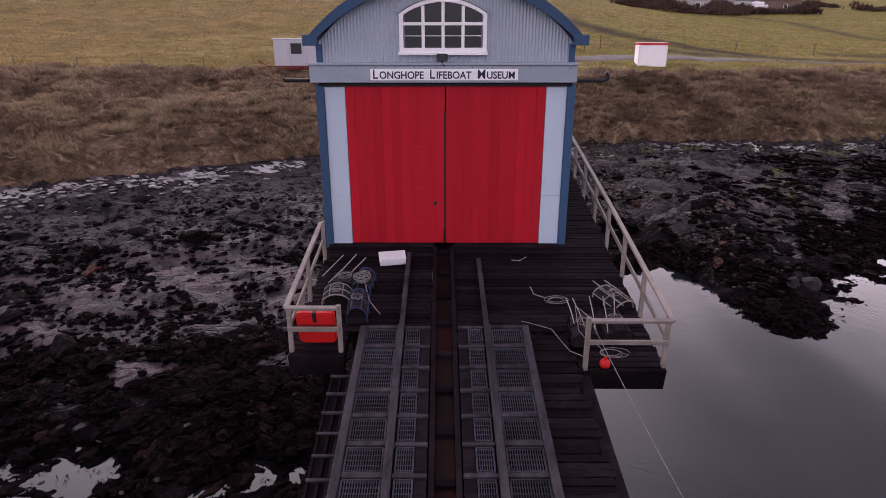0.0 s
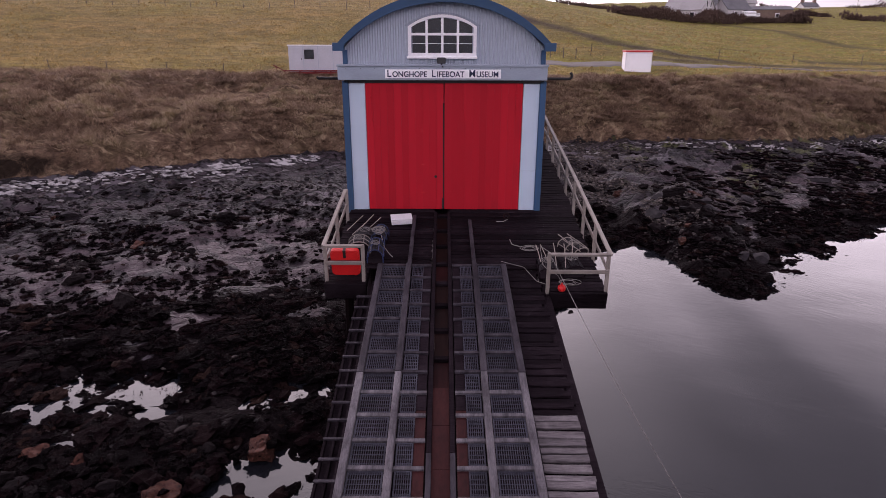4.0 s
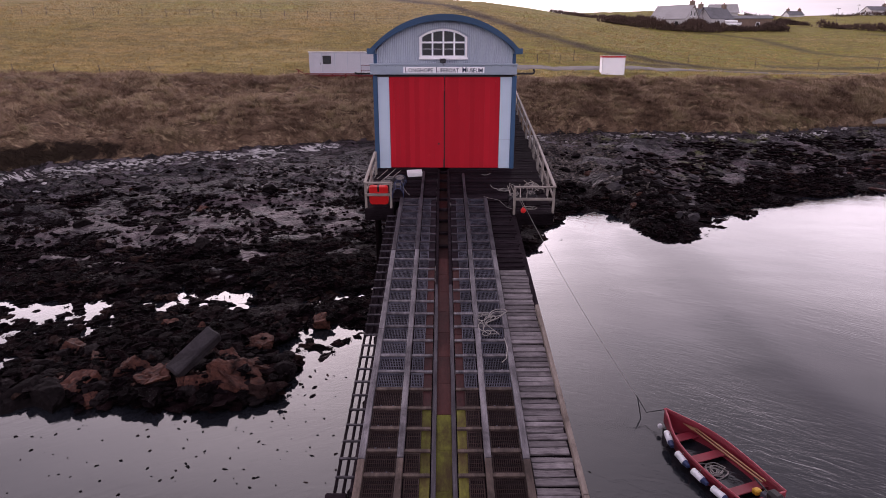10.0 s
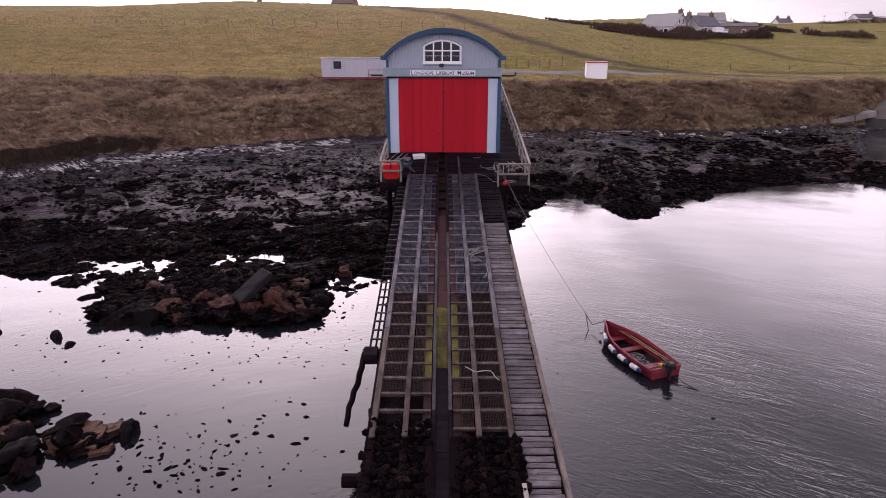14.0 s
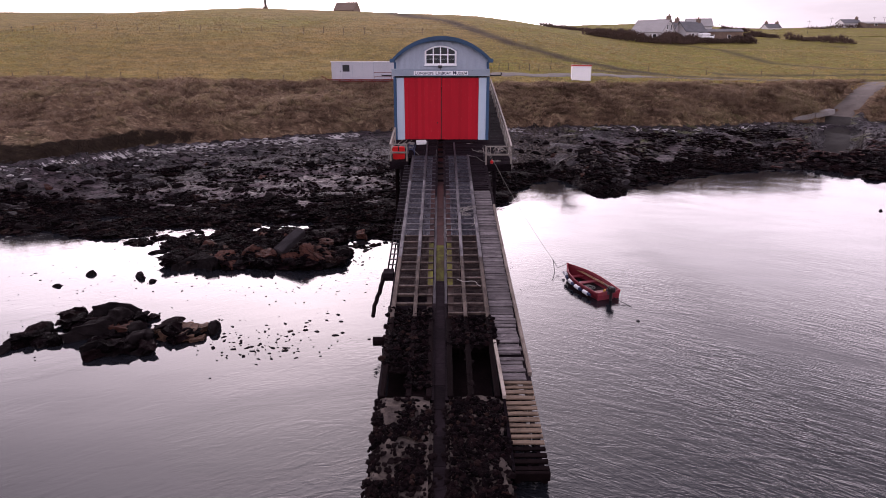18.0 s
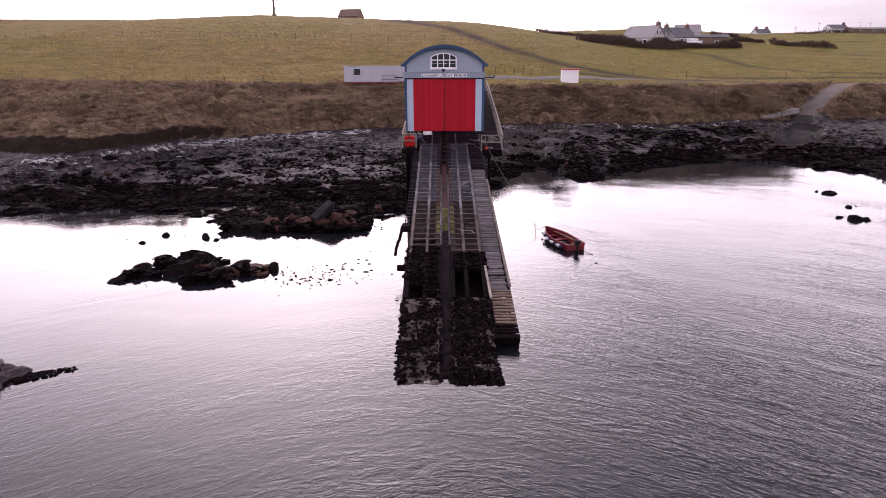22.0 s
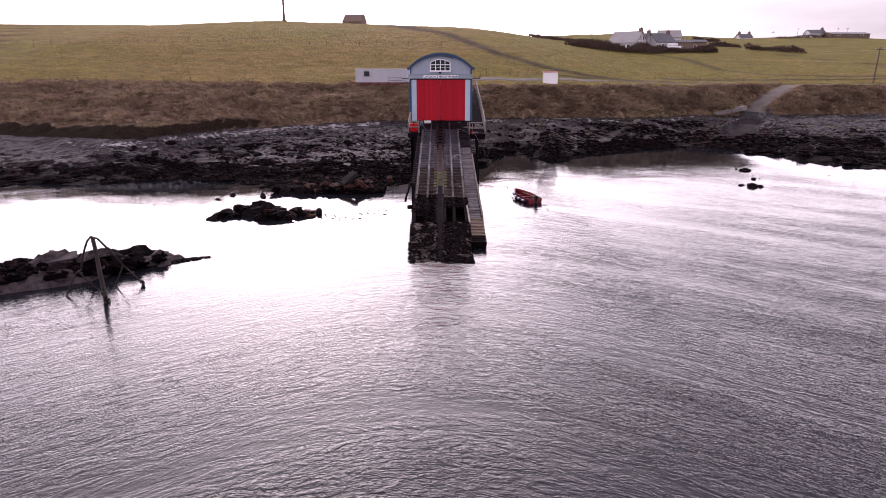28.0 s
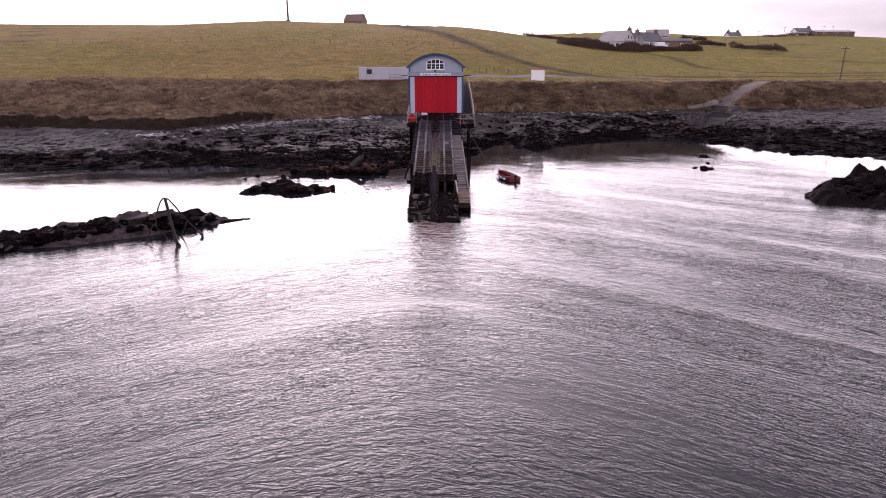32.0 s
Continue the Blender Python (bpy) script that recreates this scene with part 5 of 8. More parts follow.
def island_mat(name, stops, rough, spec=0.3):
    m, n, l, b = nodes_of(name)
    geo = n.new("ShaderNodeNewGeometry")
    col = ramp(n, l, geo.outputs["Random Per Island"], stops)
    co = n.new("ShaderNodeTexCoord").outputs["Object"]
    col = mix(n, l, ramp(n, l, noise_node(n, l, 14, 4, 0.65, co), ((0.35, grey(0)), (0.7, grey(0.6)))), col, tuple(c * 0.35 for c in stops[0][1]))
    l.new(col, b.inputs["Base Color"])
    b.inputs["Roughness"].default_value, b.inputs["Specular IOR Level"].default_value = rough, spec
    if name == "wrack_clumps":
        glints(n, l, b, 0.010, co, 38.0, 0.6)
    bump(n, l, b, noise_node(n, l, 17, 5, 0.7, co), 1.0, 0.07)
    return m


M["wrack"] = island_mat("wrack_clumps", ((0.0, (0.0022, 0.0013, 0.0018)), (0.6, (0.0056, 0.0031, 0.0042)), (0.93, (0.015, 0.0078, 0.0088)), (1.0, (0.032, 0.018, 0.015))), 0.42, 0.13)
M["stones"] = island_mat("mixed_stones", ((0.0, (0.012, 0.010, 0.011)), (0.45, (0.035, 0.029, 0.031)), (0.85, (0.075, 0.056, 0.053)), (1.0, (0.14, 0.12, 0.115))), 0.65, 0.1)
M["shingle"] = island_mat("shingle", ((0.0, (0.030, 0.024, 0.022)), (0.5, (0.085, 0.070, 0.063)), (0.85, (0.15, 0.125, 0.112)), (1.0, (0.26, 0.23, 0.215))), 0.65, 0.1)
M["paler"] = island_mat("pale_stones", ((0.0, (0.20, 0.185, 0.18)), (0.6, (0.42, 0.40, 0.40)), (1.0, (0.62, 0.60, 0.60))), 0.65, 0.3)


def beach_points(count, lo, hi, xr, seed, clump=0.0):
    """Places on the beach between two shares of its rise."""
    r = np.random.RandomState(seed)
    x = r.uniform(*xr, count * 3)
    s = r.uniform(lo, hi, count * 3)
    y = shore_y(x) + (foot_y(x) - shore_y(x)) * s
    keep = (fbm(x * 0.5, y * 0.8, 3, 0.6, 3.0) > clump) & (bare_rock(x, y) < 0.5) & ((pool_dip(x, y) < 0.5) | (r.rand(len(x)) < 0.16))
    x, y = x[keep][:count], y[keep][:count]
    z = land_z(x, y)
    return np.stack([x, y, np.where(pool_dip(x, y) > 0.3, np.maximum(z, SEA - 0.03), z)], -1)


def near_slip(p):
    return (np.abs(p[:, 0] - 0.4) < 3.9) & (p[:, 1] > -5) & (p[:, 1] < 14)


def fronds(name, where, long, material, per, seed, width):
    """Strap-like weed lying over the rocks, fanned out from each place."""
    r = np.random.RandomState(seed)
    n = len(where) * per
    a = r.uniform(0, 6.28, n)
    ln = long * r.uniform(0.5, 1.4, n)
    d = np.column_stack([np.cos(a), np.sin(a), np.zeros(n)])
    side = np.column_stack([-np.sin(a), np.cos(a), np.zeros(n)]) * (width * r.uniform(0.6, 1.5, n))[:, None]
    base = np.repeat(where, per, 0) + np.column_stack([r.normal(0, 0.05, (n, 2)), r.uniform(0.02, 0.10, n)])
    mid = base + d * (ln * 0.5)[:, None] + np.column_stack([np.zeros((n, 2)), r.uniform(0.0, 0.07, n)])
    tip = base + d * ln[:, None] - np.column_stack([np.zeros((n, 2)), r.uniform(0.02, 0.14, n)])
    v = np.stack([base - side * 0.4, base + side * 0.4, mid - side, mid + side, tip], 1).reshape(-1, 3)
    i = np.arange(n) * 5
    me = tri_mesh(name, v, np.concatenate([np.stack([i, i + 1, i + 3], -1), np.stack([i, i + 3, i + 2], -1), np.stack([i + 2, i + 3, i + 4], -1)]))
    me.materials.append(material)
    return me


def wrack_patch(p, size, seed):
    """Heaped wrack: rough lumps with straps of weed over them."""
    n_ = len(p)
    sz = size * rs.uniform(0.4, 1.5, (n_, 1)) ** 1.3 * np.stack([rs.uniform(0.8, 1.6, n_), rs.uniform(0.7, 1.2, n_), rs.uniform(0.28, 0.6, n_)], -1)
    near = seed in (21, 22, 27, 28, 29, 30)
    me = stuff_mesh("seaweed", *(ICO2 if near else ICO1), p, sz, rs.uniform(0, 6.28, n_), 0.55, M["wrack"], seed, False)
    tagged(new("seaweed", me), "dark bladder wrack heaped over the shore rocks", "seaweed", kind="stuff")
    me = fronds("wrack_straps", p, size * 0.95, M["wrack"], 4, seed + 100, size * 0.07)
    tagged(new("wrack_straps", me), "strap-like fronds of dark wrack", "seaweed", kind="stuff")


for lo, hi, cnt, xr, seed, size in ((-0.03, 0.42, 11000, (-32, -1), 21, 0.17), (-0.03, 0.30, 4600, (3, 34), 22, 0.15), (0.0, 0.5, 1600, (34, 60), 23, 0.32), (0.0, 0.5, 1200, (-58, -32), 24, 0.34), (0.4, 0.72, 2600, (-32, 0), 25, 0.15), (0.35, 0.7, 500, (8, 34), 26, 0.13)):
    wrack_patch(beach_points(cnt, lo, hi, xr, seed, -0.10 if lo < 0.2 else 0.10), size, seed)
xw, yw_ = rs.uniform(-14, -5, 1100), rs.uniform(-12, -6, 1100)
dry = (pool_dip(xw, yw_) < 0.3) & (yw_ > -11.0 - 0.8 * fbm(xw * 0.6, yw_ * 0.6, 2, 0.5, 3.0))
xw, yw_ = xw[dry], yw_[dry]
wrack_patch(np.stack([xw, yw_, SEA + 0.05 + 0.30 * rs.rand(len(xw)) ** 2], -1), 0.2, 27)

p = beach_points(2300, 0.10, 0.85, (12, 37), 35, -0.05)
n_ = len(p)
sz = 0.12 * rs.uniform(0.5, 1.6, (n_, 1)) * np.stack([rs.uniform(1.4, 3.0, n_), rs.uniform(0.5, 0.9, n_), rs.uniform(0.3, 0.6, n_)], -1)
tagged(new("combed_weed", stuff_mesh("combed_weed", *ICO1, p + np.array((0, 0, 0.03)), sz, rs.normal(-0.62, 0.2, n_), 0.5, M["wrack"], 35, False)), "tufts of dark weed combed aslant over bare rock", "seaweed", kind="stuff")
# small round tufts of weed on the bare slabs
xt, yt_ = rs.uniform(-17, -3, 1500), rs.uniform(2.0, 10.0, 1500)
keep = fbm(xt * 0.9, yt_ * 1.3, 3, 0.6, 12.0) > 0.0
xt, yt_ = xt[keep], yt_[keep]
wrack_patch(np.stack([xt, yt_, land_z(xt, yt_)], -1), 0.10, 29)
xt, yt_ = rs.uniform(-30, -2, 9000), rs.uniform(-3.0, 15.0, 9000)
keep = (fbm(xt * 0.8, yt_ * 1.5, 4, 0.65, 15.0) > 0.06) & (yt_ < foot_y(xt) - 2.5 - 2.5 * rs.rand(9000)) & (yt_ > shore_y(xt))
xt, yt_ = xt[keep], yt_[keep]
wrack_patch(np.stack([xt, yt_, land_z(xt, yt_)], -1), 0.095, 34)
for lo, hi, cnt, xr, seed, size, mt in ((0.1, 0.95, 4200, (-36, -2), 31, 0.085, "stones"), (0.28, 0.99, 8000, (4.2, 13.2), 32, 0.062, "shingle"), (0.08, 0.4, 1500, (3.5, 14), 36, 0.08, "stones"), (0.1, 0.95, 6000, (12, 48), 33, 0.085, "stones")):
    p = beach_points(cnt, lo, hi, xr, seed, -0.2)
    n_ = len(p)
    sz = size * rs.uniform(0.4, 1.7, (n_, 1)) * np.stack([rs.uniform(0.8, 1.5, n_), rs.uniform(0.6, 1.1, n_), rs.uniform(0.35, 0.8, n_)], -1)
    tagged(new("shore_stones", stuff_mesh("shore_stones", *ICO1, p, sz, rs.uniform(0, 6.28, n_), 0.25, M[mt], seed, False)), "loose wet stones on the shore", "stones", kind="stuff")
# bleached stones and foam-white barnacled rock along the foot of the bank
xp = np.concatenate([rs.normal(7.4, 0.7, 34), rs.normal(17.0, 1.2, 26), rs.uniform(8, 30, 26)])
xp = np.concatenate([xp, rs.normal(-25.3, 0.9, 60), rs.normal(-20.6, 1.6, 110), rs.normal(-15.5, 1.0, 50), rs.normal(-13.0, 0.6, 40), rs.uniform(-34, -9, 60)])
yp = foot_y(xp) - 0.4 - np.abs(rs.normal(0, 1.0, len(xp)))
n_ = len(xp)
sz = 0.11 * rs.uniform(0.4, 1.9, (n_, 1)) * np.stack([rs.uniform(0.9, 1.8, n_), rs.uniform(0.6, 1.1, n_), rs.uniform(0.2, 0.55, n_)], -1)
tagged(new("pale_stones", stuff_mesh("pale_stones", *ICO1, np.stack([xp, yp, land_z(xp, yp) + 0.03], -1), sz, rs.uniform(-0.6, 0.6, n_), 0.3, M["paler"], 41, False)), "bleached stones along the foot of the bank", "stones", kind="stuff")
# scraps of weed afloat
pts = [rs.normal((cx, cy), (sx, sy), (k, 2)) for cx, cy, sx, sy, k in ((-6.5, -19.5, 1.8, 0.7, 90), (3.6, -8, 0.5, 3, 26), (12, 1.8, 1.6, 0.9, 110), (-13, -16, 3.5, 2.5, 60), (-5, -12.5, 2, 1.5, 90), (30, 1, 4, 3, 120), (-20, -12, 4, 2, 70), (20, 7, 5, 1.5, 30), (28, -14, 5, 4, 60), (-9, -13, 4, 1.0, 40), (14, 4, 3, 1.5, 40))]
p2 = np.concatenate(pts)
n_ = len(p2)
sz = 0.027 * rs.uniform(0.4, 1.9, (n_, 1)) * np.stack([rs.uniform(0.8, 1.8, n_), rs.uniform(0.6, 1.0, n_), rs.uniform(0.25, 0.5, n_)], -1)
tagged(new("floating_weed", stuff_mesh("floating_weed", *ICO1, np.column_stack([p2, np.full(n_, SEA + 0.005)]), sz, rs.uniform(0, 6.28, n_), 0.4, M["wrack"], 42)), "scraps of dark weed breaking the water", "seaweed", kind="stuff")


p2 = np.concatenate([rs.normal((cx, cy), (sx, sy), (k, 2)) for cx, cy, sx, sy, k in ((-5.2, -18.2, 1.1, 0.8, 30), (-6.8, -19.6, 0.9, 0.6, 26), (-7.8, -18.4, 0.5, 0.6, 14), (-4.6, -9.6, 0.7, 1.2, 24), (12.5, 2.4, 1.2, 0.9, 30), (3.5, 1.0, 0.5, 1.2, 14))])
n_ = len(p2)
sz = 0.052 * rs.uniform(0.4, 1.7, (n_, 1)) * np.stack([rs.uniform(0.8, 1.8, n_), rs.uniform(0.6, 1.0, n_), rs.uniform(0.25, 0.5, n_)], -1)
tagged(new("floating_weed", stuff_mesh("floating_weed", *ICO1, np.column_stack([p2, np.full(n_, SEA + 0.005)]), sz, rs.uniform(0, 6.28, n_), 0.45, M["wrack"], 43, False)), "clumps of dark wrack at the water's surface", "seaweed", kind="stuff")
# fringe of wrack heads breaking the surface along the eastern shore
xf = rs.uniform(7, 36, 420)
p2 = np.column_stack([xf, shore_y(xf) - np.abs(rs.normal(0, 0.8, 420)) + 0.3])[fbm(xf * 0.5, xf * 0.0, 3, 0.6, 47.0) > -0.08]
n_ = len(p2)
sz = 0.12 * rs.uniform(0.4, 1.7, (n_, 1)) * np.stack([rs.uniform(0.8, 1.8, n_), rs.uniform(0.6, 1.0, n_), rs.uniform(0.3, 0.6, n_)], -1)
tagged(new("floating_weed", stuff_mesh("floating_weed", *ICO1, np.column_stack([p2, np.maximum(SEA + 0.01, land_z(p2[:, 0], p2[:, 1]))]), sz, rs.uniform(0, 6.28, n_), 0.45, M["wrack"], 45, False)), "heads of dark wrack breaking the water by the shore", "seaweed", kind="stuff")
M["redweed"] = island_mat("red_brown_weed", ((0.0, (0.018, 0.008, 0.008)), (0.6, (0.045, 0.018, 0.016)), (1.0, (0.08, 0.035, 0.03))), 0.6, 0.1)
p2 = np.column_stack([rs.normal(37.5, 2.6, 500), rs.normal(20.0, 1.8, 500)])
n_ = len(p2)
sz = 0.2 * rs.uniform(0.4, 1.5, (n_, 1)) * np.stack([rs.uniform(0.9, 1.6, n_), rs.uniform(0.7, 1.2, n_), rs.uniform(0.25, 0.5, n_)], -1)
tagged(new("red_weed", stuff_mesh("red_weed", *ICO1, np.column_stack([p2, land_z(p2[:, 0], p2[:, 1]) + 0.03]), sz, rs.uniform(0, 6.28, n_), 0.45, M["redweed"], 44, False)), "red-brown weed at the foot of the boat ramp", "seaweed", kind="stuff")


def boulder_mesh(seed, flat=1.0, cuts=9, material="redrock", rough=0.06, block=False, fine=False):
    """A broken block: a ball cut by planes, then roughened."""
    r = random.Random(seed)
    bm = B()
    bmesh.ops.create_icosphere(bm, subdivisions=5 if fine else 4, radius=1.0)
    planes = [(Vector((r.gauss(0, 1), r.gauss(0, 1), r.gauss(0, 0.8))).normalized(), r.uniform(0.42, 0.75)) for _ in range(cuts)]
    if block:  # bedded stone parts along three sets of joints
        for ax in range(3):
            for sg in (-1, 1):
                nrm = Vector((r.gauss(0, 0.13), r.gauss(0, 0.13), r.gauss(0, 0.13)))
                nrm[ax] += sg
                planes.append((nrm.normalized(), (0.62, 0.5, 0.34)[ax] * r.uniform(0.8, 1.15)))
    for nrm, d in planes:
        for v in bm.verts:
            over = v.co.dot(nrm) - d
            if over > 0:
                v.co -= nrm * over
    for v in bm.verts:
        q = v.co + Vector((seed, 0, 0))
        split = abs(noise.noise(Vector((q.x * 1.6, q.y * 1.6, q.z * 4.5)))) ** 0.5
        v.co += v.co.normalized() * (rough * noise.fractal(q * 2.3, 1.0, 2.0, 5) - (0.10 if block else 0.05) * (1 - min(1.0, split * 2.2)) + 0.02 * noise.fractal(q * 9, 1.0, 2.0, 3))
        v.co.z *= flat
    return mesh_of("boulder", bm, M[material])


REDS = [boulder_mesh(s, 1.0, 4, "redrock", 0.11, True, s < 3) for s in range(6)]
DARKS = [boulder_mesh(s + 20, 0.75, 6, "darkrock", 0.12) for s in range(6)]
GREYS = [boulder_mesh(s + 40, 0.5, 9, "greyrock", 0.05) for s in range(4)]
rk = random.Random(9)


def boulder(me, x, y, z, size, label, group, sx=1.0, tilt=15):
    ob = new("boulder", me)
    ob.matrix_world = Matrix.Translation((x, y, z)) @ pose(0, 0, 0, rk.uniform(-tilt, tilt), rk.uniform(-tilt, tilt), rk.uniform(0, 360)) @ Matrix.Diagonal((size * sx, size, size, 1))
    return tagged(ob, label, "rock", group)


# the tumble of red sandstone beside the slipway
reds = [(-6.5, -10.1, 1.05), (-6.0, -9.3, 0.7), (-7.4, -10.0, 0.7), (-7.0, -8.7, 0.6), (-7.9, -10.2, 0.55), (-8.9, -10.1, 0.75), (-9.8, -9.6, 0.7), (-8.5, -9.9, 0.55), (-10.8, -10.4, 0.75), (-11.4, -10.3, 0.5), (-11.9, -10.2, 0.5), (-9.4, -10.7, 0.45), (-10.3, -11.0, 0.4), (-6.3, -7.6, 0.6), (-10.2, -6.0, 0.45), (-12.6, -7.9, 0.6), (-8.9, -6.4, 0.4), (-4.6, -5.6, 0.55), (-11.4, -8.6, 0.5), (-5.5, -9.9, 0.35), (-8.2, -8.3, 0.5)]
drape = []
for x, y, s in reds:
    up = [Vector((rk.gauss(0, 0.45), rk.gauss(0, 0.45), 0)) for _ in range(11)]
    drape += [(x + u.x * s, y + u.y * s, SEA + s * (0.40 + 0.30 * math.sqrt(max(0, 1 - u.length_squared)) + rk.uniform(-0.25, 0.02))) for u in up]
    boulder(rk.choice(REDS), x, y, SEA + 0.40 * s, s, "red-brown sandstone block half covered in wrack", "sandstone blocks", tilt=35)
for _ in range(100):
    x, y = rk.uniform(-13.8, -5.0), rk.uniform(-11.0, -6.2)
    s = rk.uniform(0.16, 0.42)
    if pool_dip(np.float64(x), np.float64(y)) > 0.4:
        continue
    boulder(rk.choice(DARKS), x, y, SEA + 0.12 + 0.2 * s, s, "dark rock draped in wrack by the water", "wrack-covered rocks", rk.uniform(1, 1.5))
wrack_patch(np.array(drape), 0.13, 30)
xw, yw_ = rs.uniform(-13.8, -4.8, 1500), rs.uniform(-11.0, -6.2, 1500)
keep = (fbm(xw * 0.7, yw_ * 0.9, 3, 0.6, 44.0) > -0.05) & (pool_dip(xw, yw_) < 0.3)
wrack_patch(np.stack([xw, yw_, SEA + 0.12 + 0.28 * rs.rand(1500)], -1)[keep], 0.10, 37)
bm = B()
box(bm, -0.30, 0.30, -0.85, 0.85, -0.18, 0.18, 0.05)
bmesh.ops.subdivide_edges(bm, edges=bm.edges[:], cuts=3, use_grid_fill=True)
for v in bm.verts:
    v.co += Vector((1, 1, 1)) * 0.045 * noise.fractal(v.co * 4, 1.0, 2.0, 3)
solo("stone_slab", bm, M["greyrock"], "long grey stone slab tilted on red rocks", "rock", m=Matrix.Translation((-7.75, -9.5, -4.1)) @ pose(0, 0, 0, 30, 14, -34))

for x, y, s in ((-12.6, -10.9, 0.8), (-11.6, -10.9, 0.7), (-13.2, -10.4, 0.5), (-13.5, -17.2, 0.8), (-12.9, -17.3, 0.85), (-12.4, -17.9, 0.9), (-12.9, -18.6, 0.8), (-11.9, -18.4, 0.75), (-11.3, -18.9, 0.6), (-10.8, -19.4, 0.6), (-8.5, -18.4, 0.45), (-10.2, -18.6, 0.4), (-14.9, -18.5, 0.45), (-14.3, -19.4, 0.4), (-12.2, -19.9, 0.4), (-11.4, -20.3, 0.35), (-10.4, -20.2, 0.35), (-16.8, -12.0, 0.3), (-14.2, -12.4, 0.35), (-13.4, -13.0, 0.22), (-17.5, -13.6, 0.2), (-15.6, -20.2, 0.4)):
    boulder(rk.choice(DARKS if rk.random() < 0.93 else REDS), x, y, SEA - 0.05 + 0.10 * s, s, "low dark rock standing out of the water", "sea rocks", rk.uniform(1, 1.5), 30)
REEFS = [boulder_mesh(s + 80, 0.55, 4, "reefrock", 0.08, True) for s in range(4)]
ORANGE = [boulder_mesh(s + 60, 0.8, 2, "orangerock", 0.09, True, True) for s in range(3)]
for x, y, s in ((-9.25, -18.85, 0.66), (-9.7, -18.3, 0.55), (-9.0, -18.3, 0.45), (-9.95, -18.95, 0.45), (-8.8, -19.1, 0.36), (-10.4, -18.5, 0.5), (-11.1, -19.2, 0.6)):
    boulder(rk.choice(ORANGE), x, y, SEA + 0.12 * s, s, "orange-brown layered rock standing out of the water", "sea rocks", 1.2, 14)
xs_ = np.concatenate([rs.normal(-12.9, 0.6, 240), rs.normal(-9.6, 0.3, 24), rs.normal(-14.8, 0.35, 46), rs.normal(-11.3, 0.5, 50)])
ys_ = np.concatenate([rs.normal(-17.7, 0.4, 240), rs.normal(-18.9, 0.3, 24), rs.normal(-19.2, 0.3, 46), rs.normal(-19.5, 0.35, 50)])
wrack_patch(np.stack([xs_, ys_, SEA + 0.02 + 0.3 * rs.rand(len(xs_)) ** 2], -1), 0.19, 28)
for x, y, s in ((27.2, -8.2, 0.45), (27.9, -8.4, 0.32), (26.5, -7.7, 0.26), (30.6, 0.2, 0.55), (31.3, 2.4, 0.34), (30.0, 0.9, 0.3), (29.1, -4.6, 0.3), (29.8, -4.3, 0.2), (36.5, 7.0, 0.4), (33.5, 0.5, 0.2), (34.8, -2.0, 0.22), (37.0, -3.0, 0.26), (6.3, 4.6, 0.35), (4.9, 3.0, 0.22), (16.8, 7.4, 0.35), (19.5, 9.8, 0.3), (21, 11, 0.3)):
    boulder(rk.choice(DARKS), x, y, SEA + 0.14 * s, s, "low dark rock standing out of the water", "sea rocks", rk.uniform(1, 1.7))
for _ in range(110):
    x = rk.uniform(-34, 46)
    if -3.5 < x < 4.6:
        continue
    y = float(shore_y(x) + (foot_y(x) - shore_y(x)) * rk.uniform(0.02, 0.9))
    s = rk.uniform(0.15, 0.5)
    me = rk.choice(DARKS + DARKS + GREYS[:1] + REDS[:1])
    boulder(me, x, y, ground_at(x, y) + 0.1 * s, s, "weathered shore boulder among the wrack", "shore boulders", rk.uniform(1, 1.5))
for _ in range(26):
    x = rk.uniform(11.5, 14.5)
    y = rk.uniform(5, 17)
    s = rk.uniform(0.2, 0.5)
    boulder(rk.choice(GREYS + DARKS), x, y, ground_at(x, y) + 0.05, s, "jagged grey rock on a shore ridge", "shore boulders", rk.uniform(1, 1.8), 30)
for _ in range(36):  # bedded slabs that dip seaward
    x = rk.uniform(13, 34)
    y = float(shore_y(x) + (foot_y(x) - shore_y(x)) * rk.uniform(0.2, 0.85))
    s = rk.uniform(0.2, 0.5)
    ob = boulder(rk.choice(GREYS), x, y, ground_at(x, y) - 0.05, s, "flat grey bedrock slab", "bedrock slabs", rk.uniform(1.2, 2.2), 8)
boulder(REDS[2], 11.3, 8.9, ground_at(11.3, 8.9) + 0.15, 0.32, "single pale pink boulder near the water", "shore boulders")


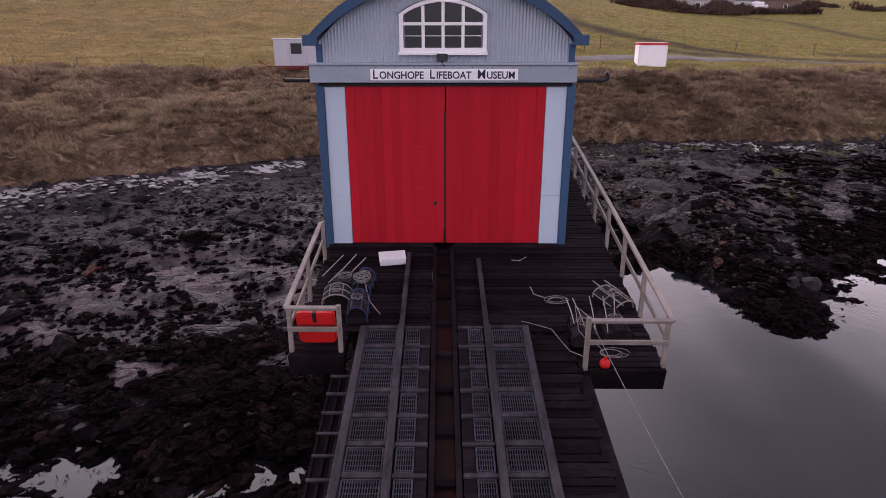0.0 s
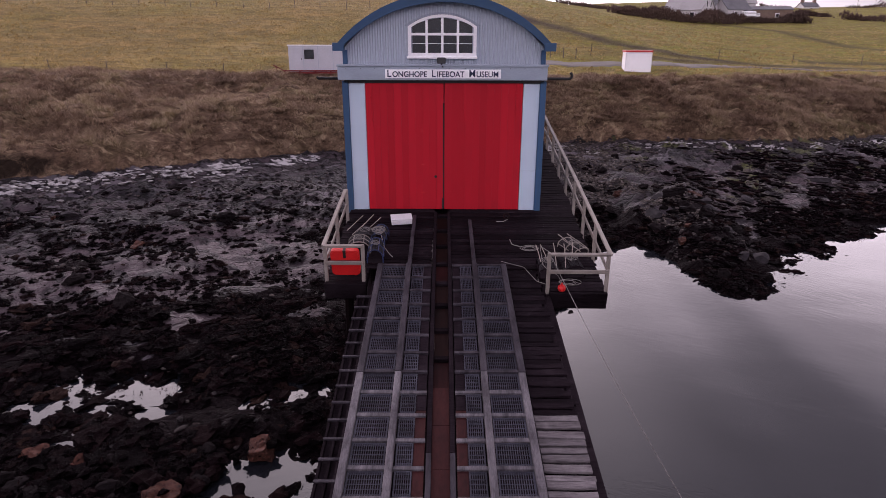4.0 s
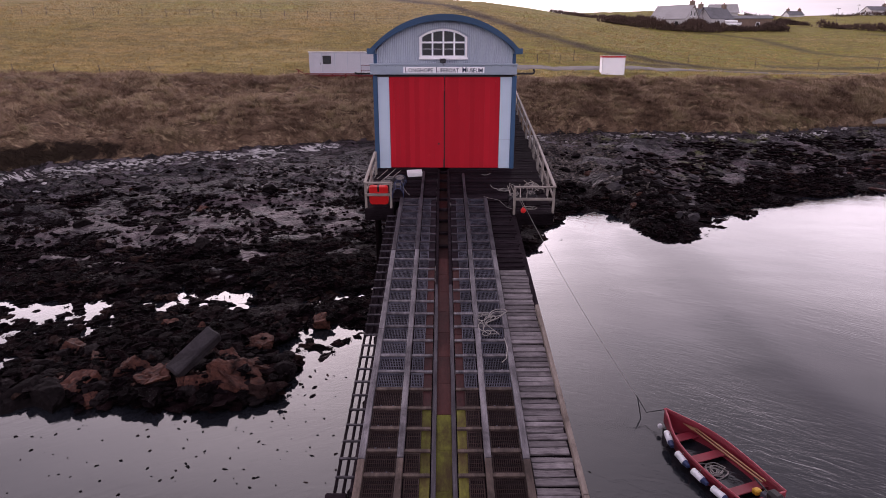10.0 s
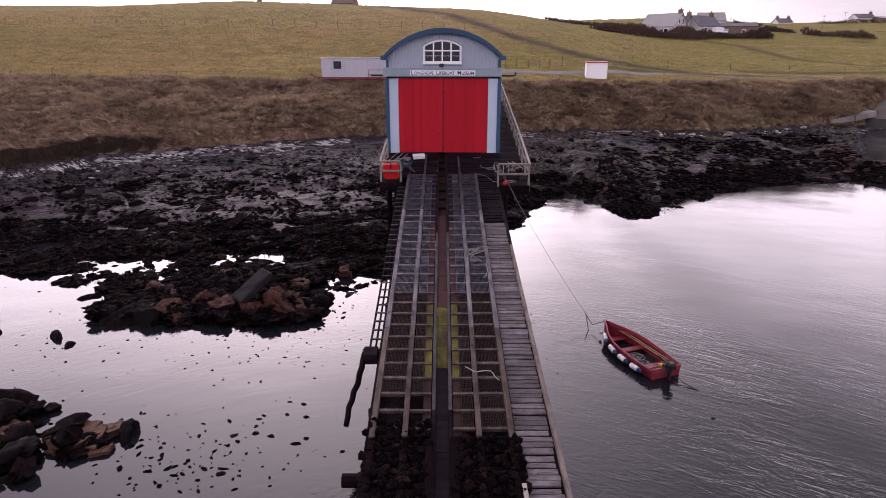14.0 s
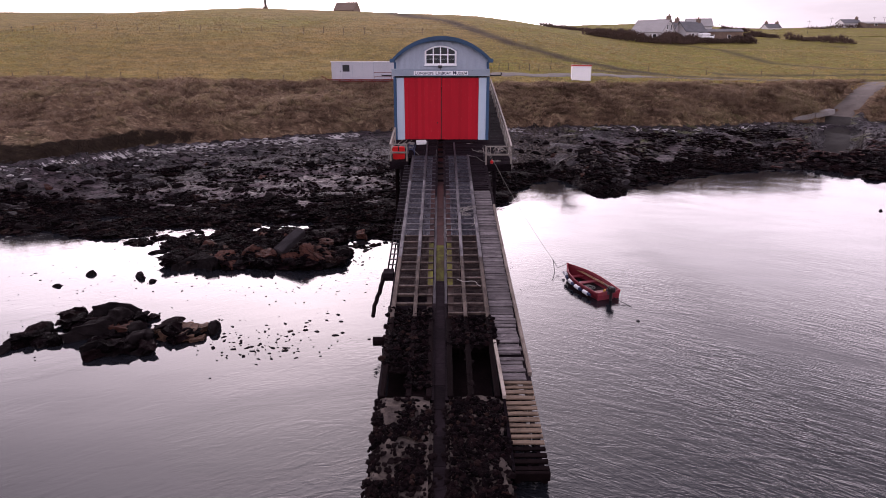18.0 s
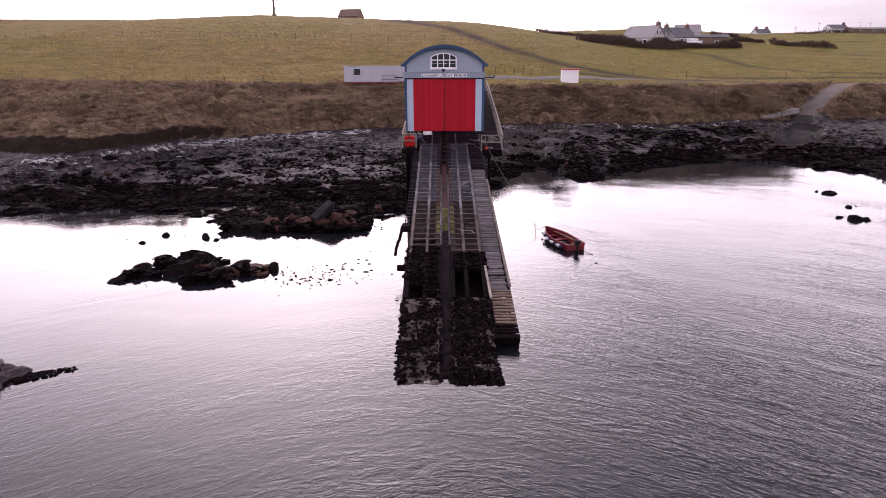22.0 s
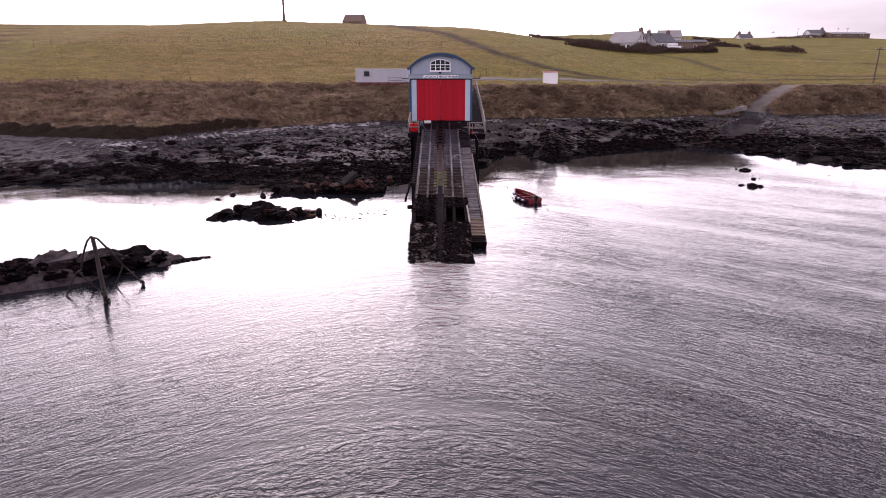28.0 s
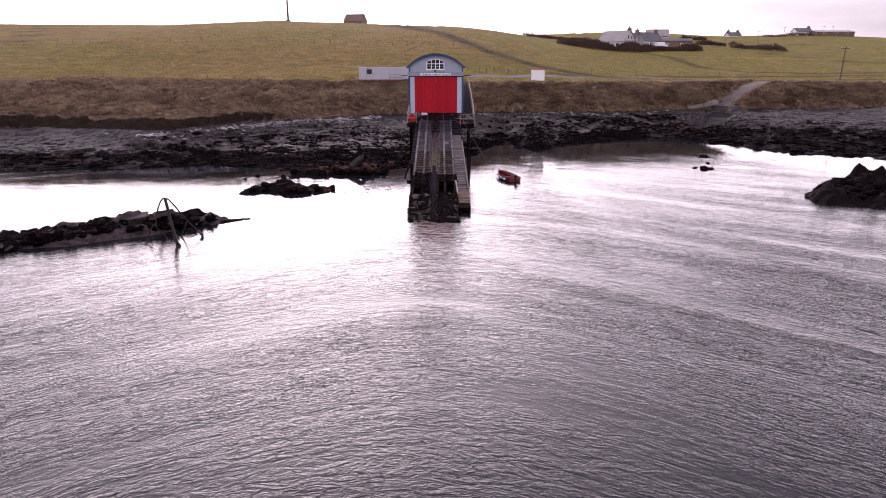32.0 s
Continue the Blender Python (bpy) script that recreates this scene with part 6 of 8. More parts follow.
def islet(name, cx, cy, lx, ly, rot, h, seed, label, stone="darkrock"):
    bm = B()
    n1, n2 = 90, 46
    g = []
    for j in range(n2 + 1):
        row = []
        for i in range(n1 + 1):
            a, c = -1 + 2 * i / n1, -1 + 2 * j / n2
            e = max(0.0, 1 - (a * a) ** 1.0 - (c * c) ** 1.0)
            px, py = a * lx, c * ly
            zz = h * (e ** 0.7) * (0.65 + 0.9 * noise.fractal((px * 0.35 + seed, py * 0.5, seed), 1.0, 2.0, 5)) + 0.22 * noise.fractal((px * 1.3, py * 1.9, seed), 1.0, 2.0, 4) - 0.22
            row.append(bm.verts.new((px, py, zz)))
        g.append(row)
    for j in range(n2):
        for i in range(n1):
            bm.faces.new((g[j][i], g[j][i + 1], g[j + 1][i + 1], g[j + 1][i]))
    ob = solo(name, bm, M[stone], label, "rock islet", m=Matrix.Translation((cx, cy, SEA)) @ pose(0, 0, 0, 0, 0, rot), smooth=False)
    r = np.random.RandomState(seed)
    a, c = r.uniform(-0.85, 0.85, 300), r.uniform(-0.7, 0.7, 300)
    ok = a * a + c * c < 0.75
    a, c = a[ok], c[ok]
    px, py = a * lx, c * ly
    zz = h * (1 - a * a - c * c) ** 0.7 * 0.6
    cr, sr = math.cos(radians(rot)), math.sin(radians(rot))
    w = np.stack([cx + px * cr - py * sr, cy + px * sr + py * cr, SEA + zz - 0.05], -1)
    k = len(w)
    sz = 0.22 * r.uniform(0.4, 1.8, (k, 1)) * np.stack([r.uniform(0.9, 1.6, k), r.uniform(0.7, 1.2, k), r.uniform(0.4, 0.9, k)], -1)
    tagged(new("islet_rocks", stuff_mesh("islet_rocks", *ICO2, w, sz, r.uniform(0, 6.28, k), 0.3, M["wrack"], seed, False)), "rubble and wrack on a rock islet", "rocks", kind="stuff")
    return ob


islet("rock_islet", -19.6, -32.6, 7.2, 2.0, 31, 1.25, 3, "long low reef of dark weedy rock", "reefrock")
islet("rock_islet", 39.5, -18.5, 12.0, 5.0, 32, 2.0, 6, "dark wrack-covered reef in the bay")
for _ in range(64):
    q, o = rk.uniform(-0.9, 0.86), rk.uniform(-0.85, 0.85)
    ridge_h = 0.85 * (1 - q ** 4) * (0.75 + 0.2 * q - 0.35 * max(0, q) ** 2) * (1 - 0.6 * abs(o))
    boulder(rk.choice(REEFS + REEFS + DARKS[:2]), -19.6 + q * 7.0 * 0.857 - o * 1.4 * 0.515, -32.6 + q * 7.0 * 0.515 + o * 1.4 * 0.857, SEA + ridge_h, rk.uniform(0.3, 0.75), "weedy rock on the long reef", "reef rocks", rk.uniform(1, 1.6), 25)
boulder(REEFS[0], -17.0, -31.4, SEA + 1.0, 0.95, "big tilted slab at the end of the reef", "reef rocks", 1.2, 12)
boulder(REEFS[2], -18.2, -32.0, SEA + 0.85, 0.85, "big tilted slab at the end of the reef", "reef rocks", 1.3, 12)
bm = B()
r_tail = random.Random(51)
for k in range(26):
    q = k / 25
    lump_field(bm, -14.6 + 2.0 * q, -14.2 + 2.0 * q, -29.9 + 0.9 * q - 0.25 * (1 - q), -29.6 + 0.9 * q + 0.25 * (1 - q), 4, 0.14 - 0.10 * q, SEA + 0.02, r_tail.randint(0, 999), 0.4)
tagged(solo("reef_tail", bm, M["weed"], "thin tail of weedy rock just awash", "rock"), kind="stuff")

# fine weed over the slipway's toe and its lowest frames
pts = np.concatenate([np.column_stack([rs.uniform(0.28, 1.78, 1500), rs.uniform(-30.2, -24.9, 1500)]), np.column_stack([rs.uniform(-1.68, -0.28, 1700), -24.9 - 5.2 * rs.uniform(0, 1, 1700) ** 0.75])])
keep = fbm(pts[:, 0] * 1.3, pts[:, 1] * 1.3, 3, 0.6, 7.0) > np.where(pts[:, 0] > 0, -0.32 + 0.5 * (pts[:, 0] > 1.45), 0.0)
pts = pts[keep]
n_ = len(pts)
sz = 0.055 * rs.uniform(0.5, 1.6, (n_, 1)) * np.stack([rs.uniform(0.8, 1.5, n_), rs.uniform(0.8, 1.7, n_), rs.uniform(0.4, 0.8, n_)], -1)
part("fine_weed", stuff_mesh("fine_weed", *ICO1, np.column_stack([pts, np.full(n_, 0.06)]), sz, rs.uniform(0, 6.28, n_), 0.5, M["wrack"], 45, False), None, toe, "fine dark weed")["kind"] = "stuff"
pts = np.concatenate([np.column_stack([rs.uniform(-1.75, -0.28, 700), rs.uniform(-24.6, -20.4, 700)]), np.column_stack([rs.uniform(0.28, 1.78, 350), rs.uniform(-22.5, -20.9, 350)])])
pts = pts[(pts[:, 1] > -23.5) | (pts[:, 0] > -1.0)]
n_ = len(pts)
sz = 0.06 * rs.uniform(0.5, 1.6, (n_, 1)) * np.stack([rs.uniform(0.8, 1.8, n_), rs.uniform(0.8, 1.5, n_), rs.uniform(0.4, 0.9, n_)], -1)
part("fine_weed", stuff_mesh("fine_weed", *ICO1, np.column_stack([pts, rs.uniform(0.05, 0.14, n_)]), sz, rs.uniform(0, 6.28, n_), 0.5, M["wrack"], 46, False), None, slip, "fine dark weed")["kind"] = "stuff"


# grass
def grass_mat(name, stops):
    m, n, l, b = nodes_of(name)
    att = n.new("ShaderNodeAttribute")
    att.attribute_name = "tone"
    geo = n.new("ShaderNodeNewGeometry")
    f = math_node(n, l, "ADD", math_node(n, l, "MULTIPLY", att.outputs["Fac"], 0.75), math_node(n, l, "MULTIPLY", geo.outputs["Random Per Island"], 0.25))
    l.new(ramp(n, l, f, stops), b.inputs["Base Color"])
    b.inputs["Roughness"].default_value, b.inputs["Specular IOR Level"].default_value = 0.85, 0.08
    return m


M["tawny"] = grass_mat("tawny_grass", ((0.0, (0.105, 0.066, 0.045)), (0.35, (0.20, 0.132, 0.088)), (0.6, (0.285, 0.20, 0.133)), (0.8, (0.36, 0.268, 0.175)), (1.0, (0.19, 0.16, 0.07))))
M["pasture"] = grass_mat("pasture_grass", ((0.0, (0.26, 0.18, 0.07)), (0.5, (0.42, 0.295, 0.115)), (0.8, (0.52, 0.39, 0.19)), (1.0, (0.26, 0.225, 0.06))))


def blades(name, where, tall, material, per, seed, lean, width, droop=0.0):
    r = np.random.RandomState(seed)
    n = len(where) * per
    base = np.repeat(where, per, 0) + np.column_stack([r.normal(0, 0.13, (n, 2)), np.zeros(n)])
    hgt = np.repeat(tall, per) * r.uniform(0.5, 1.2, n)
    a = r.uniform(0, 6.28, n)
    d = np.column_stack([np.cos(a), np.sin(a), np.zeros(n)])
    bend = d * (hgt * r.uniform(0.2, 0.9 + droop * 0.5, n))[:, None] + np.array(lean) * hgt[:, None]
    side = np.column_stack([-np.sin(a), np.cos(a), np.zeros(n)]) * (width * r.uniform(0.6, 1.4, n))[:, None]
    up = np.array((0, 0, 1.0))
    mid = base + bend * 0.45 + up * (hgt * (0.65 - 0.25 * droop))[:, None]
    tip = base + bend * (1 + 0.3 * droop) + up * (hgt * (0.8 - 0.65 * droop))[:, None]
    v = np.stack([base - side - up * 0.05, base + side - up * 0.05, mid - side * 0.7, mid + side * 0.7, tip], 1).reshape(-1, 3)
    i = np.arange(n) * 5
    tris = np.concatenate([np.stack([i, i + 1, i + 3], -1), np.stack([i, i + 3, i + 2], -1), np.stack([i + 2, i + 3, i + 4], -1)])
    me = tri_mesh(name, v, tris)
    tone = np.clip(0.45 + 1.1 * fbm(where[:, 0] * 0.5, where[:, 1] * 0.5, 3, 0.6, 2.0) + 0.18 * r.randn(len(where)), 0, 1)
    point_attr(me, "tone", np.repeat(np.repeat(tone, per), 5))
    me.materials.append(material)
    return me


x = rs.uniform(-62, 80, 11000)
u = rs.uniform(0.0, 1.0, 11000)
y = foot_y(x) + (top_y(x) - foot_y(x)) * u
ok = ((np.abs(x) > 3.6) | (y > 15)) & (u > np.interp(x, (-25, -20), (0.05, 0.0)) + 0.08 * rs.rand(len(x)))
for (ax, ay, _), (bx, by, _) in zip(RAMP, RAMP[1:]):
    t = np.clip(((x - ax) * (bx - ax) + (y - ay) * (by - ay)) / ((bx - ax) ** 2 + (by - ay) ** 2), 0, 1)
    ok &= np.hypot(x - ax - t * (bx - ax), y - ay - t * (by - ay)) > 2.0
ok &= fbm(x * 0.6, y * 0.6, 3) > -0.28
x, y = x[ok], y[ok]
ax_, ay_ = rs.uniform(34, 58, 3000), rs.uniform(24, 50, 3000)
off = near_line(ax_, ay_, [p[:2] for p in RAMP])
ok = (off > 2.0) & (off < 6.5) & (ay_ > foot_y(ax_) - 0.5) & (ay_ < 46 + 0.3 * (ax_ - 50))
x, y = np.concatenate([x, ax_[ok]]), np.concatenate([y, ay_[ok]])
tall = 0.55 + 0.6 * np.clip(fbm(x * 0.4, y * 0.4, 3, 0.5, 6.0) + 0.2, 0, 1)
me = blades("bank_grass", np.stack([x, y, land_z(x, y)], -1), tall, M["tawny"], 34, 61, (0.0, -0.36, 0), 0.011, 0.9)
tagged(new("bank_grass", me), "long tawny winter grass on the shore bank", "grass", kind="stuff")
x = rs.uniform(-75, 95, 16000)
y = top_y(x) + 0.5 + rs.beta(0.8, 1.6, 16000) * 70
ok = (near_line(x, y, ((3, 38.5), (12, 39.2), (24, 41.0))) > 1.6) & np.all([near_line(x, y, ln) > 1.7 for ln in (TRACK, DITCH, VERGE, FURROW)], 0)
x, y = x[ok], y[ok]
me = blades("pasture_tufts", np.stack([x, y, land_z(x, y)], -1), 0.18 + 0.12 * rs.rand(len(x)), M["pasture"], 5, 62, (0.05, -0.1, 0), 0.025, 0.6)
tagged(new("pasture_tufts", me), "rough tufts of pasture grass", "grass", kind="stuff")

# ---- on the deck ----
ON = lambda x, y, z=0.0, rz=0.0, rx=0.0, ry=0.0: DECKM @ Matrix.Translation((x, y, z)) @ pose(0, 0, 0, rx, ry, rz)

fb = thing("foam_box", ON(-1.27, -0.95, 0.0, 9), "white polystyrene fish box lying on the deck", "box")
part("body", box(B(), -0.31, 0.31, -0.19, 0.19, 0.0, 0.16, 0.02), M["foam"], fb)
part("lid", box(B(), -0.32, 0.32, -0.20, 0.20, 0.162, 0.195, 0.012), M["foam"], fb)

# red moulded tank standing against the railing
rt = thing("red_float", ON(-2.45, -4.05, 0.02, 0, 6), "red moulded plastic float standing against the railing", "float")
ol = [(sx * 0.25 + 0.11 * math.cos(a), 0.40 + sz * 0.27 + 0.11 * math.sin(a)) for sx, sz, a0 in ((1, 1, 0), (-1, 1, 90), (-1, -1, 180), (1, -1, 270)) for a in (radians(a0 + k * 22.5) for k in range(5))]
bm = B()
prism(bm, [(x * 0.94, 0.40 + (z - 0.40) * 0.94) for x, z in ol], -0.095, 0.095)
prism(bm, ol, -0.07, 0.07)
part("body", bm, M["redplastic"], rt)
# hollows of the moulding: their shade drawn as black and darker red bars
part("groove", box(B(), -0.04, 0.04, -0.096, 0.096, 0.56, 0.782, 0.004), M["black"], rt, "black bar standing in for the shaded slot")
part("recess", tube(tube(B(), [(-0.12, -0.097, 0.46), (0, -0.099, 0.37), (0.12, -0.097, 0.46)], 0.014, 6), [(0, -0.098, 0.37), (0, -0.098, 0.5)], 0.014, 6), M["boatred"], rt)
part("strap", tube(B(), [(-0.39, -0.092, 0.5), (0, -0.1, 0.5), (0.39, -0.092, 0.5)], 0.01, 5), M["boatred"], rt)


def coil(bm, cx, cy, z, r0, turns, seed, thick=0.011, wild=0.35, sx=1.0):
    """Loose loops of rope."""
    r = random.Random(seed)
    pts = []
    px, py = cx, cy
    for k in range(turns * 12):
        a = k / 12 * 2 * math.pi
        if k % 12 == 0:
            rr, ox, oy = r0 * r.uniform(0.5, 1.2), r.uniform(-1, 1) * wild * r0 * 1.6, r.uniform(-1, 1) * wild * r0 * 1.6
            px, py = px * 0.5 + (cx + ox) * 0.5, py * 0.5 + (cy + oy) * 0.5
        pts.append((px + rr * math.cos(a) * sx, py + rr * math.sin(a), z + 0.012 * (k // 12) * r.uniform(0.6, 1.2) + r.uniform(0, .006)))
    tube(bm, pts, thick, 5)
    return bm


def creel(m, lx, ly, hz, frame_m, label):
    """A lobster pot: slatted base, hoops, netting and a rope."""
    th = thing("lobster_creel", m, label, "lobster pot", "lobster creels")
    part("base", box(B(), -lx / 2, lx / 2, -ly / 2, ly / 2, 0.0, 0.03, 0.006), M["wet"], th)
    for k in range(3):
        yy = -ly / 2 + ly * k / 2
        part("hoop", tube(B(), [(-lx / 2, yy, 0.03)] + [(-lx / 2 * math.cos(a), yy, 0.03 + hz * 0.35 + (hz * 0.65) * math.sin(a)) for a in np.linspace(0, math.pi, 11)] + [(lx / 2, yy, 0.03)], 0.016, 6), frame_m, th)
    for a in np.linspace(0.15, math.pi - 0.15, 4):
        part("stringer", tube(B(), [(-lx / 2 * math.cos(a), -ly / 2, 0.03 + hz * 0.35 + hz * 0.65 * math.sin(a)), (-lx / 2 * math.cos(a), ly / 2, 0.03 + hz * 0.35 + hz * 0.65 * math.sin(a))], 0.012, 5), frame_m, th)
    bm = B()
    n = 14
    for k in range(n):
        for d in (1, -1):
            pts = []
            for j in range(9):
                t = j / 8
                a = math.pi * t
                yy = -ly / 2 + ly * ((k / n + d * t * 0.35) % 1.0)
                pts.append((-lx / 2 * math.cos(a), yy, 0.03 + hz * 0.35 + hz * 0.64 * math.sin(a)))
            for p, q in zip(pts, pts[1:]):
                if abs(p[1] - q[1]) < ly * 0.3:
                    tube(bm, [p, q], 0.004, 3)
    part("netting", bm, M["net"], th)
    part("bridle", coil(B(), 0.0, 0.0, hz + 0.04, 0.12, 3, int(lx * 1000), 0.006), M["rope"], th)
    return th


creel(ON(-2.30, -2.75, 0.0, 4), 0.60, 0.45, 0.36, M["pale"], "netted lobster creel with pale wooden hoops on the deck")
creel(ON(-2.22, -2.15, 0.0, 2), 0.55, 0.42, 0.30, M["net"], "dark netted lobster creel stacked by the railing")
creel(ON(-1.80, -3.15, 0.0, 3), 0.42, 0.70, 0.40, M["blueplastic"], "blue-framed lobster creel lying open on the deck")
creel(ON(-1.80, -2.15, 0.0, -6), 0.40, 0.60, 0.34, M["blueplastic"], "blue-framed lobster creel with tangled white rope")
creel(ON(2.75, -3.85, 0.0, -3), 0.52, 0.75, 0.30, M["wet"], "dark lobster creel with pale ropes by the railing")
creel(ON(3.35, -3.75, 0.0, 5), 0.55, 0.80, 0.32, M["wet"], "dark lobster creel with pale ropes by the railing")
creel(ON(3.60, -2.7, 0.0, 28), 0.50, 0.70, 0.22, M["pale"], "flattened lobster creel with pale slats")
for k, (x, y, rz, ln) in enumerate(((2.52, -3.5, 4, 0.7), (2.68, -3.6, 8, 0.9), (2.95, -3.55, -3, 0.95), (3.2, -3.6, -6, 1.0), (3.42, -3.4, -12, 0.8), (3.5, -2.6, 35, 0.9), (3.75, -2.5, 38, 0.8), (-2.55, -1.7, -28, 0.8), (-2.25, -1.7, -26, 0.9), (-2.0, -1.75, -30, 0.7), (-2.4, -2.1, -30, 0.6))):
    th = solo("loose_slat", tube(B(), [(0, -ln / 2, 0), (0.01, 0, 0.01), (0, ln / 2, 0)], 0.012, 6), M["scrub"], "pale creel bar lying loose on the pots", "bar", "loose creel bars", m=ON(x, y, 0.36 if k < 5 else 0.2 if k < 7 else 0.34, rz, 10))
bm = coil(B(), -1.78, -2.5, 0.45, 0.16, 6, 3, 0.009, 0.6)
tube(bm, [(-1.7, -2.6, 0.4), (-1.6, -2.9, 0.2), (-1.45, -3.0, 0.03), (-1.35, -3.15, 0.02)], 0.013, 5)
solo("rope_tangle", bm, M["rope"], "tangle of white rope over the creels", "rope", m=DECKM)
bm = coil(B(), 2.45, -2.6, 0.02, 0.13, 3, 4, 0.008, 0.5, 1.7)
tube(bm, [(2.2, -2.55, 0.03), (1.95, -2.4, 0.03), (1.9, -2.15, 0.06)], 0.012, 5)
solo("rope_coil", bm, M["rope"], "loose coil of pale rope on the deck planks", "rope", m=DECKM)
bm = coil(B(), 3.2, -4.4, 0.03, 0.14, 3, 6, 0.008, 0.6, 1.9)
solo("rope_coil", bm, M["rope"], "coil of pale rope by the railing foot", "rope", m=DECKM)
bm = B()
tube(bm, [(1.55, -3.55, 0.14), (1.75, -3.5, 0.05), (2.15, -3.65, 0.02), (2.25, -3.95, 0.02), (2.4, -4.35, 0.02), (2.62, -4.5, 0.02), (2.66, -4.68, 0.3), (2.62, -4.66, 0.5), (2.5, -4.4, 0.55), (2.45, -4.1, 0.9), (2.62, -4.70, 1.03)], 0.008, 5)
solo("rope_line", bm, M["rope"], "pale rope trailed across the deck to the railing post", "rope", m=DECKM)
buoy = thing("red_buoy", ON(2.95, -4.80, 0.10), "small round red buoy hung from the railing", "buoy")
bm = B()
bmesh.ops.create_uvsphere(bm, u_segments=14, v_segments=10, radius=0.10)
part("ball", bm, M["redplastic"], buoy, smooth=True)
part("neck", tube(B(), [(0, 0, 0.09), (0, 0, 0.15)], 0.025, 7), M["redplastic"], buoy)
part("lanyard", tube(B(), [(0, 0, 0.14), (-0.1, 0.08, 0.3), (-0.32, 0.10, 0.5)], 0.008, 5), M["rope"], buoy)

# ropes lying on the gratings
rr = random.Random(12)
pts, ang = [], 0.0
cxy = Vector((0.8, -11.6))
for k in range(11):
    aim = Vector((rr.uniform(0.75, 1.62), rr.uniform(-12.7, -11.4)))
    rad, turn = rr.uniform(0.10, 0.22), rr.choice((-1, 1))
    for q in range(14):
        ang += turn * 0.45
        cxy = cxy.lerp(aim, 0.16)
        pts.append((cxy.x + rad * math.cos(ang), cxy.y + rad * 0.8 * math.sin(ang), 0.165 + 0.002 * k + rr.uniform(0, 0.006)))
bm = tube(B(), pts, 0.011, 5)
solo("rope_heap", bm, M["rope"], "heap of pale looped rope on the gratings", "rope", m=SLIP)
bm = B()
tube(bm, [(0.62 + 0.06 * math.sin(k * 1.3) + k * 0.10, -18.5 - 0.12 * math.sin(k * 0.8) - k * 0.05, 0.18) for k in range(10)], 0.016, 5)
solo("rope_end", bm, M["rope"], "short pale rope across the gratings", "rope", m=SLIP)
bm = B()
tube(bm, [(1.52, -12.8, 0.17), (1.56, -13.2, 0.165), (1.5, -13.6, 0.165), (1.38, -13.75, 0.165)], 0.013, 5)
solo("rope_end", bm, M["rope"], "short pale rope end on the gratings", "rope", m=SLIP)

# ---- the red boat on its mooring ----
BOAT = Matrix.Translation((6.76, -13.62, SEA)) @ pose(0, 0, 0, 0, 0, math.degrees(math.atan2(1.11, 3.02)))
boat = thing("rowing_boat", BOAT, "open red rowing boat with outboard moored beside the slipway", "boat")
LB = 3.3


def boat_section(t, inset=0.0):
    """Half section at t from stern (0) to bow (1): points from keel to gunwale."""
    half = 0.66 * (1 - max(0.0, (t - 0.42) / 0.58) ** 2.3) * (0.88 + 0.12 * min(1, t / 0.3)) - inset
    half = max(half, 0.012)
    keel = -0.14 + 0.34 * max(0.0, (t - 0.75) / 0.25) ** 2 + inset
    gun = 0.42 + 0.20 * t ** 2
    yy = -LB / 2 + LB * t + (0.12 * max(0, t - 0.9) / 0.1)
    return [(half * s, yy, keel + (gun - keel) * r) for s, r in ((0.0, 0.0), (0.45, 0.05), (0.78, 0.22), (0.93, 0.5), (0.985, 0.78), (1.0, 1.0))]


def boat_shell(bm, inset, t0=0.0, flip=False):
    rows = []
    for k in range(23):
        t = t0 + (1 - t0) * k / 22
        half = boat_section(t, inset)
        rows.append([bm.verts.new((-x, y, z)) for x, y, z in half[:0:-1]] + [bm.verts.new(p) for p in half])
    for a, c in zip(rows, rows[1:]):
        for i in range(len(a) - 1):
            q = (a[i], a[i + 1], c[i + 1], c[i])
            bm.faces.new(q[::-1] if flip else q)
    return rows


bm = B()
ro, ri = boat_shell(bm, 0.0), boat_shell(bm, 0.03, 0.02, True)
for a, c in ((ro, ri),):
    for k in range(22):
        for e in (0, -1):
            bm.faces.new((a[k][e], a[k + 1][e], c[k + 1][e], c[k][e]))
bm.faces.new(ro[0])
bm.faces.new(ri[0][::-1])
bmesh.ops.recalc_face_normals(bm, faces=bm.faces[:])
part("hull", bm, M["boatred"], boat, "red painted hull", smooth=True)
for s in (-1, 1):
    part("gunwale", tube(B(), [(s * p[0] * 1.0, p[1], p[2] + 0.005) for p in (boat_section(k / 20)[-1] for k in range(21))], 0.032, 6), M["boatrim"], boat, "worn lighter red gunwale")
part("transom_top", box(B(), -0.56, 0.56, -LB / 2 - 0.03, -LB / 2 + 0.03, 0.30, 0.45, 0.01), M["boatrim"], boat)
part("transom", box(B(), -0.54, 0.54, -LB / 2 - 0.012, -LB / 2 + 0.022, -0.05, 0.30, 0.005), M["boatred"], boat)
for yy, w in ((-1.1, 0.56), (0.15, 0.6), (1.0, 0.42)):
    part("thwart", box(B(), -w, w, yy - 0.13, yy + 0.13, 0.22, 0.25, 0.008), M["boatred"], boat, "red thwart")
part("bottom_boards", box(B(), -0.36, 0.36, -1.3, 0.9, -0.06, -0.03, 0.006), M["wet"], boat)
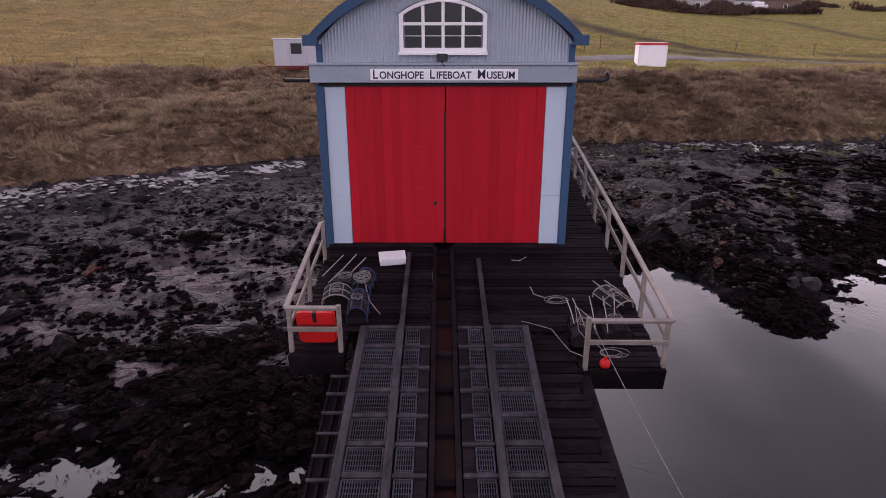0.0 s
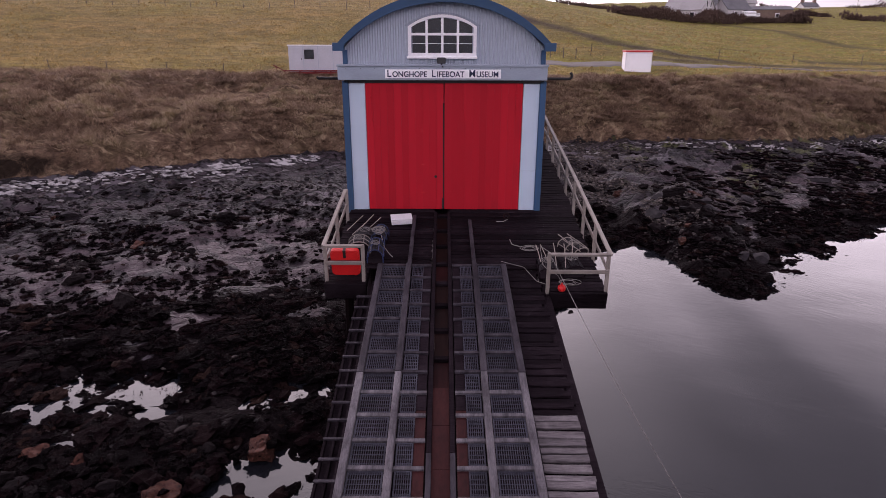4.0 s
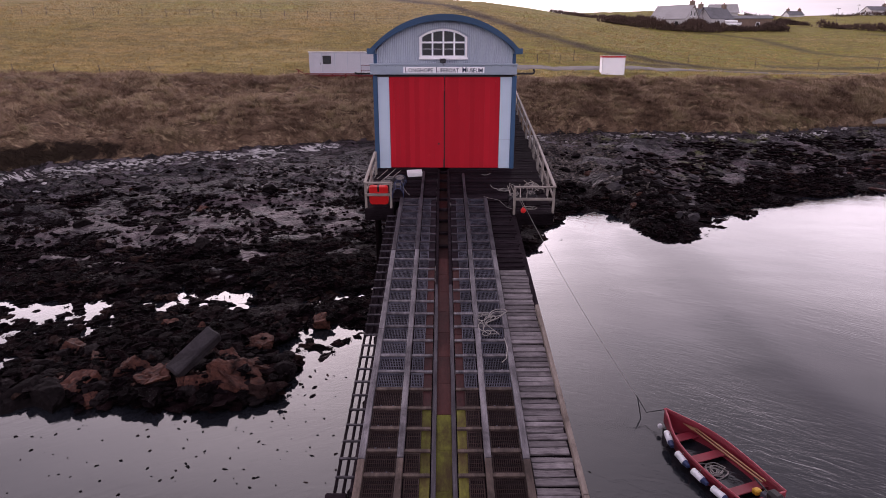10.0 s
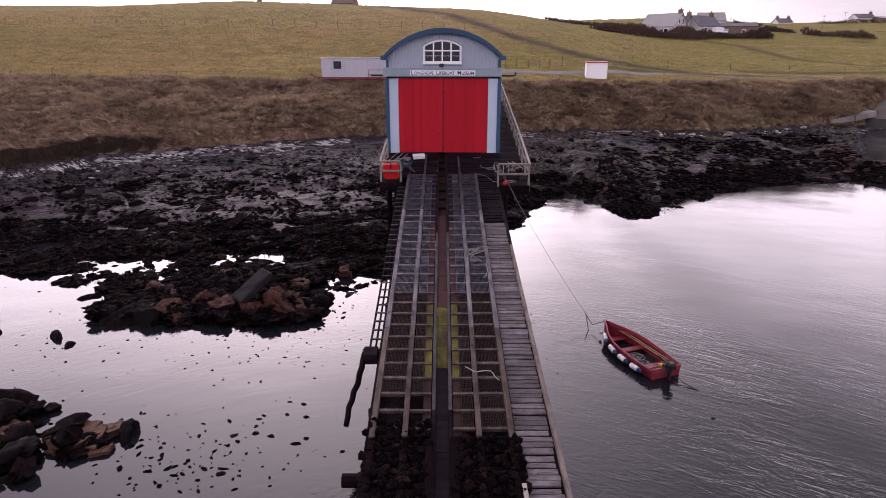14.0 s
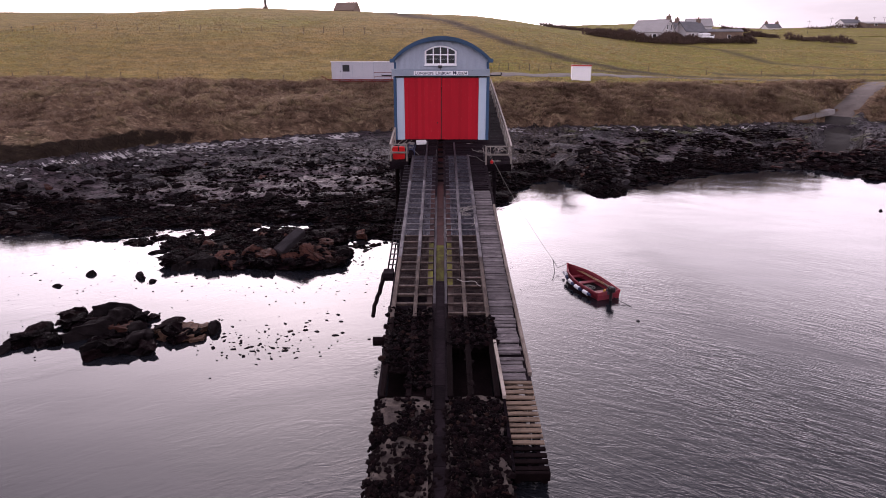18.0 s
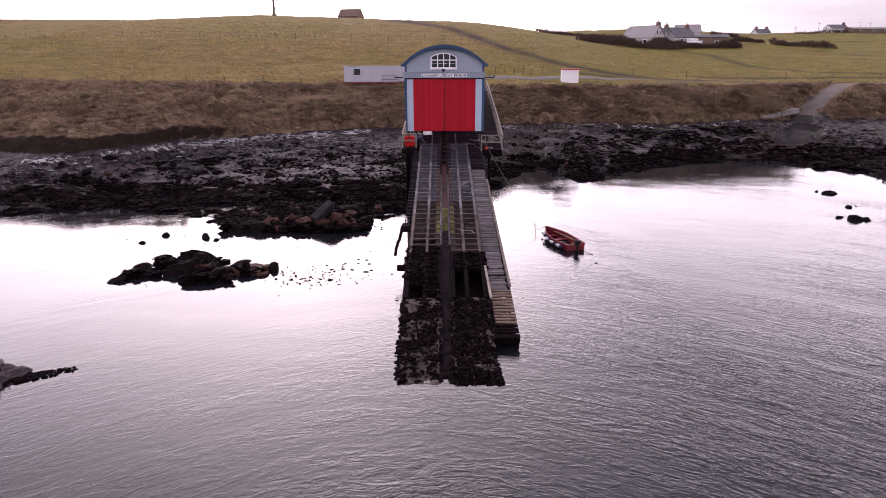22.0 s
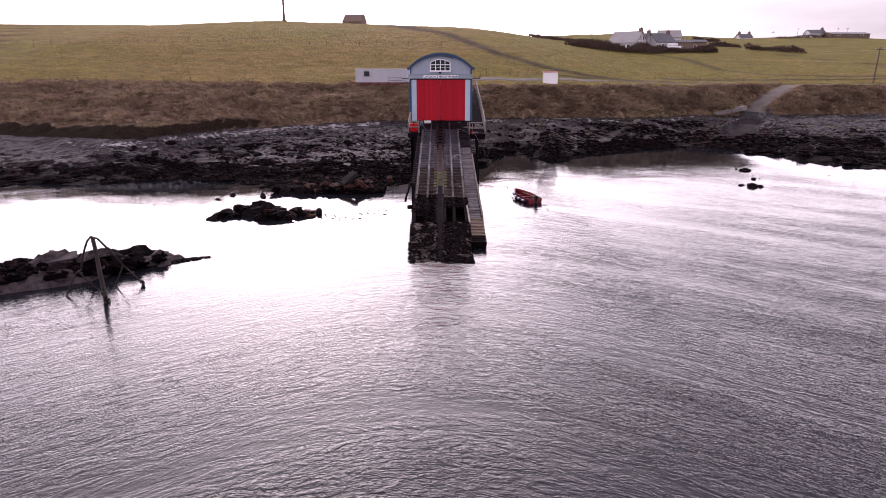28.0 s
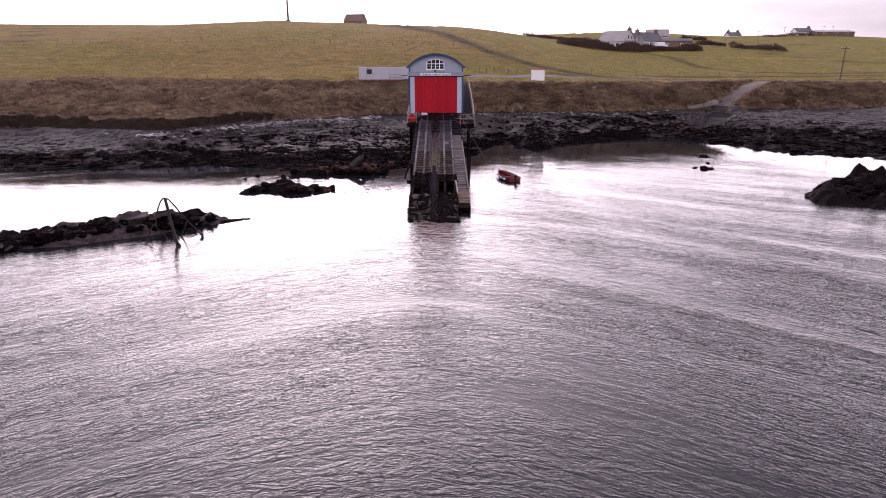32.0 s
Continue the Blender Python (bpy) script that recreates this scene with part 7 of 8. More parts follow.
for s, x0 in ((1, 0.40), (1, 0.30)):
    oar = part("oar", tube(B(), [(x0 - 0.02, 1.05, 0.42), (x0 + 0.16 * 0.4, -1.2, 0.40)], 0.022, 7), M["oar"], boat, "varnished wooden oar")
    part("oar_blade", box(B(), x0 - 0.08, x0 + 0.04, 0.95, 1.4, 0.41, 0.43, 0.006), M["oar"], oar)
om = part("outboard", box(B(), -0.13, 0.13, -LB / 2 - 0.36, -LB / 2 - 0.04, 0.46, 0.72, 0.06), M["black"], boat, "black outboard motor")
part("leg", box(B(), -0.05, 0.05, -LB / 2 - 0.24, -LB / 2 - 0.12, -0.35, 0.46, 0.02), M["black"], om)
part("clamp", box(B(), -0.09, 0.09, -LB / 2 - 0.06, -LB / 2 + 0.10, 0.32, 0.54, 0.01), M["galv"], om)
part("tiller", tube(B(), [(0, -LB / 2, 0.58), (0.04, -LB / 2 + 0.42, 0.64)], 0.02, 6), M["black"], om)
part("rope_heap", coil(B(), -0.14, -0.25, 0.08, 0.22, 7, 5, 0.016, 0.6), M["rope"], boat, "coiled pale rope")
part("bailer", box(B(), -0.02, 0.16, -1.42, -1.26, 0.26, 0.40, 0.03), M["yellow"], boat, "yellow bailer")
for t in (0.74, 0.52, 0.33, 0.14):
    p = boat_section(t)[-1]
    q = boat_section(t + 0.10)[-1]
    a, c = Vector((-p[0] - 0.10, p[1], p[2] - 0.17)), Vector((-q[0] - 0.10, q[1], q[2] - 0.17))
    fd = part("fender", tube(B(), [a.lerp(c, k / 4) for k in range(5)], 0.085, 10), M["fender"], boat, "white cylinder fender", smooth=True)
    part("fender_cap", tube(B(), [a + (a - c) * 0.45, a + (a - c) * 0.22, a], 0.05, 8, 1.6), M["blueplastic"], fd, "blue fender end")
    part("fender_line", tube(B(), [a.lerp(c, 0.5) + Vector((0, 0, 0.08)), Vector((-(p[0] + q[0]) / 2, (p[1] + q[1]) / 2, p[2] + 0.02))], 0.008, 5), M["rope"], fd)
bm = B()
bmesh.ops.create_uvsphere(bm, u_segments=10, v_segments=8, radius=0.07, matrix=Matrix.Translation((-0.30, LB / 2 - 0.1, 0.28)))
part("bow_fender", bm, M["fender"], boat, "small white fender", smooth=True)
part("painter", tube(B(), [(0.0, LB / 2 + 0.12, 0.60), (-0.25, LB / 2 + 0.55, 0.30), (-0.32, LB / 2 + 0.95, 0.62)], 0.014, 5), M["black"], boat)
part("chain", tube(B(), [(-0.32, LB / 2 + 0.9, 0.6), (-0.36, LB / 2 + 0.6, 0.05), (-0.2, LB / 2 + 0.25, -0.02), (0, LB / 2, 0.1)], 0.016, 5), M["black"], boat)


def sagged(a, c, sag, n=16):
    a, c = Vector(a), Vector(c)
    return [a.lerp(c, k / n) - Vector((0, 0, sag * 4 * (k / n) * (1 - k / n))) for k in range(n + 1)]


bow = BOAT @ Vector((-0.3, LB / 2 + 0.95, 0.60))
rail_top = DECKM @ Vector((2.66, -4.74, 0.9))
solo("mooring_rope", tube(B(), sagged(rail_top, bow, 0.25), 0.008, 5), M["rope"], "thin pale mooring rope from the railing to the boat", "rope")
st = BOAT @ Vector((0.1, -LB / 2 - 0.2, 0.25))
solo("stern_rope", tube(B(), sagged(st, (8.6, -16.6, SEA + 0.02), 0.05) + [Vector((9.2, -17.6, SEA - 0.3))], 0.014, 5), M["black"], "dark stern rope running down into the water", "rope")
bm = B()
bmesh.ops.create_uvsphere(bm, u_segments=10, v_segments=8, radius=0.10, matrix=Matrix.Translation((7.93, -17.45, SEA + 0.02)))
solo("dark_float", bm, M["black"], "small dark float bobbing near the boat", "float", smooth=True)

# ---- old iron frame by the reef ----
wk = thing("iron_wreckage", Matrix.Translation((-15.0, -34.0, SEA)), "rusted iron frame of wreckage standing in the shallows", "wreckage")


def iron(name, pts, r, label="", taper=1.0):
    return part(name, tube(B(), [Vector(p) for p in pts], r, 7, taper), M["oldiron"], wk, label, smooth=True)


post = iron("main_post", [(-0.62, 0.40, 2.42), (-0.36, 0.06, 1.75), (-0.06, -0.42, 1.12), (0.38, -1.05, 0.42), (0.72, -1.56, -0.1), (0.86, -1.75, -0.6)], 0.085, "thick weed-grown post", 1.35)
bm = B()
for k in range(16):
    q = rnd.random() ** 1.6
    p = Vector((0.80 - 0.5 * q, -1.66 + 0.72 * q, 0.0 + 0.55 * q)) + Vector((rnd.uniform(-.09, .09), rnd.uniform(-.09, .09), 0))
    tube(bm, [p, p + Vector((rnd.uniform(-.05, .05), rnd.uniform(-.05, .05), -rnd.uniform(0.12, 0.3)))], 0.045, 5, 0.4)
part("hanging_weed", bm, M["weed"], post, "dark weed hanging on the post")
iron("arch", [(-1.22, 0.10, 0.95), (-1.22, 0.34, 1.45), (-1.16, 0.55, 1.86), (-0.95, 0.50, 2.24), (-0.70, 0.42, 2.46), (-0.45, 0.48, 2.36), (-0.15, 0.58, 1.90), (0.12, 0.70, 1.40), (0.36, 0.80, 0.98)], 0.045, "bent iron bar")
iron("cross_bar", [(-0.30, 0.0, 1.58), (0.02, 0.65, 1.56)], 0.035)
iron("knee", [(-1.22, 0.10, 0.95), (-1.30, -0.18, 0.93), (-1.12, 0.02, 0.84)], 0.05)
iron("leg", [(-1.28, -0.16, 0.95), (-1.43, -0.5, 0.42), (-1.56, -0.86, -0.12)], 0.04)
iron("leg", [(-1.22, -0.10, 0.92), (-0.95, 0.08, 0.42), (-0.66, 0.28, -0.10)], 0.04)
iron("leg", [(0.36, 0.80, 0.98), (0.14, 0.72, 0.45), (-0.10, 0.62, -0.10)], 0.04)
iron("leg", [(0.36, 0.80, 0.98), (0.75, 0.76, 0.58), (1.16, 0.70, 0.16)], 0.04)
iron("foot_plate", [(1.12, 0.66, 0.24), (1.24, 0.72, 0.12), (1.17, 0.70, -0.12)], 0.075)
iron("foot_plate", [(1.10, 0.70, 0.12), (1.26, 0.70, 0.22)], 0.05)

# ---- cabin, kiosk, road ----
cab = thing("site_cabin", Matrix.Translation((-13.1, 33.0, 2.55)), "long white portable cabin on a dark red skid", "cabin")
part("body", box(B(), 0.0, 9.8, 0.0, 2.7, 0.32, 2.34, 0.03), M["cabin"], cab)
part("roof", box(B(), -0.06, 9.86, -0.06, 2.76, 2.342, 2.42, 0.02), M["white"], cab)
for k in range(1, 8):
    part("seam", box(B(), k * 1.22 - 0.015, k * 1.22 + 0.015, -0.012, -0.001, 0.34, 2.32), M["fascia"], cab)
wn_ = part("window", box(B(), 1.3, 2.1, -0.03, -0.002, 1.3, 2.05, 0.01), M["black"], cab, "small dark window")
part("pane", box(B(), 1.38, 2.02, -0.036, -0.031, 1.37, 1.98), M["glass"], wn_)
dr = part("door", box(B(), 0.45, 1.15, -0.025, -0.002, 0.4, 2.2, 0.01), M["cabin"], cab)
part("handle", box(B(), 1.05, 1.09, -0.05, -0.026, 1.25, 1.4), M["black"], dr)
ew = part("end_window", box(B(), -0.03, -0.002, 0.5, 1.0, 1.2, 2.0, 0.01), M["black"], cab)
part("door", box(B(), -0.028, -0.002, 1.4, 2.2, 0.4, 2.2, 0.01), M["panel"], cab)
part("skid", box(B(), -0.35, 10.1, -0.55, 2.6, 0.18, 0.30, 0.01), M["cabinred"], cab, "dark red base frame")
part("skid_rail", beam(B(), (-0.35, -0.62, 0.42), (10.0, -0.62, 0.42), 0.06, 0.10), M["cabinred"], cab)
for k in range(9):
    part("skid_leg", box(B(), -0.3 + k * 1.25, -0.2 + k * 1.25, -0.6, -0.48, -0.5, 0.46), M["cabinred"], cab)
part("ramp_rail", beam(beam(B(), (-0.3, -0.6, 0.4), (-1.1, -0.7, 0.85), 0.06, 0.08), (-0.9, -0.65, 0.2), (-0.9, -0.65, 0.8), 0.06, 0.06), M["cabinred"], cab)
hr = part("handrail", tube(B(), [(5.0, -0.55, 0.3), (5.0, -0.55, 1.2), (7.0, -0.55, 1.2), (7.0, -0.55, 0.3)], 0.03, 6), M["cabinred"], cab)
part("handrail_bar", tube(B(), [(5.0, -0.55, 0.75), (7.0, -0.55, 0.75)], 0.025, 6), M["cabinred"], hr)
part("hatch", box(B(), 7.7, 8.7, -0.025, -0.002, 0.5, 1.7, 0.01), M["cabin"], cab)

ks = thing("white_kiosk", Matrix.Translation((16.65, 37.3, 2.55)) @ pose(0, 0, 0, 0, 0, -6), "small white flat-roofed hut with red roof edge on the grass", "hut")
part("body", box(B(), -1.1, 1.1, -0.9, 0.9, -0.2, 1.878, 0.02), M["white"], ks)
part("roof_edge", box(B(), -1.16, 1.16, -0.96, 0.96, 1.88, 2.02, 0.012), M["redplastic"], ks, "red roof edge")
part("roof", box(B(), -1.1, 1.1, -0.9, 0.9, 2.022, 2.05), M["white"], ks)
part("corner_trim", box(B(), -1.12, -1.05, -0.92, -0.85, -0.2, 1.79), M["foam"], ks)
part("corner_trim", box(B(), 1.05, 1.12, -0.92, -0.85, -0.2, 1.79), M["foam"], ks)


def strip(name, pts, wide, material, label, category, lift=0.05, rough_z=True):
    """A road laid over the ground."""
    bm = B()
    pp = []
    for (ax, ay), (bx, by) in zip(pts, pts[1:]):
        n = max(2, int(math.hypot(bx - ax, by - ay) / 0.8))
        pp += [(ax + (bx - ax) * k / n, ay + (by - ay) * k / n) for k in range(n)]
    pp.append(pts[-1])
    rows = []
    for k, (x, y) in enumerate(pp):
        x0, y0 = pp[max(0, k - 1)]
        x1, y1 = pp[min(len(pp) - 1, k + 1)]
        ln = math.hypot(x1 - x0, y1 - y0)
        nx, ny = -(y1 - y0) / ln, (x1 - x0) / ln
        row = []
        for q in range(9):
            o = (q / 8 - 0.5) * wide * (1 + 0.08 * math.sin(k * 0.7 + q))
            px, py = x + nx * o, y + ny * o
            row.append(bm.verts.new((px, py, ground_at(px, py) + lift - (0.09 if q in (0, 8) else 0))))
        rows.append(row)
    for a, c in zip(rows, rows[1:]):
        for q in range(8):
            bm.faces.new((a[q], a[q + 1], c[q + 1], c[q]))
    bmesh.ops.recalc_face_normals(bm, faces=bm.faces[:])
    return solo(name, bm, material, label, category, kind="structure", smooth=True)


strip("road", ((4.5, 38.6), (12, 39.2), (24, 41.0), (27, 41.6)), 1.9, M["gravel"], "narrow grey gravel shore road", "road", 0.07)
strip("farm_track", ((26.8, 41.5), (45, 44.6), (60, 46.9), (90, 52), (150, 62)), 1.1, M["weedyramp"], "narrow muddy track along the top of the bank", "track", 0.07)
strip("boat_ramp", ((60, 46.5), (56, 42.5), (51.5, 38), (46.6, 33.6)), 2.6, M["weedyramp"], "worn gravel ramp down to the shore", "ramp", 0.08)
strip("ramp_foot", ((46.5, 33.5), (44.5, 29.5), (41.5, 25.2)), 2.6, M["wetramp"], "dark weedy foot of the boat ramp", "ramp", 0.07)
bm = beam(B(), (40.8, 33.0, -1.62), (43.4, 33.3, -1.12), 0.8, 0.6, 0.04)
beam(bm, (43.42, 33.3, -1.12), (46.0, 34.0, -0.68), 1.0, 0.6, 0.04)
solo("ramp_apron", bm, M["rampconc"], "pale concrete apron beside the boat ramp", "ramp", kind="structure")


# ---- fences, poles ----
def wire_fence(pts, gap, tall, label):
    fe = thing("wire_fence", None, label, "fence")
    posts = []
    for (ax, ay), (bx, by) in zip(pts, pts[1:]):
        n = max(1, int(math.hypot(bx - ax, by - ay) / gap))
        for k in range(n):
            x, y = ax + (bx - ax) * k / n, ay + (by - ay) * k / n
            posts.append(Vector((x + rnd.uniform(-.1, .1), y, ground_at(x, y))))
    for p in posts:
        t = p + Vector((rnd.uniform(-.06, .06), 0, tall * rnd.uniform(0.9, 1.08)))
        part("post", tube(B(), [p - Vector((0, 0, 0.2)), t], 0.036, 5), M["pole"], fe)
    for h in (0.35, 0.7, 1.0):
        part("wire", tube(B(), [p + Vector((0, 0, tall * h * 0.95)) for p in posts], 0.005, 3), M["pole"], fe)
    return fe


wire_fence(((-100, 62), (-60, 63.5), (-20, 65), (6, 66)), 3.2, 1.1, "post and wire fence across the pasture")
wire_fence(((5, 42.5), (14, 43.5), (28, 47), (46, 52), (80, 58)), 8.0, 1.1, "post and wire fence along the shore road")
wire_fence(((7, 41.2), (13.5, 41.6)), 1.3, 0.9, "short timber fence by the road")
wire_fence(((-60, 34.6), (-34, 34.4), (-14, 34.5)), 4.2, 0.8, "low post and wire fence at the bank top")


def pole(x, y, tall, r, label, arm=0.0):
    p = thing("utility_pole", Matrix.Translation((x, y, ground_at(x, y))), label, "pole", "utility poles")
    part("shaft", tube(B(), [(0, 0, -0.3), (0.05, 0, tall)], r, 8, 0.7), M["pole"], p)
    if arm:
        part("cross_arm", beam(B(), (-arm, 0, tall - 0.4), (arm, 0, tall - 0.4), 0.1, 0.1), M["pole"], p)
        for q in (-arm * 0.85, 0, arm * 0.85):
            part("insulator", tube(B(), [(q, 0, tall - 0.35), (q, 0, tall - 0.15)], 0.04, 6), M["white"], p)
    return p


pole(79, 55, 6.2, 0.14, "leaning wooden power pole by the road", 0.9)
for x, y in ((118, 170), (146, 205), (168, 214), (172, 214)):
    pole(x, y, 4.2, 0.05, "thin distant wooden pole", 0.6)
mo = thing("stone_column", Matrix.Translation((-50.2, 138.6, ground_at(-50.2, 138.6))), "tall slim pillar on the hill crest", "pillar")
part("shaft", tube(B(), [(0, 0, -0.5), (0, 0, 9.5)], 0.36, 10, 0.75), M["pole"], mo)
part("plinth", box(B(), -0.6, 0.6, -0.6, 0.6, -0.5, 0.5, 0.05), M["stone"], mo)


# ---- houses ----
def gabled(name, m, lx, ly, eave, ridge, wall_m, roof_m, label, wins=(), chimneys=(), over=0.25, category="house"):
    """Ridge along local x; windows as (face, along, height, width, tall)."""
    h = thing(name, m, label, category)
    bm = B()
    prof = [(-ly / 2, -1.5), (ly / 2, -1.5), (ly / 2, eave), (0, ridge), (-ly / 2, eave)]
    a = [bm.verts.new((-lx / 2, y, z)) for y, z in prof]
    c = [bm.verts.new((lx / 2, y, z)) for y, z in prof]
    bm.faces.new(a)
    bm.faces.new(c[::-1])
    for i in range(5):
        j = (i + 1) % 5
        bm.faces.new((a[j], a[i], c[i], c[j]))
    bmesh.ops.recalc_face_normals(bm, faces=bm.faces[:])
    part("wall", bm, wall_m, h)
    for s in (-1, 1):
        d = Vector((0, s * ly / 2, eave - ridge))
        d.normalize()
        p0, p1 = Vector((0, 0, ridge + 0.06)), Vector((0, 0, ridge + 0.06)) + d * (math.hypot(ly / 2, ridge - eave) + over)
        bm = B()
        nrm = Vector((0, s * (ridge - eave), ly / 2)).normalized() * 0.12
        vs = [bm.verts.new(Vector((xx, 0, 0)) + q) for xx in (-lx / 2 - over, lx / 2 + over) for q in (p0, p1, p1 + nrm, p0 + nrm)]
        for f in ((0, 1, 2, 3), (7, 6, 5, 4), (0, 4, 5, 1), (1, 5, 6, 2), (2, 6, 7, 3), (3, 7, 4, 0)):
            bm.faces.new([vs[i] for i in f])
        bmesh.ops.recalc_face_normals(bm, faces=bm.faces[:])
        part("roof", bm, roof_m, h)
    for face, u, z, w, t in wins:
        if face in "sn":
            s = -1 if face == "s" else 1
            fr = part("window", box(B(), u - w / 2, u + w / 2, *sorted((s * ly / 2 + s * 0.01, s * ly / 2 + s * 0.06)), z, z + t, 0.01), M["white"], h)
            part("pane", box(B(), u - w / 2 + .1, u + w / 2 - .1, *sorted((s * ly / 2 + s * 0.062, s * ly / 2 + s * 0.075)), z + .1, z + t - .1), M["black"], fr)
        else:
            s = -1 if face == "w" else 1
            fr = part("window", box(B(), *sorted((s * lx / 2 + s * 0.01, s * lx / 2 + s * 0.06)), u - w / 2, u + w / 2, z, z + t, 0.01), M["white"], h)
            part("pane", box(B(), *sorted((s * lx / 2 + s * 0.062, s * lx / 2 + s * 0.075)), u - w / 2 + .1, u + w / 2 - .1, z + .1, z + t - .1), M["black"], fr)
    for u in chimneys:
        ch = part("chimney", box(B(), u - 0.5, u + 0.5, -0.35, 0.35, ridge - 0.6, ridge + 0.9, 0.02), M["stone"], h)
        part("chimney_pot", tube(B(), [(u, 0, ridge + 0.9), (u, 0, ridge + 1.3)], 0.15, 8), M["oar"], ch)
    return h


def at_land(x, y, rz, up=0.0):
    return Matrix.Translation((x, y, ground_at(x, y) + up)) @ pose(0, 0, 0, 0, 0, rz)


gabled("white_house", at_land(53.4, 126, -44, -0.4), 8.6, 7.6, 2.2, 5.3, M["harl"], M["paleroof"], "white harled house with pale roof among hedges", [("e", -1.9, 0.5, 0.9, 1.3), ("e", 0.4, 0.5, 0.9, 1.3), ("e", -1.1, 2.8, 0.8, 1.3), ("e", 0.9, 2.8, 0.8, 1.3), ("s", -2.6, 0.6, 1.1, 1.2), ("s", 2.4, 0.6, 1.1, 1.2)], (3.9,))
gabled("house_wing", at_land(58.4, 128.6, -44, -0.4), 4.6, 4.4, 2.2, 4.6, M["harl"], M["slate"], "white gabled wing of a harled house", [("e", -0.6, 0.6, 0.8, 1.2), ("e", 0.9, 0.6, 0.8, 1.2)], (1.9,))
gabled("grey_cottage", at_land(63.6, 128.5, 24, -0.4), 7.0, 5.4, 2.1, 4.6, M["harl"], M["slate"], "pale cottage with dark slate roof", [("s", -1.2, 0.4, 0.9, 1.4), ("s", 1.6, 0.2, 1.6, 1.9), ("w", 0.0, 0.7, 0.8, 1.0)], (2.9,))
gabled("small_cottage", at_land(69.5, 138, -8, 0.0), 6.4, 5.0, 2.6, 4.6, M["harl"], M["paleroof"], "low grey-roofed cottage behind the others", [("s", 0, 0.8, 1.0, 1.0)], ())
gabled("low_outbuilding", at_land(72.6, 129.5, -4, -0.3), 9.4, 4.0, 2.0, 2.7, M["stone"], M["slate"], "low dark stone outbuilding beside the cottages", [("s", -3, 0.3, 1.3, 1.0), ("s", 1.4, 0.4, 0.9, 0.9)], (), 0.2, "outbuilding")
gabled("hill_barn", at_land(-35.6, 189, -12, 1.0), 7.6, 6.6, 2.5, 5.2, M["stone"], M["stone"], "old brown stone barn on the hill crest", [("e", 0.5, 0.4, 1.2, 1.2)], (), 0.1, "barn")
gabled("far_cottage", at_land(129, 216, 4, -1.8), 5.5, 4.5, 2.2, 3.6, M["harl"], M["slate"], "distant white cottage on the skyline", [("s", 0, 0.8, 1.0, 1.0)], (-2.2, 2.2))
gabled("far_farm_shed", at_land(171, 214, 3, 0.2), 17, 8, 1.2, 2.0, M["stone"], M["paleroof"], "long low distant farm building", [("s", -5, 0.4, 1.4, 0.8), ("s", 0, 0.4, 1.4, 0.8), ("s", 5, 0.4, 1.4, 0.8)], (), 0.3, "farm building")
gabled("far_farm_shed", at_land(160, 217, 3, -0.4), 7, 5, 1.8, 3.2, M["harl"], M["slate"], "distant farm cottage on the skyline", [], (3,), 0.2, "farm building")
car = thing("parked_van", at_land(66.6, 124.5, 20), "small white van parked by the cottage", "van")
part("body", box(B(), -2.0, 2.0, -0.85, 0.85, 0.35, 1.2, 0.15), M["white"], car)
part("cab_top", box(B(), -1.9, 0.9, -0.8, 0.8, 1.2, 1.9, 0.2), M["white"], car)
part("windscreen", box(B(), 0.9, 0.95, -0.6, 0.6, 1.25, 1.75), M["black"], car)
for q in (-1.25, 1.25):
    for s in (-0.86, 0.86):
        part("wheel", tube(B(), [(q, s - 0.08, 0.33), (q, s + 0.08, 0.33)], 0.33, 12), M["black"], car)


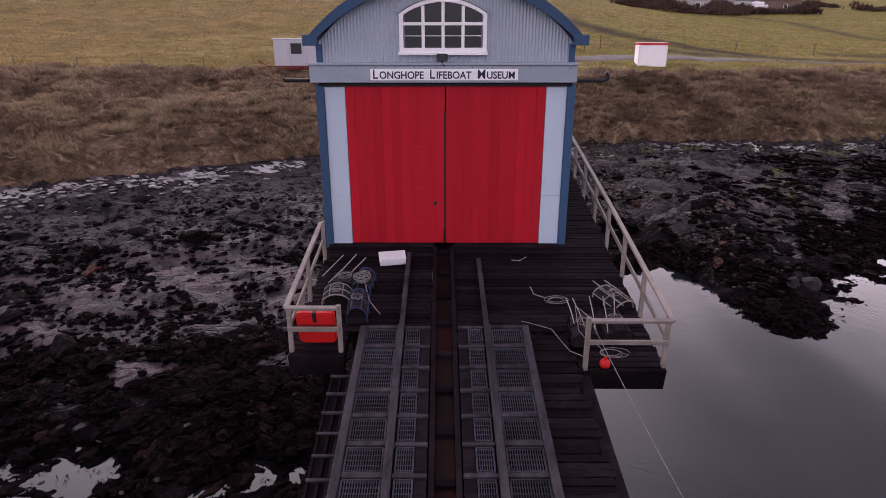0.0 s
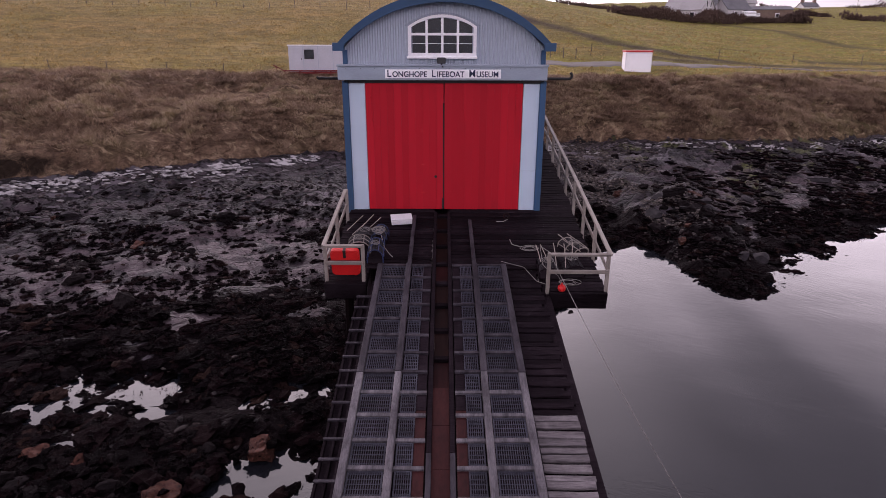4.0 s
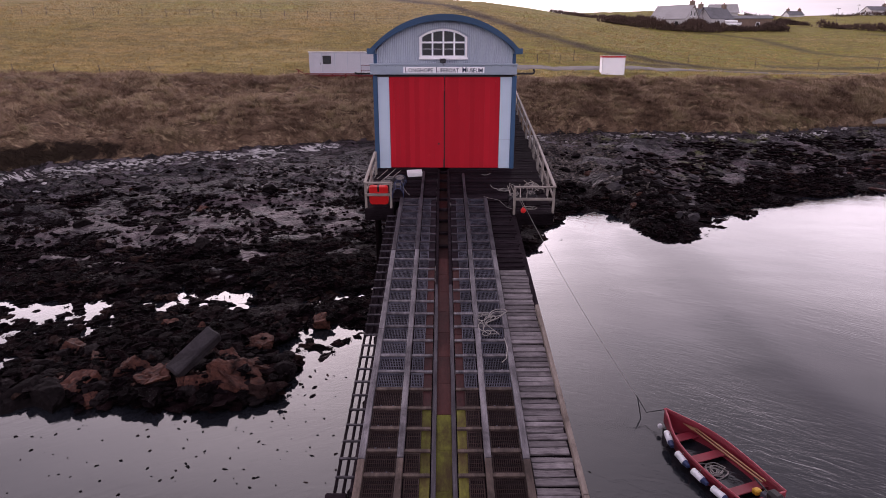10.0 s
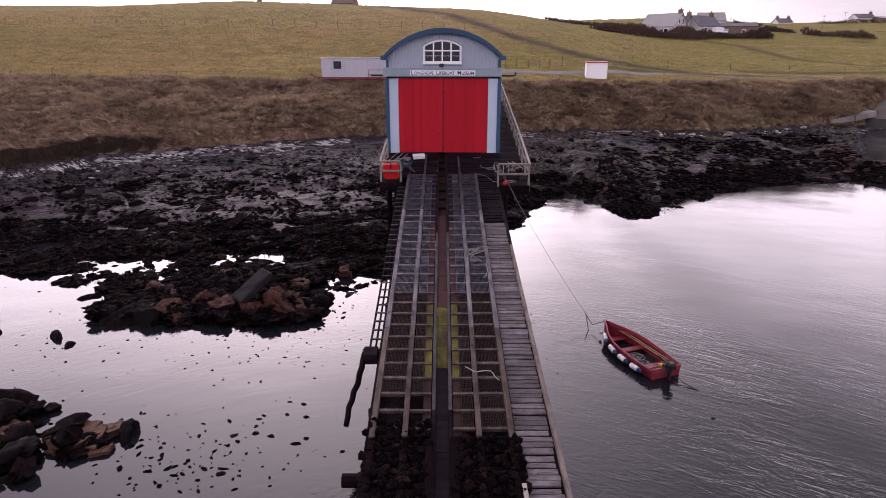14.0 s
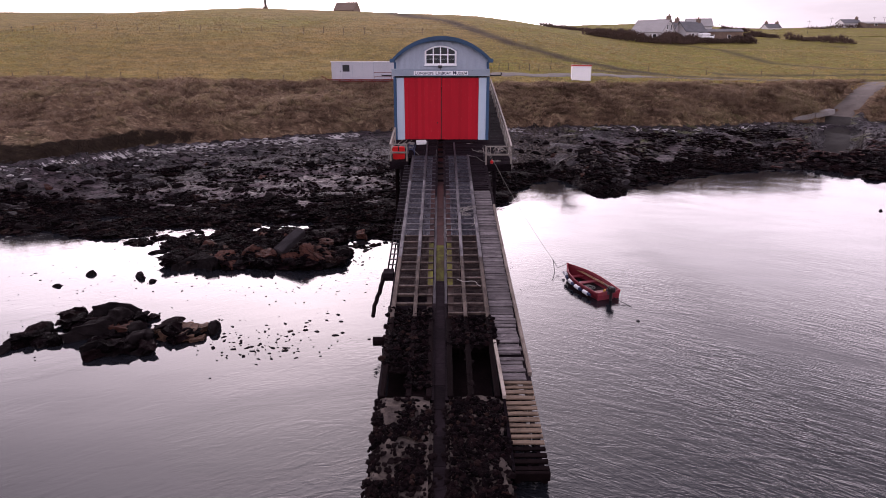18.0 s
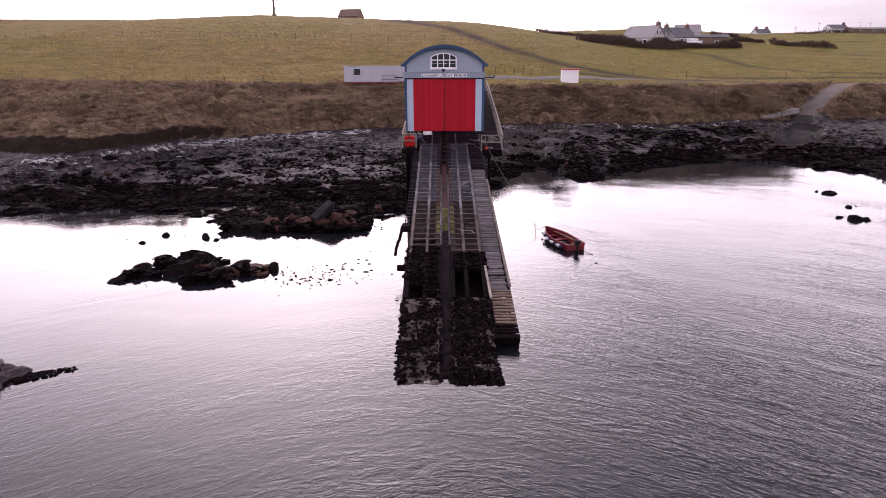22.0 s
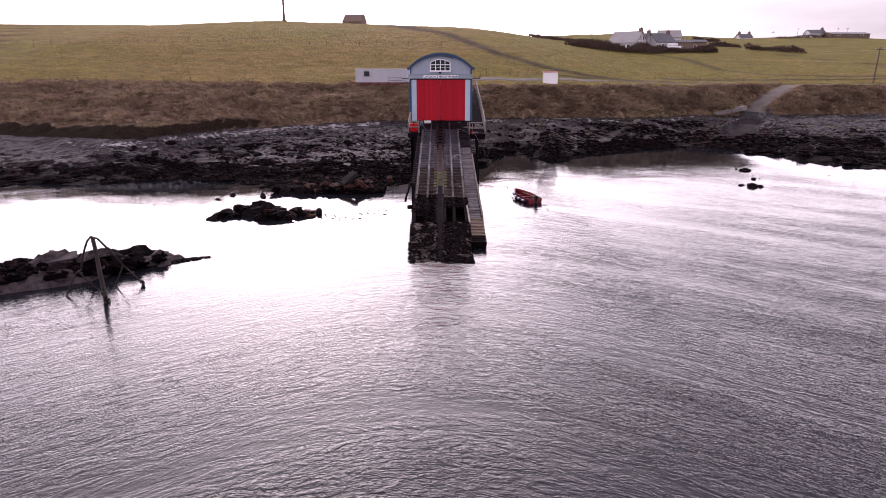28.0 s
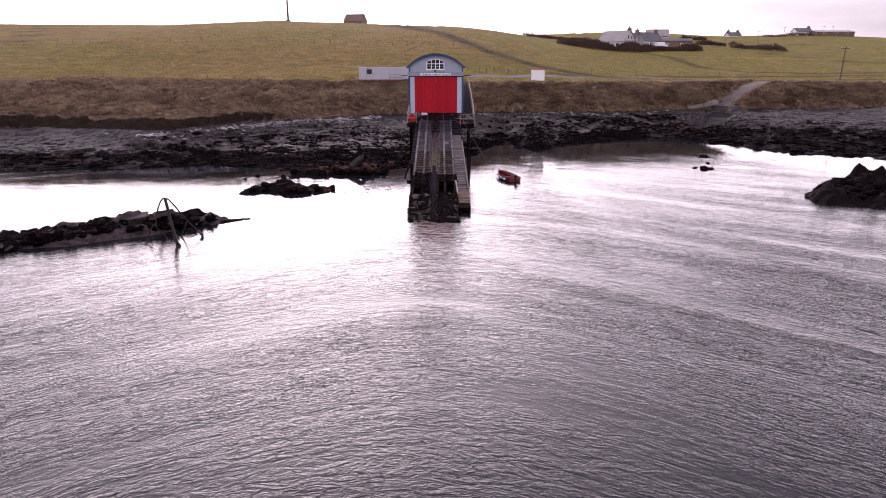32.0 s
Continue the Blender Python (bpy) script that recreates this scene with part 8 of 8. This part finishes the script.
# ---- hedges: bare twiggy bushes ----
def hedge(pts, tall, wide, seed, label, count):
    r = np.random.RandomState(seed)
    hd = thing("hedge", None, label, "hedge")
    seg = [(a, c, math.hypot(c[0] - a[0], c[1] - a[1])) for a, c in zip(pts, pts[1:])]
    tot = sum(s[2] for s in seg)
    P = []
    for a, c, ln in seg:
        k = int(count * ln / tot)
        t = r.rand(k)
        P.append(np.column_stack([a[0] + (c[0] - a[0]) * t + r.normal(0, wide * 0.4, k), a[1] + (c[1] - a[1]) * t + r.normal(0, wide * 0.4, k)]))
    P = np.concatenate(P)
    n = len(P)
    hh = tall * (0.25 + 1.3 * np.clip(fbm(P[:, 0] * 0.22, P[:, 1] * 0.22, 3, 0.6) + 0.42, 0, 1))
    z = land_z(P[:, 0], P[:, 1]) + hh * r.rand(n) ** 0.7
    sz = np.stack([r.uniform(0.08, 0.26, n), r.uniform(0.08, 0.26, n), r.uniform(0.08, 0.24, n)], -1)
    part("crown", stuff_mesh("crown", *ICO1, np.column_stack([P, z]), sz, r.uniform(0, 6.28, n), 0.5, M["hedge"], seed, False), None, hd)
    me = blades("twigs", np.column_stack([P, z]), np.full(n, 0.8), M["hedge"], 7, seed, (0, 0, 0), 0.022)
    part("twig_mass", me, None, hd)["kind"] = "stuff"
    return hd


hedge(((36, 123), (40, 120), (46, 118), (53, 116), (60, 116)), 1.9, 2.0, 71, "dark bare hedge below the white house", 2600)
hedge(((61, 118), (68, 118.5), (76, 119)), 1.5, 1.8, 72, "dark hedge in front of the cottages", 1500)
hedge(((91, 131), (99, 127), (104, 124)), 1.5, 2.0, 73, "low dark hedge in the field", 500)
hedge(((84, 140), (92, 139)), 1.0, 1.5, 74, "dark garden bushes beside the cottage", 350)
hedge(((28, 150), (40, 158), (52, 163)), 0.6, 1.6, 75, "scrubby dark growth along the hill crest", 500)
hedge(((88, 165), (97, 167)), 1.4, 1.6, 76, "round dark bushes on the skyline", 300)
hedge(((49.2, 120), (50.6, 119.6)), 2.4, 0.8, 77, "dark bush against the house wall", 160)
hedge(((140, 210), (175, 214)), 1.0, 2.0, 78, "low scrub on the far skyline", 400)
